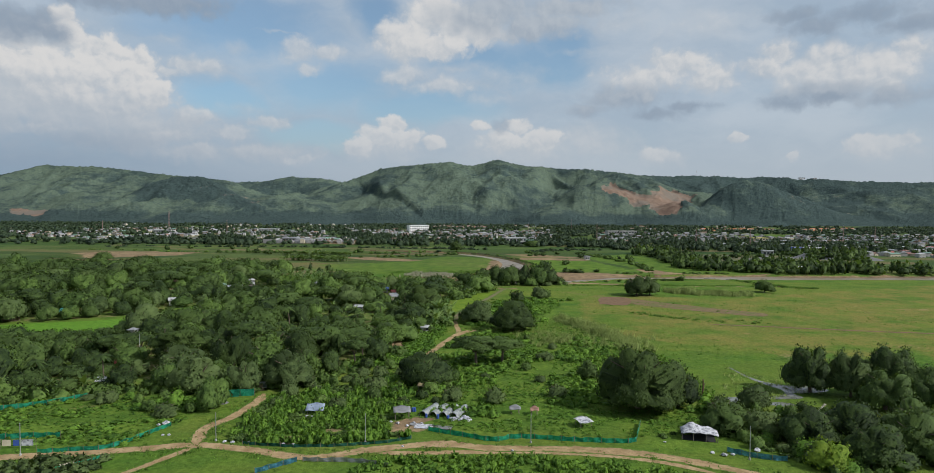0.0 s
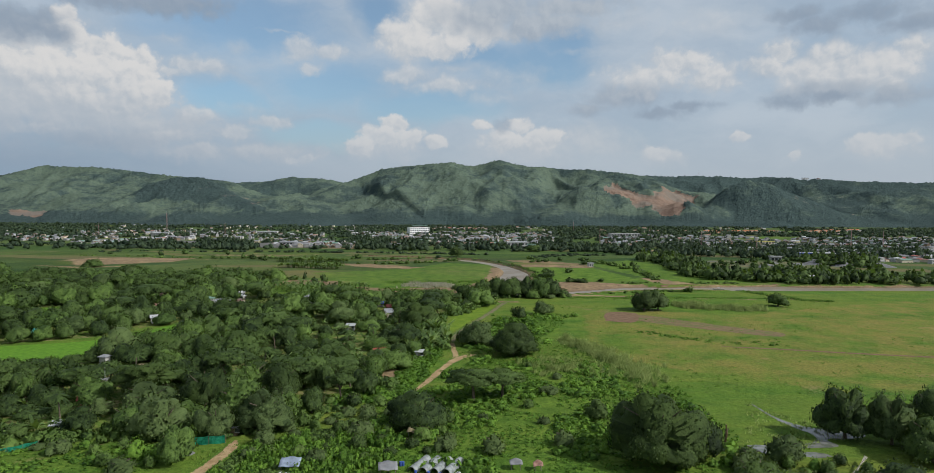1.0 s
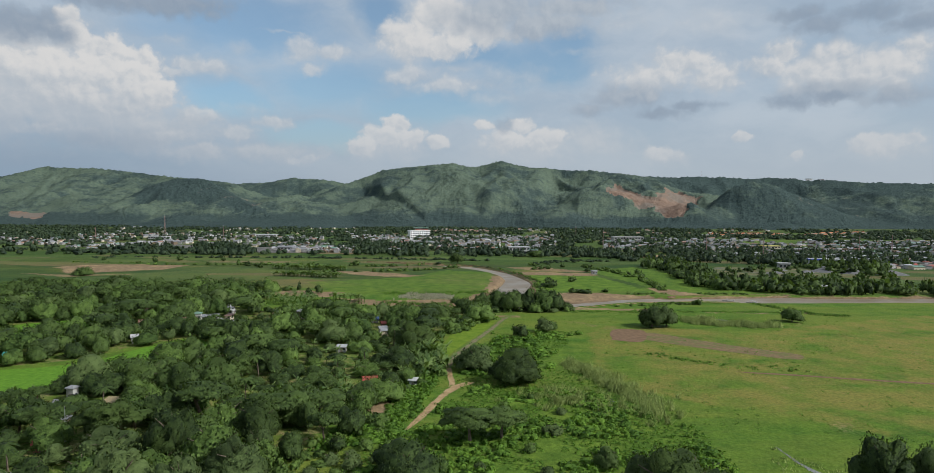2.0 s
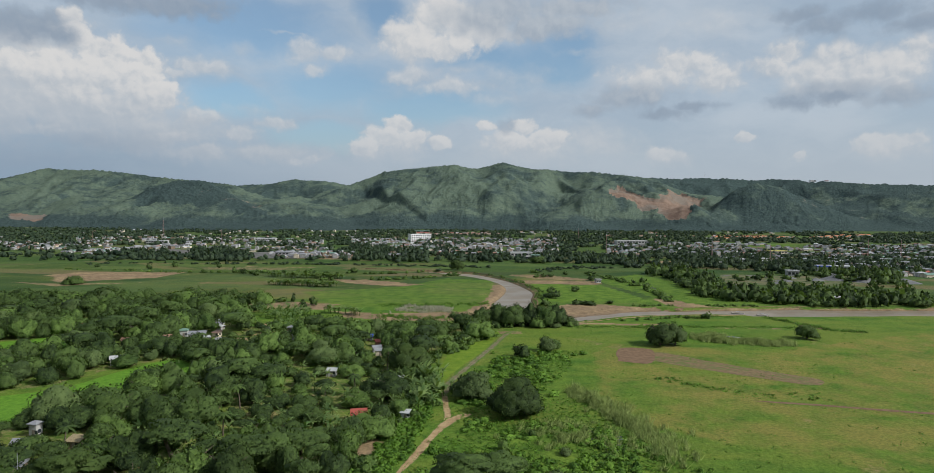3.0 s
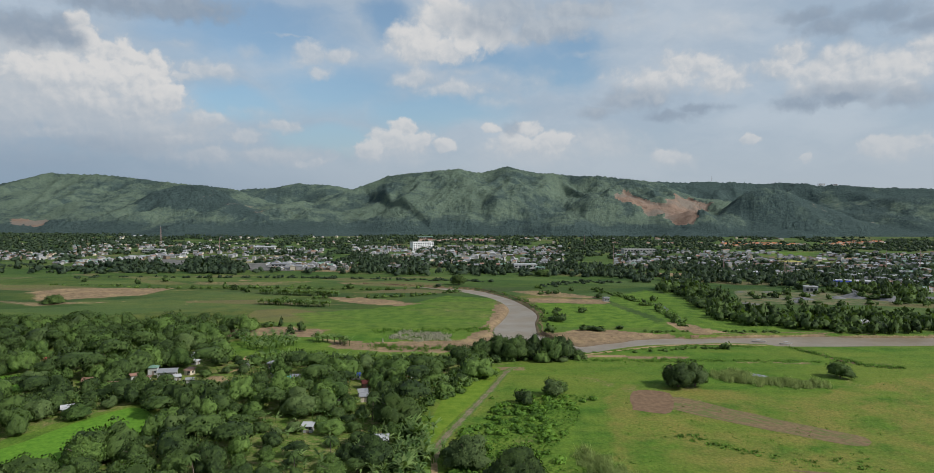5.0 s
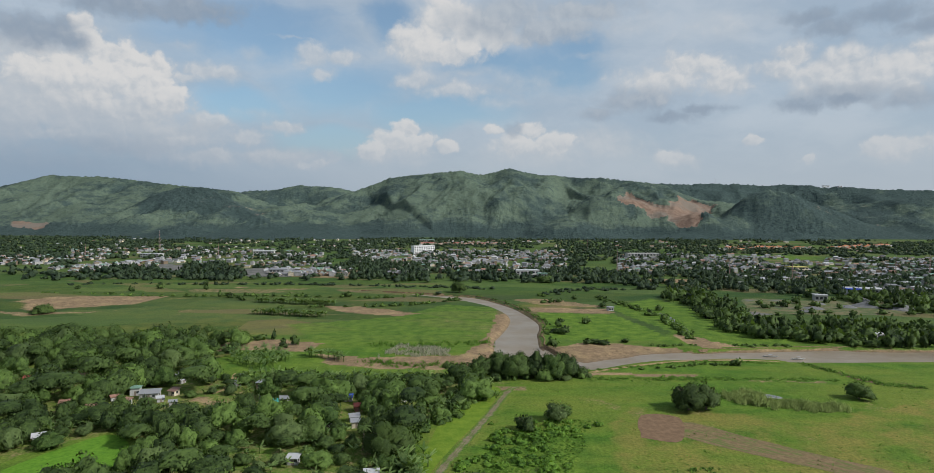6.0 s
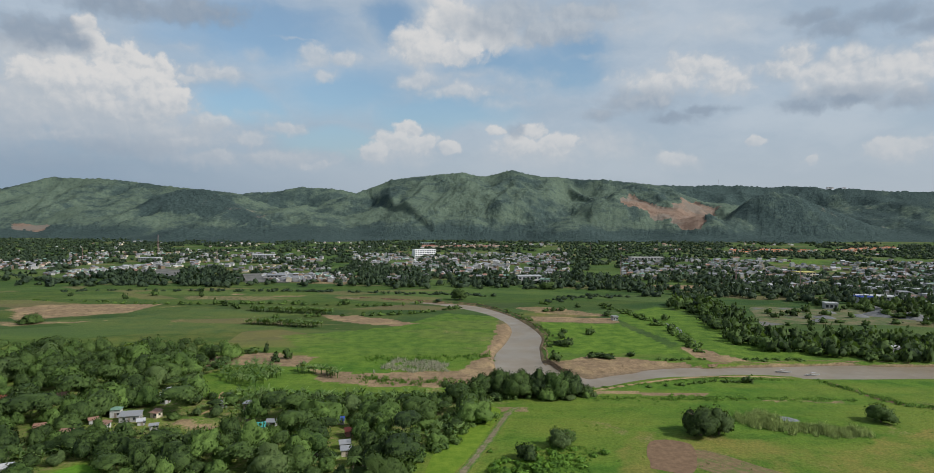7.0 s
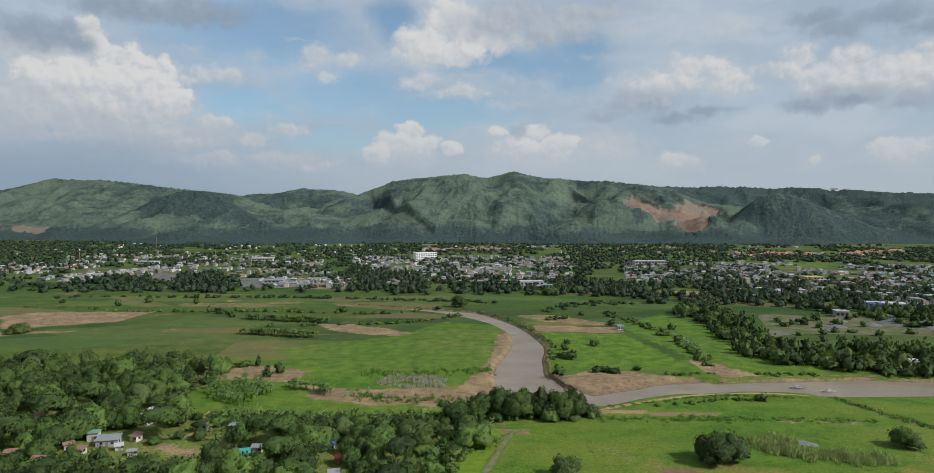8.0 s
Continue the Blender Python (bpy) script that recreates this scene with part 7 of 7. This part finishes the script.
net_fence([(-8, 130), (-3, 127.6), (1, 126), (4.2, 124.2), (6.5, 123.9), (9.5, 126), (14, 125.6), (20, 124.4), (26, 123.8), (34, 123.3), (35.6, 128), (38, 134.5)], 1.05, NET, "sagging green net fence along the dirt track")
net_fence([(-81, 116.4), (-75, 117.6), (-70, 118.4), (-67.5, 121), (-66, 125), (-63, 132)], 0.95, NET, "green net fence round weedy plot")
net_fence([(-95, 123.5), (-88, 124.5), (-82, 124.8)], 1.2, NET, "faded green net fence across weeds")
net_fence([(-59.5, 153), (-56, 153.6), (-52.8, 154.4)], 1.9, NET, "bright green net screen beside the shed")
net_fence([(-120, 139), (-106, 142), (-99, 146), (-93, 152)], 1.2, NET, "green net fence below the trees")
net_fence([(-44, 121.6), (-34, 120.2), (-26, 120.6), (-16, 122.6), (-11, 125.4)], 0.7, NET_DARK, "dark net fence at the foot of scrub")
net_fence([(50.5, 119.2), (53.5, 117), (56, 115.4), (60, 114.8)], 1.1, NET_BLUE, "blue-green net fence below the tent")
net_fence([(-72, 107.6), (-69, 110.6), (-67.2, 113.2)], 1.1, NET, "green net fence round brush heap")
net_fence([(-37, 108), (-34, 110.8), (-31, 113.2)], 1.0, NET_BLUE, "low blue net fence in the meadow")
net_fence([(-30, 113.4), (-20, 113.2), (-14, 111)], 0.9, METAL, "low wire fence beside the track")


def pole(h, label):
    root = tagged(new("lamp_pole"), label, "pole", "poles along the track")
    bm = bmesh.new()
    tube(bm, [(0, 0, -0.3), (0, 0, h)], [0.09, 0.06], 8)
    part("shaft", bm, METAL, root)
    bm = bmesh.new()
    tube(bm, [(0, 0, 0), (0, 0, 0.35)], [0.24, 0.2], 8)
    part("footing", bm, WALL_GREY, root)
    return root


for x, y, h in ((-83.4, 115.4, 6.2), (-50, 123.4, 5.8), (-20, 122.8, 6.0), (13, 123.4, 6.0), (53.2, 115.4, 6.4), (-86.8, 180, 9), (-98, 186, 9)):
    put(pole(h, "slim grey pole standing in the grass"), x, y)


def laundry():
    root = tagged(new("clothes_line"), "white and blue cloths hung on a line", "clothes line")
    for x in (-3.2, 3.2):
        bm = bmesh.new()
        tube(bm, [(x, 0, -0.2), (x, 0, 1.9)], [0.05, 0.04], 6)
        part("post", bm, TIMBER, root)
    bm = bmesh.new()
    tube(bm, [(-3.2, 0, 1.8), (0, 0, 1.7), (3.2, 0, 1.8)], [0.015] * 3, 4)
    part("line", bm, METAL, root)
    for x, w, mat in ((-2.2, 1.6, WALL_CREAM), (-0.4, 1.1, TARP_BLUE), (1.6, 2.2, TARP_WHITE)):
        bm = bmesh.new()
        box(bm, x - w / 2, x + w / 2, -0.02, 0.02, 0.55, 1.72)
        part("cloth", bm, mat, root)
    return root


put(laundry(), -86.2, 118.8, 5)
bm = bmesh.new()
box(bm, -1.1, 1.1, -0.03, 0.03, 0.1, 1.3)
put(tagged(part("cloth", bm, WALL_CREAM, None), "pale yellow cloth hung on the brush", "cloth"), -70.6, 108.9, 35)


def stump():
    root = tagged(new("dead_trunk"), "broken brown dead tree trunk in reeds", "dead tree")
    bm = bmesh.new()
    tube(bm, [(0, 0, -0.2), (0.15, 0, 2), (0.1, 0.1, 4.0)], [0.34, 0.27, 0.16], 9)
    part("trunk", bm, stained("dead_wood", (0.17, 0.10, 0.065), 0.5), root)
    bm = bmesh.new()
    tube(bm, [(0.1, 0, 2.2), (0.7, 0.1, 3.2)], [0.16, 0.08], 6)
    part("branch", bm, BARK, root)
    return root


put(stump(), 60, 157)
log_mat = stained("bleached_poles", (0.36, 0.33, 0.27), 0.4)
for k in range(4):
    root = tagged(new("bamboo_pole"), "long bleached bamboo pole leaning over wet grass", "pole", "bamboo poles")
    bm = bmesh.new()
    tube(bm, [(69 + 0.4 * k, 131 - 0.3 * k, 0.15), (77 + 0.3 * k, 138, 0.8 + 0.1 * k), (84.5, 145 + 0.3 * k, 1.4)], [0.12, 0.1, 0.07], 6)
    part("cane", bm, log_mat, root)
patch("puddle", [(86, 159), (93, 160.5), (95, 163.5), (91, 166.5), (87, 165.4), (84.6, 162)], PUDDLE, 0.036, "broad grey pool in the trampled hollow", "puddle")
patch("puddle", [(73, 149.2), (76, 148), (79.5, 149), (78, 151), (74.6, 151)], PUDDLE, 0.04, "small pool in trampled mud", "puddle")
patch("puddle", [(78.6, 186), (79.6, 178), (81, 171), (84, 167.5), (89, 165), (91, 161.5), (87.5, 159.8), (84, 158.6), (84.5, 155), (79, 153.6), (75, 154.4), (81, 158), (82.5, 162), (80.6, 167), (79, 175)], PUDDLE, 0.04, "shallow grey water lying in the grass", "puddle")
patch("puddle", [(66, 150), (71, 152), (70, 155), (64, 155)], PUDDLE, 0.04, "small pool in flooded grass", "puddle")
patch("puddle", [(38, 229), (46, 226), (49, 215), (42, 214), (36, 222)], PUDDLE, 0.04, "film of water over wet meadow", "puddle")
patch("puddle", [(134, 373), (140, 371), (142, 366), (136, 366)], PUDDLE, 0.04, "small pool behind reeds", "puddle")

# ---------------------------------------------------------------- the distant town
rt = np.random.default_rng(12)
MODELS = []
for k, (w, d, h, rise, style, wall, roof, label) in enumerate([
    (9, 8, 3.4, 1.6, "gable", WALL_GREY, ROOF_GREY, "grey town house with a grey gable roof"),
    (11, 8, 6.4, 1.2, "hip", WALL_WHITE, ROOF_WHITE, "two-storey white house with a pale roof"),
    (9, 7, 3.2, 1.4, "gable", WALL_CREAM, ROOF_RUST, "cream town house with a rusty roof"),
    (10, 9, 6.0, 0.9, "shed", WALL_GREY, ROOF_GREY, "two-storey bare concrete house"),
    (12, 8, 3.4, 1.7, "gable", WALL_WHITE, ROOF_RED, "white town house under a red roof"),
    (8, 8, 3.0, 1.2, "hip", WALL_GREY, ROOF_RUST, "grey town house with a rusty roof"),
    (14, 9, 4.5, 1.6, "gable", WALL_CREAM, ROOF_GREEN, "long cream house with a dull green roof"),
    (9, 8, 3.2, 1.0, "shed", WALL_CREAM, ROOF_WHITE, "small cream house with a pale lean-to roof"),
]):
    MODELS.append((house(w, d, h, rise, style, wall, roof, label, windows=3, storeys=2 if h > 5 else 1), (w, d, h, rise, style, wall, roof)))

plots = np.concatenate([(lambda p: p[rt.permutation(len(p))[: int(share * 2900)]])(scatter(poly, 7.0, rt, (), 20000)) for poly, share in QUARTERS])
plots = plots[value_noise(plots[:, 0] / 55, plots[:, 1] / 80, 88) > 0.36]
far_order = np.argsort(plots[:, 1])
used = [False] * len(MODELS)
for i in far_order[:280]:
    k = int(rt.choice(len(MODELS), p=(0.15, 0.1, 0.17, 0.2, 0.1, 0.17, 0.04, 0.07)))
    turn = float(rt.choice((0, 90, 180)) + rt.normal() * 12)
    m = pose(*plots[i], 0, 0, 0, turn)
    s = 0.5 + 0.3 * rt.random()
    if used[k]:
        ob = copy_thing(MODELS[k][0], m)
    else:
        ob, used[k] = MODELS[k][0], True
    tagged(ob, group="town houses")
    ob.matrix_basis = m @ Matrix.Diagonal((s * 1.15, s * 1.15, 0.6 + 0.3 * rt.random(), 1))


def joined_houses(name, spots, label, roofs, walls, r, size=(5, 9.5)):
    """Far houses: boxes with pitched roofs in one mesh."""
    v, f, mi = [], [], []
    for x, y in spots:
        w, d, h = size[0] + (size[1] - size[0]) * r.random(), size[0] * 0.9 + 2 * r.random(), 2.5 + 2.8 * (r.random() > 0.8)
        a = r.choice((0, math.pi / 2)) + r.normal() * 0.2
        c, s = math.cos(a), math.sin(a)
        b = len(v)
        k = 0.35
        for px, py, pz in [(-w / 2, -d / 2, 0), (w / 2, -d / 2, 0), (w / 2, d / 2, 0), (-w / 2, d / 2, 0), (-w / 2, -d / 2, h), (w / 2, -d / 2, h), (w / 2, d / 2, h), (-w / 2, d / 2, h),
                           (-w / 2 - k, -d / 2 - k, h), (w / 2 + k, -d / 2 - k, h), (w / 2 + k, d / 2 + k, h), (-w / 2 - k, d / 2 + k, h), (-w / 2 - k, 0, h + 1.6), (w / 2 + k, 0, h + 1.6)]:
            v.append((x + px * c - py * s, y + px * s + py * c, pz))
        rm, wm = r.integers(len(roofs)), len(roofs) + r.integers(len(walls))
        for q, m in (((0, 1, 5, 4), wm), ((1, 2, 6, 5), wm), ((2, 3, 7, 6), wm), ((3, 0, 4, 7), wm), ((8, 9, 13, 12), rm), ((10, 11, 12, 13), rm), ((8, 12, 11, 11), wm), ((9, 10, 13, 13), wm)):
            f.append([b + i for i in q])
            mi.append(m)
    bm = bmesh.new()
    vs = [bm.verts.new(p) for p in v]
    for q, m in zip(f, mi):
        face = bm.faces.new([vs[i] for i in dict.fromkeys(q)])
        face.material_index = int(m)
    me = bpy.data.meshes.new(name)
    bm.to_mesh(me)
    bm.free()
    for m in (*roofs, *walls):
        me.materials.append(m)
    tagged(new(name, me), label, "houses", kind="stuff")


joined_houses("far_houses", plots[far_order[280:]], "crowded pale and rusty roofs of the far town", [ROOF_GREY, ROOF_GREY, ROOF_RUST, ROOF_WHITE, ROOF_GREY, ROOF_GREEN, WALL_WOOD, ROOF_DARK, ROOF_DARK, ROOF_DARK, ROOF_DARK], [WALL_GREY, WALL_WOOD, WALL_CREAM, WALL_GREY, WALL_WHITE, WALL_WOOD, WALL_GREY], rt)
back = np.c_[(rt.random(420) * 2 - 1) * 1150, 1450 + 650 * rt.random(420)]
back = back[value_noise(back[:, 0] / 160, back[:, 1] / 120, 13) > 0.42]
joined_houses("far_houses", back, "small pale houses at the foot of the hills", [ROOF_GREY, ROOF_WHITE, ROOF_RUST], [WALL_WHITE, WALL_CREAM], rt)
rows_of = [(620 + 11 * i + 3 * j, 1620 + 17 * j + 2.6 * i) for j in range(4) for i in range(20)] + [(900 + 11 * i, 1650 + 18 * j + 9 * i) for j in range(4) for i in range(22)]
rows_of = [p for p in rows_of if rt.random() < 0.8]
joined_houses("terraced_houses", rows_of, "rows of new houses with bright orange roofs", [ROOF_ORANGE], [WALL_CREAM, WALL_WHITE], rt, (9, 12))
rows_red = [(-150 + 12 * i, 1780 + 22 * j + 3 * i) for j in range(4) for i in range(20)]
joined_houses("terraced_houses", [p for p in rows_red if rt.random() < 0.75], "rows of houses with dark red roofs", [ROOF_RED, ROOF_RUST], [WALL_WHITE, WALL_CREAM], rt, (9, 12))


def block(w, d, h, storeys, bays, wall, label, x, y, turn=0.0, band=WALL_GREY):
    """A larger building: body, parapet, and its windows storey by storey."""
    root = tagged(new("building"), label, "building")
    bm = bmesh.new()
    box(bm, -w / 2, w / 2, -d / 2, d / 2, 0, h)
    part("wall", bm, wall, root)
    bm = bmesh.new()
    box(bm, -w / 2 - 0.4, w / 2 + 0.4, -d / 2 - 0.4, d / 2 + 0.4, h, h + 0.9)
    part("roof", bm, band, root)
    fh, bw = h / storeys, w / bays
    bm = bmesh.new()
    box(bm, -bw * 0.32, bw * 0.32, -0.12, 0.1, 0, fh * 0.5)
    me = bpy.data.meshes.new("window")
    bm.to_mesh(me)
    bm.free()
    me.materials.append(GLASS_DARK)
    for s in range(storeys):
        for b in range(bays):
            o = part("window", me, None, root)
            o.location = (-w / 2 + bw * (b + 0.5), -d / 2, fh * (s + 0.28))
    return put(root, x, y, turn)


block(47, 16, 15.5, 4, 9, WALL_BRIGHT, "large white four-storey building with rows of windows", -111, 1410, 28, WALL_BRIGHT)
block(60, 20, 9, 2, 10, WALL_WHITE, "long pale warehouse with a flat roof", 318, 1290, 4)
block(30, 14, 9, 2, 6, WALL_WHITE, "white building with a pale roof beside trees", 70, 905, 8, ROOF_WHITE)
block(12, 10, 7, 2, 3, WALL_WHITE, "pale two-storey building beside trees", 88, 880, -5, ROOF_GREEN)
block(26, 16, 7, 2, 5, WALL_CREAM, "building with a yellow-green roof in the town", 470, 1010, 10, stained("yellow_roof", (0.45, 0.40, 0.12)))
block(46, 22, 8, 2, 8, WALL_GREY, "grey industrial shed at the foot of the hills", -150, 1960, 4, ROOF_GREEN)
block(40, 22, 8, 2, 8, WALL_WHITE, "pale school building behind trees", -420, 1330, 6, ROOF_WHITE)
block(36, 18, 7, 2, 7, WALL_WHITE, "white hall with a flat pale roof", -600, 1240, -4, ROOF_WHITE)
block(24, 14, 6, 2, 5, WALL_GREY, "grey yard building beyond the fields", -262, 930, 6, ROOF_GREY)
block(34, 16, 6, 2, 6, WALL_WHITE, "pale building beside the gravel yard", 404, 742, -12, ROOF_WHITE)
block(15, 9, 6, 2, 4, WALL_WHITE, "white two-storey house by the gravel yard", 390, 737, 8, ROOF_BLUE)
block(11, 8, 5, 1, 3, WALL_GREY, "pale workshop at the gravel yard", 334, 694, -10, ROOF_WHITE)
block(9, 5, 3, 1, 3, WALL_WHITE, "white shed among trees by the river", 268, 503, 10, ROOF_WHITE)
block(8, 6, 3.4, 1, 2, WALL_WHITE, "small white house in the tree belt", 314, 826, 0, ROOF_WHITE)
block(4.6, 3.6, 2.6, 1, 2, WALL_WHITE, "small white hut on the far fields", 119, 619, 20, ROOF_GREY)
block(20, 10, 9, 2, 3, WALL_BRIGHT, "white house on the hill crest", 1921, 3468, 0, ROOF_RED).location.z = 237
block(34, 12, 9, 2, 5, WALL_BRIGHT, "pale house on the hill crest", 1875, 3518, 0, ROOF_WHITE).location.z = 242


def mast(h, w, label, x, y, z=0.0):
    """A lattice mast: four legs, rings and braces."""
    root = tagged(new("mast"), label, "mast")
    tone = stained("mast_paint", (0.34, 0.22, 0.20), 0.2)
    for sx in (-1, 1):
        for sy in (-1, 1):
            bm = bmesh.new()
            tube(bm, [(sx * w, sy * w, -1), (sx * w * 0.25, sy * w * 0.25, h)], [0.11, 0.08], 4)
            part("leg", bm, tone, root)
    for k in range(8):
        u, v = k / 8, (k + 1) / 8
        a, b = w * (1 - 0.75 * u), w * (1 - 0.75 * v)
        bm = bmesh.new()
        for (px, py), (qx, qy) in (((-a, -a), (b, -b)), ((a, -a), (b, b)), ((a, a), (-b, b)), ((-a, a), (-b, -b))):
            tube(bm, [(px, py, h * u), (qx, qy, h * v)], [0.06, 0.06], 4)
        part("brace", bm, tone, root)
    bm = bmesh.new()
    tube(bm, [(0, 0, h), (0, 0, h * 1.08)], [0.14, 0.06], 5)
    part("aerial", bm, METAL, root)
    return put(root, x, y, 0, z)


mast(46, 1.7, "red and grey lattice mast above the town", -653, 1370)
for x, y, h in ((-480, 1250, 28), (110, 1120, 26), (210, 1010, 30), (330, 900, 26), (390, 860, 24), (560, 930, 28), (640, 980, 26), (-30, 1180, 26), (-700, 1200, 26), (250, 1500, 30)):
    mast(h, 0.6, "thin grey pole mast above the roofs", x, y)
mast(24, 1.2, "aerial mast on the hill crest", 165, 3300, 308)
mast(26, 1.2, "aerial mast on the long ridge", 1350, 3700, 276)


# ---------------------------------------------------------------- gravel yard, river, fields
def gravel_heap(x, y, rad, h, seed, label):
    bm = bmesh.new()
    bmesh.ops.create_cone(bm, cap_ends=True, segments=28, radius1=rad, radius2=rad * 0.06, depth=h)
    bmesh.ops.subdivide_edges(bm, edges=bm.edges[:], cuts=2, use_grid_fill=True)
    for v in bm.verts:
        k = noise.noise(Vector((v.co.x * 0.12 + seed, v.co.y * 0.12, v.co.z * 0.2)))
        v.co.x *= 1 + 0.25 * k
        v.co.y *= 1 + 0.25 * k
        v.co.z = v.co.z * (1 + 0.2 * k) + h / 2 - 0.2
    bm.normal_update()
    put(tagged(part("spoil_mound", bm, STONE, None), label, "gravel mound", "mounds of gravel"), x, y)


for k, (x, y, rad, h) in enumerate([(356, 655, 14, 5.4), (374, 642, 16, 5), (334, 648, 8, 2.5), (300, 640, 9, 2), (372, 690, 10, 3.5), (318, 668, 7, 2.5), (285, 622, 7, 2), (405, 630, 15, 4.5)]):
    gravel_heap(x, y, rad, h, k * 3.1, "grey heap of gravel in the yard")
gravel_heap(-58.2, 148.3, 1.7, 0.8, 4.2, "small grey heap of gravel beside the net screen")


def boat(x, y, turn, label):
    root = tagged(new("boat"), label, "boat")
    bm = bmesh.new()
    n = 9
    rings = []
    for i in range(n):
        u = i / (n - 1) * 2 - 1
        half = 0.9 * (1 - abs(u) ** 3) + 0.08
        rise = 0.35 * abs(u) ** 3
        rings.append([bm.verts.new((u * 4.2, y_, z_)) for y_, z_ in ((-half, 0.55 + rise), (-half * 0.7, -0.1 + rise), (half * 0.7, -0.1 + rise), (half, 0.55 + rise), (half * 0.85, 0.5 + rise), (half * 0.6, 0.1 + rise), (-half * 0.6, 0.1 + rise), (-half * 0.85, 0.5 + rise))])
    for a, b in zip(rings, rings[1:]):
        for k in range(8):
            bm.faces.new((a[k], b[k], b[(k + 1) % 8], a[(k + 1) % 8]))
    part("hull", bm, WALL_WHITE, root)
    bm = bmesh.new()
    box(bm, -0.9, 1.3, -0.7, 0.7, 1.5, 1.58)
    part("canopy", bm, TARP_WHITE, root)
    for px in (-0.8, 1.2):
        for py in (-0.6, 0.6):
            bm = bmesh.new()
            tube(bm, [(px, py, 0.1), (px, py, 1.5)], [0.05, 0.05], 5)
            part("post", bm, TIMBER, root)
    return put(root, x, y, turn, -1.92)


boat(191, 450, 8, "white dredging boat with a small canopy on the river")
boat(178, 456, 172, "narrow pale boat on the muddy river")
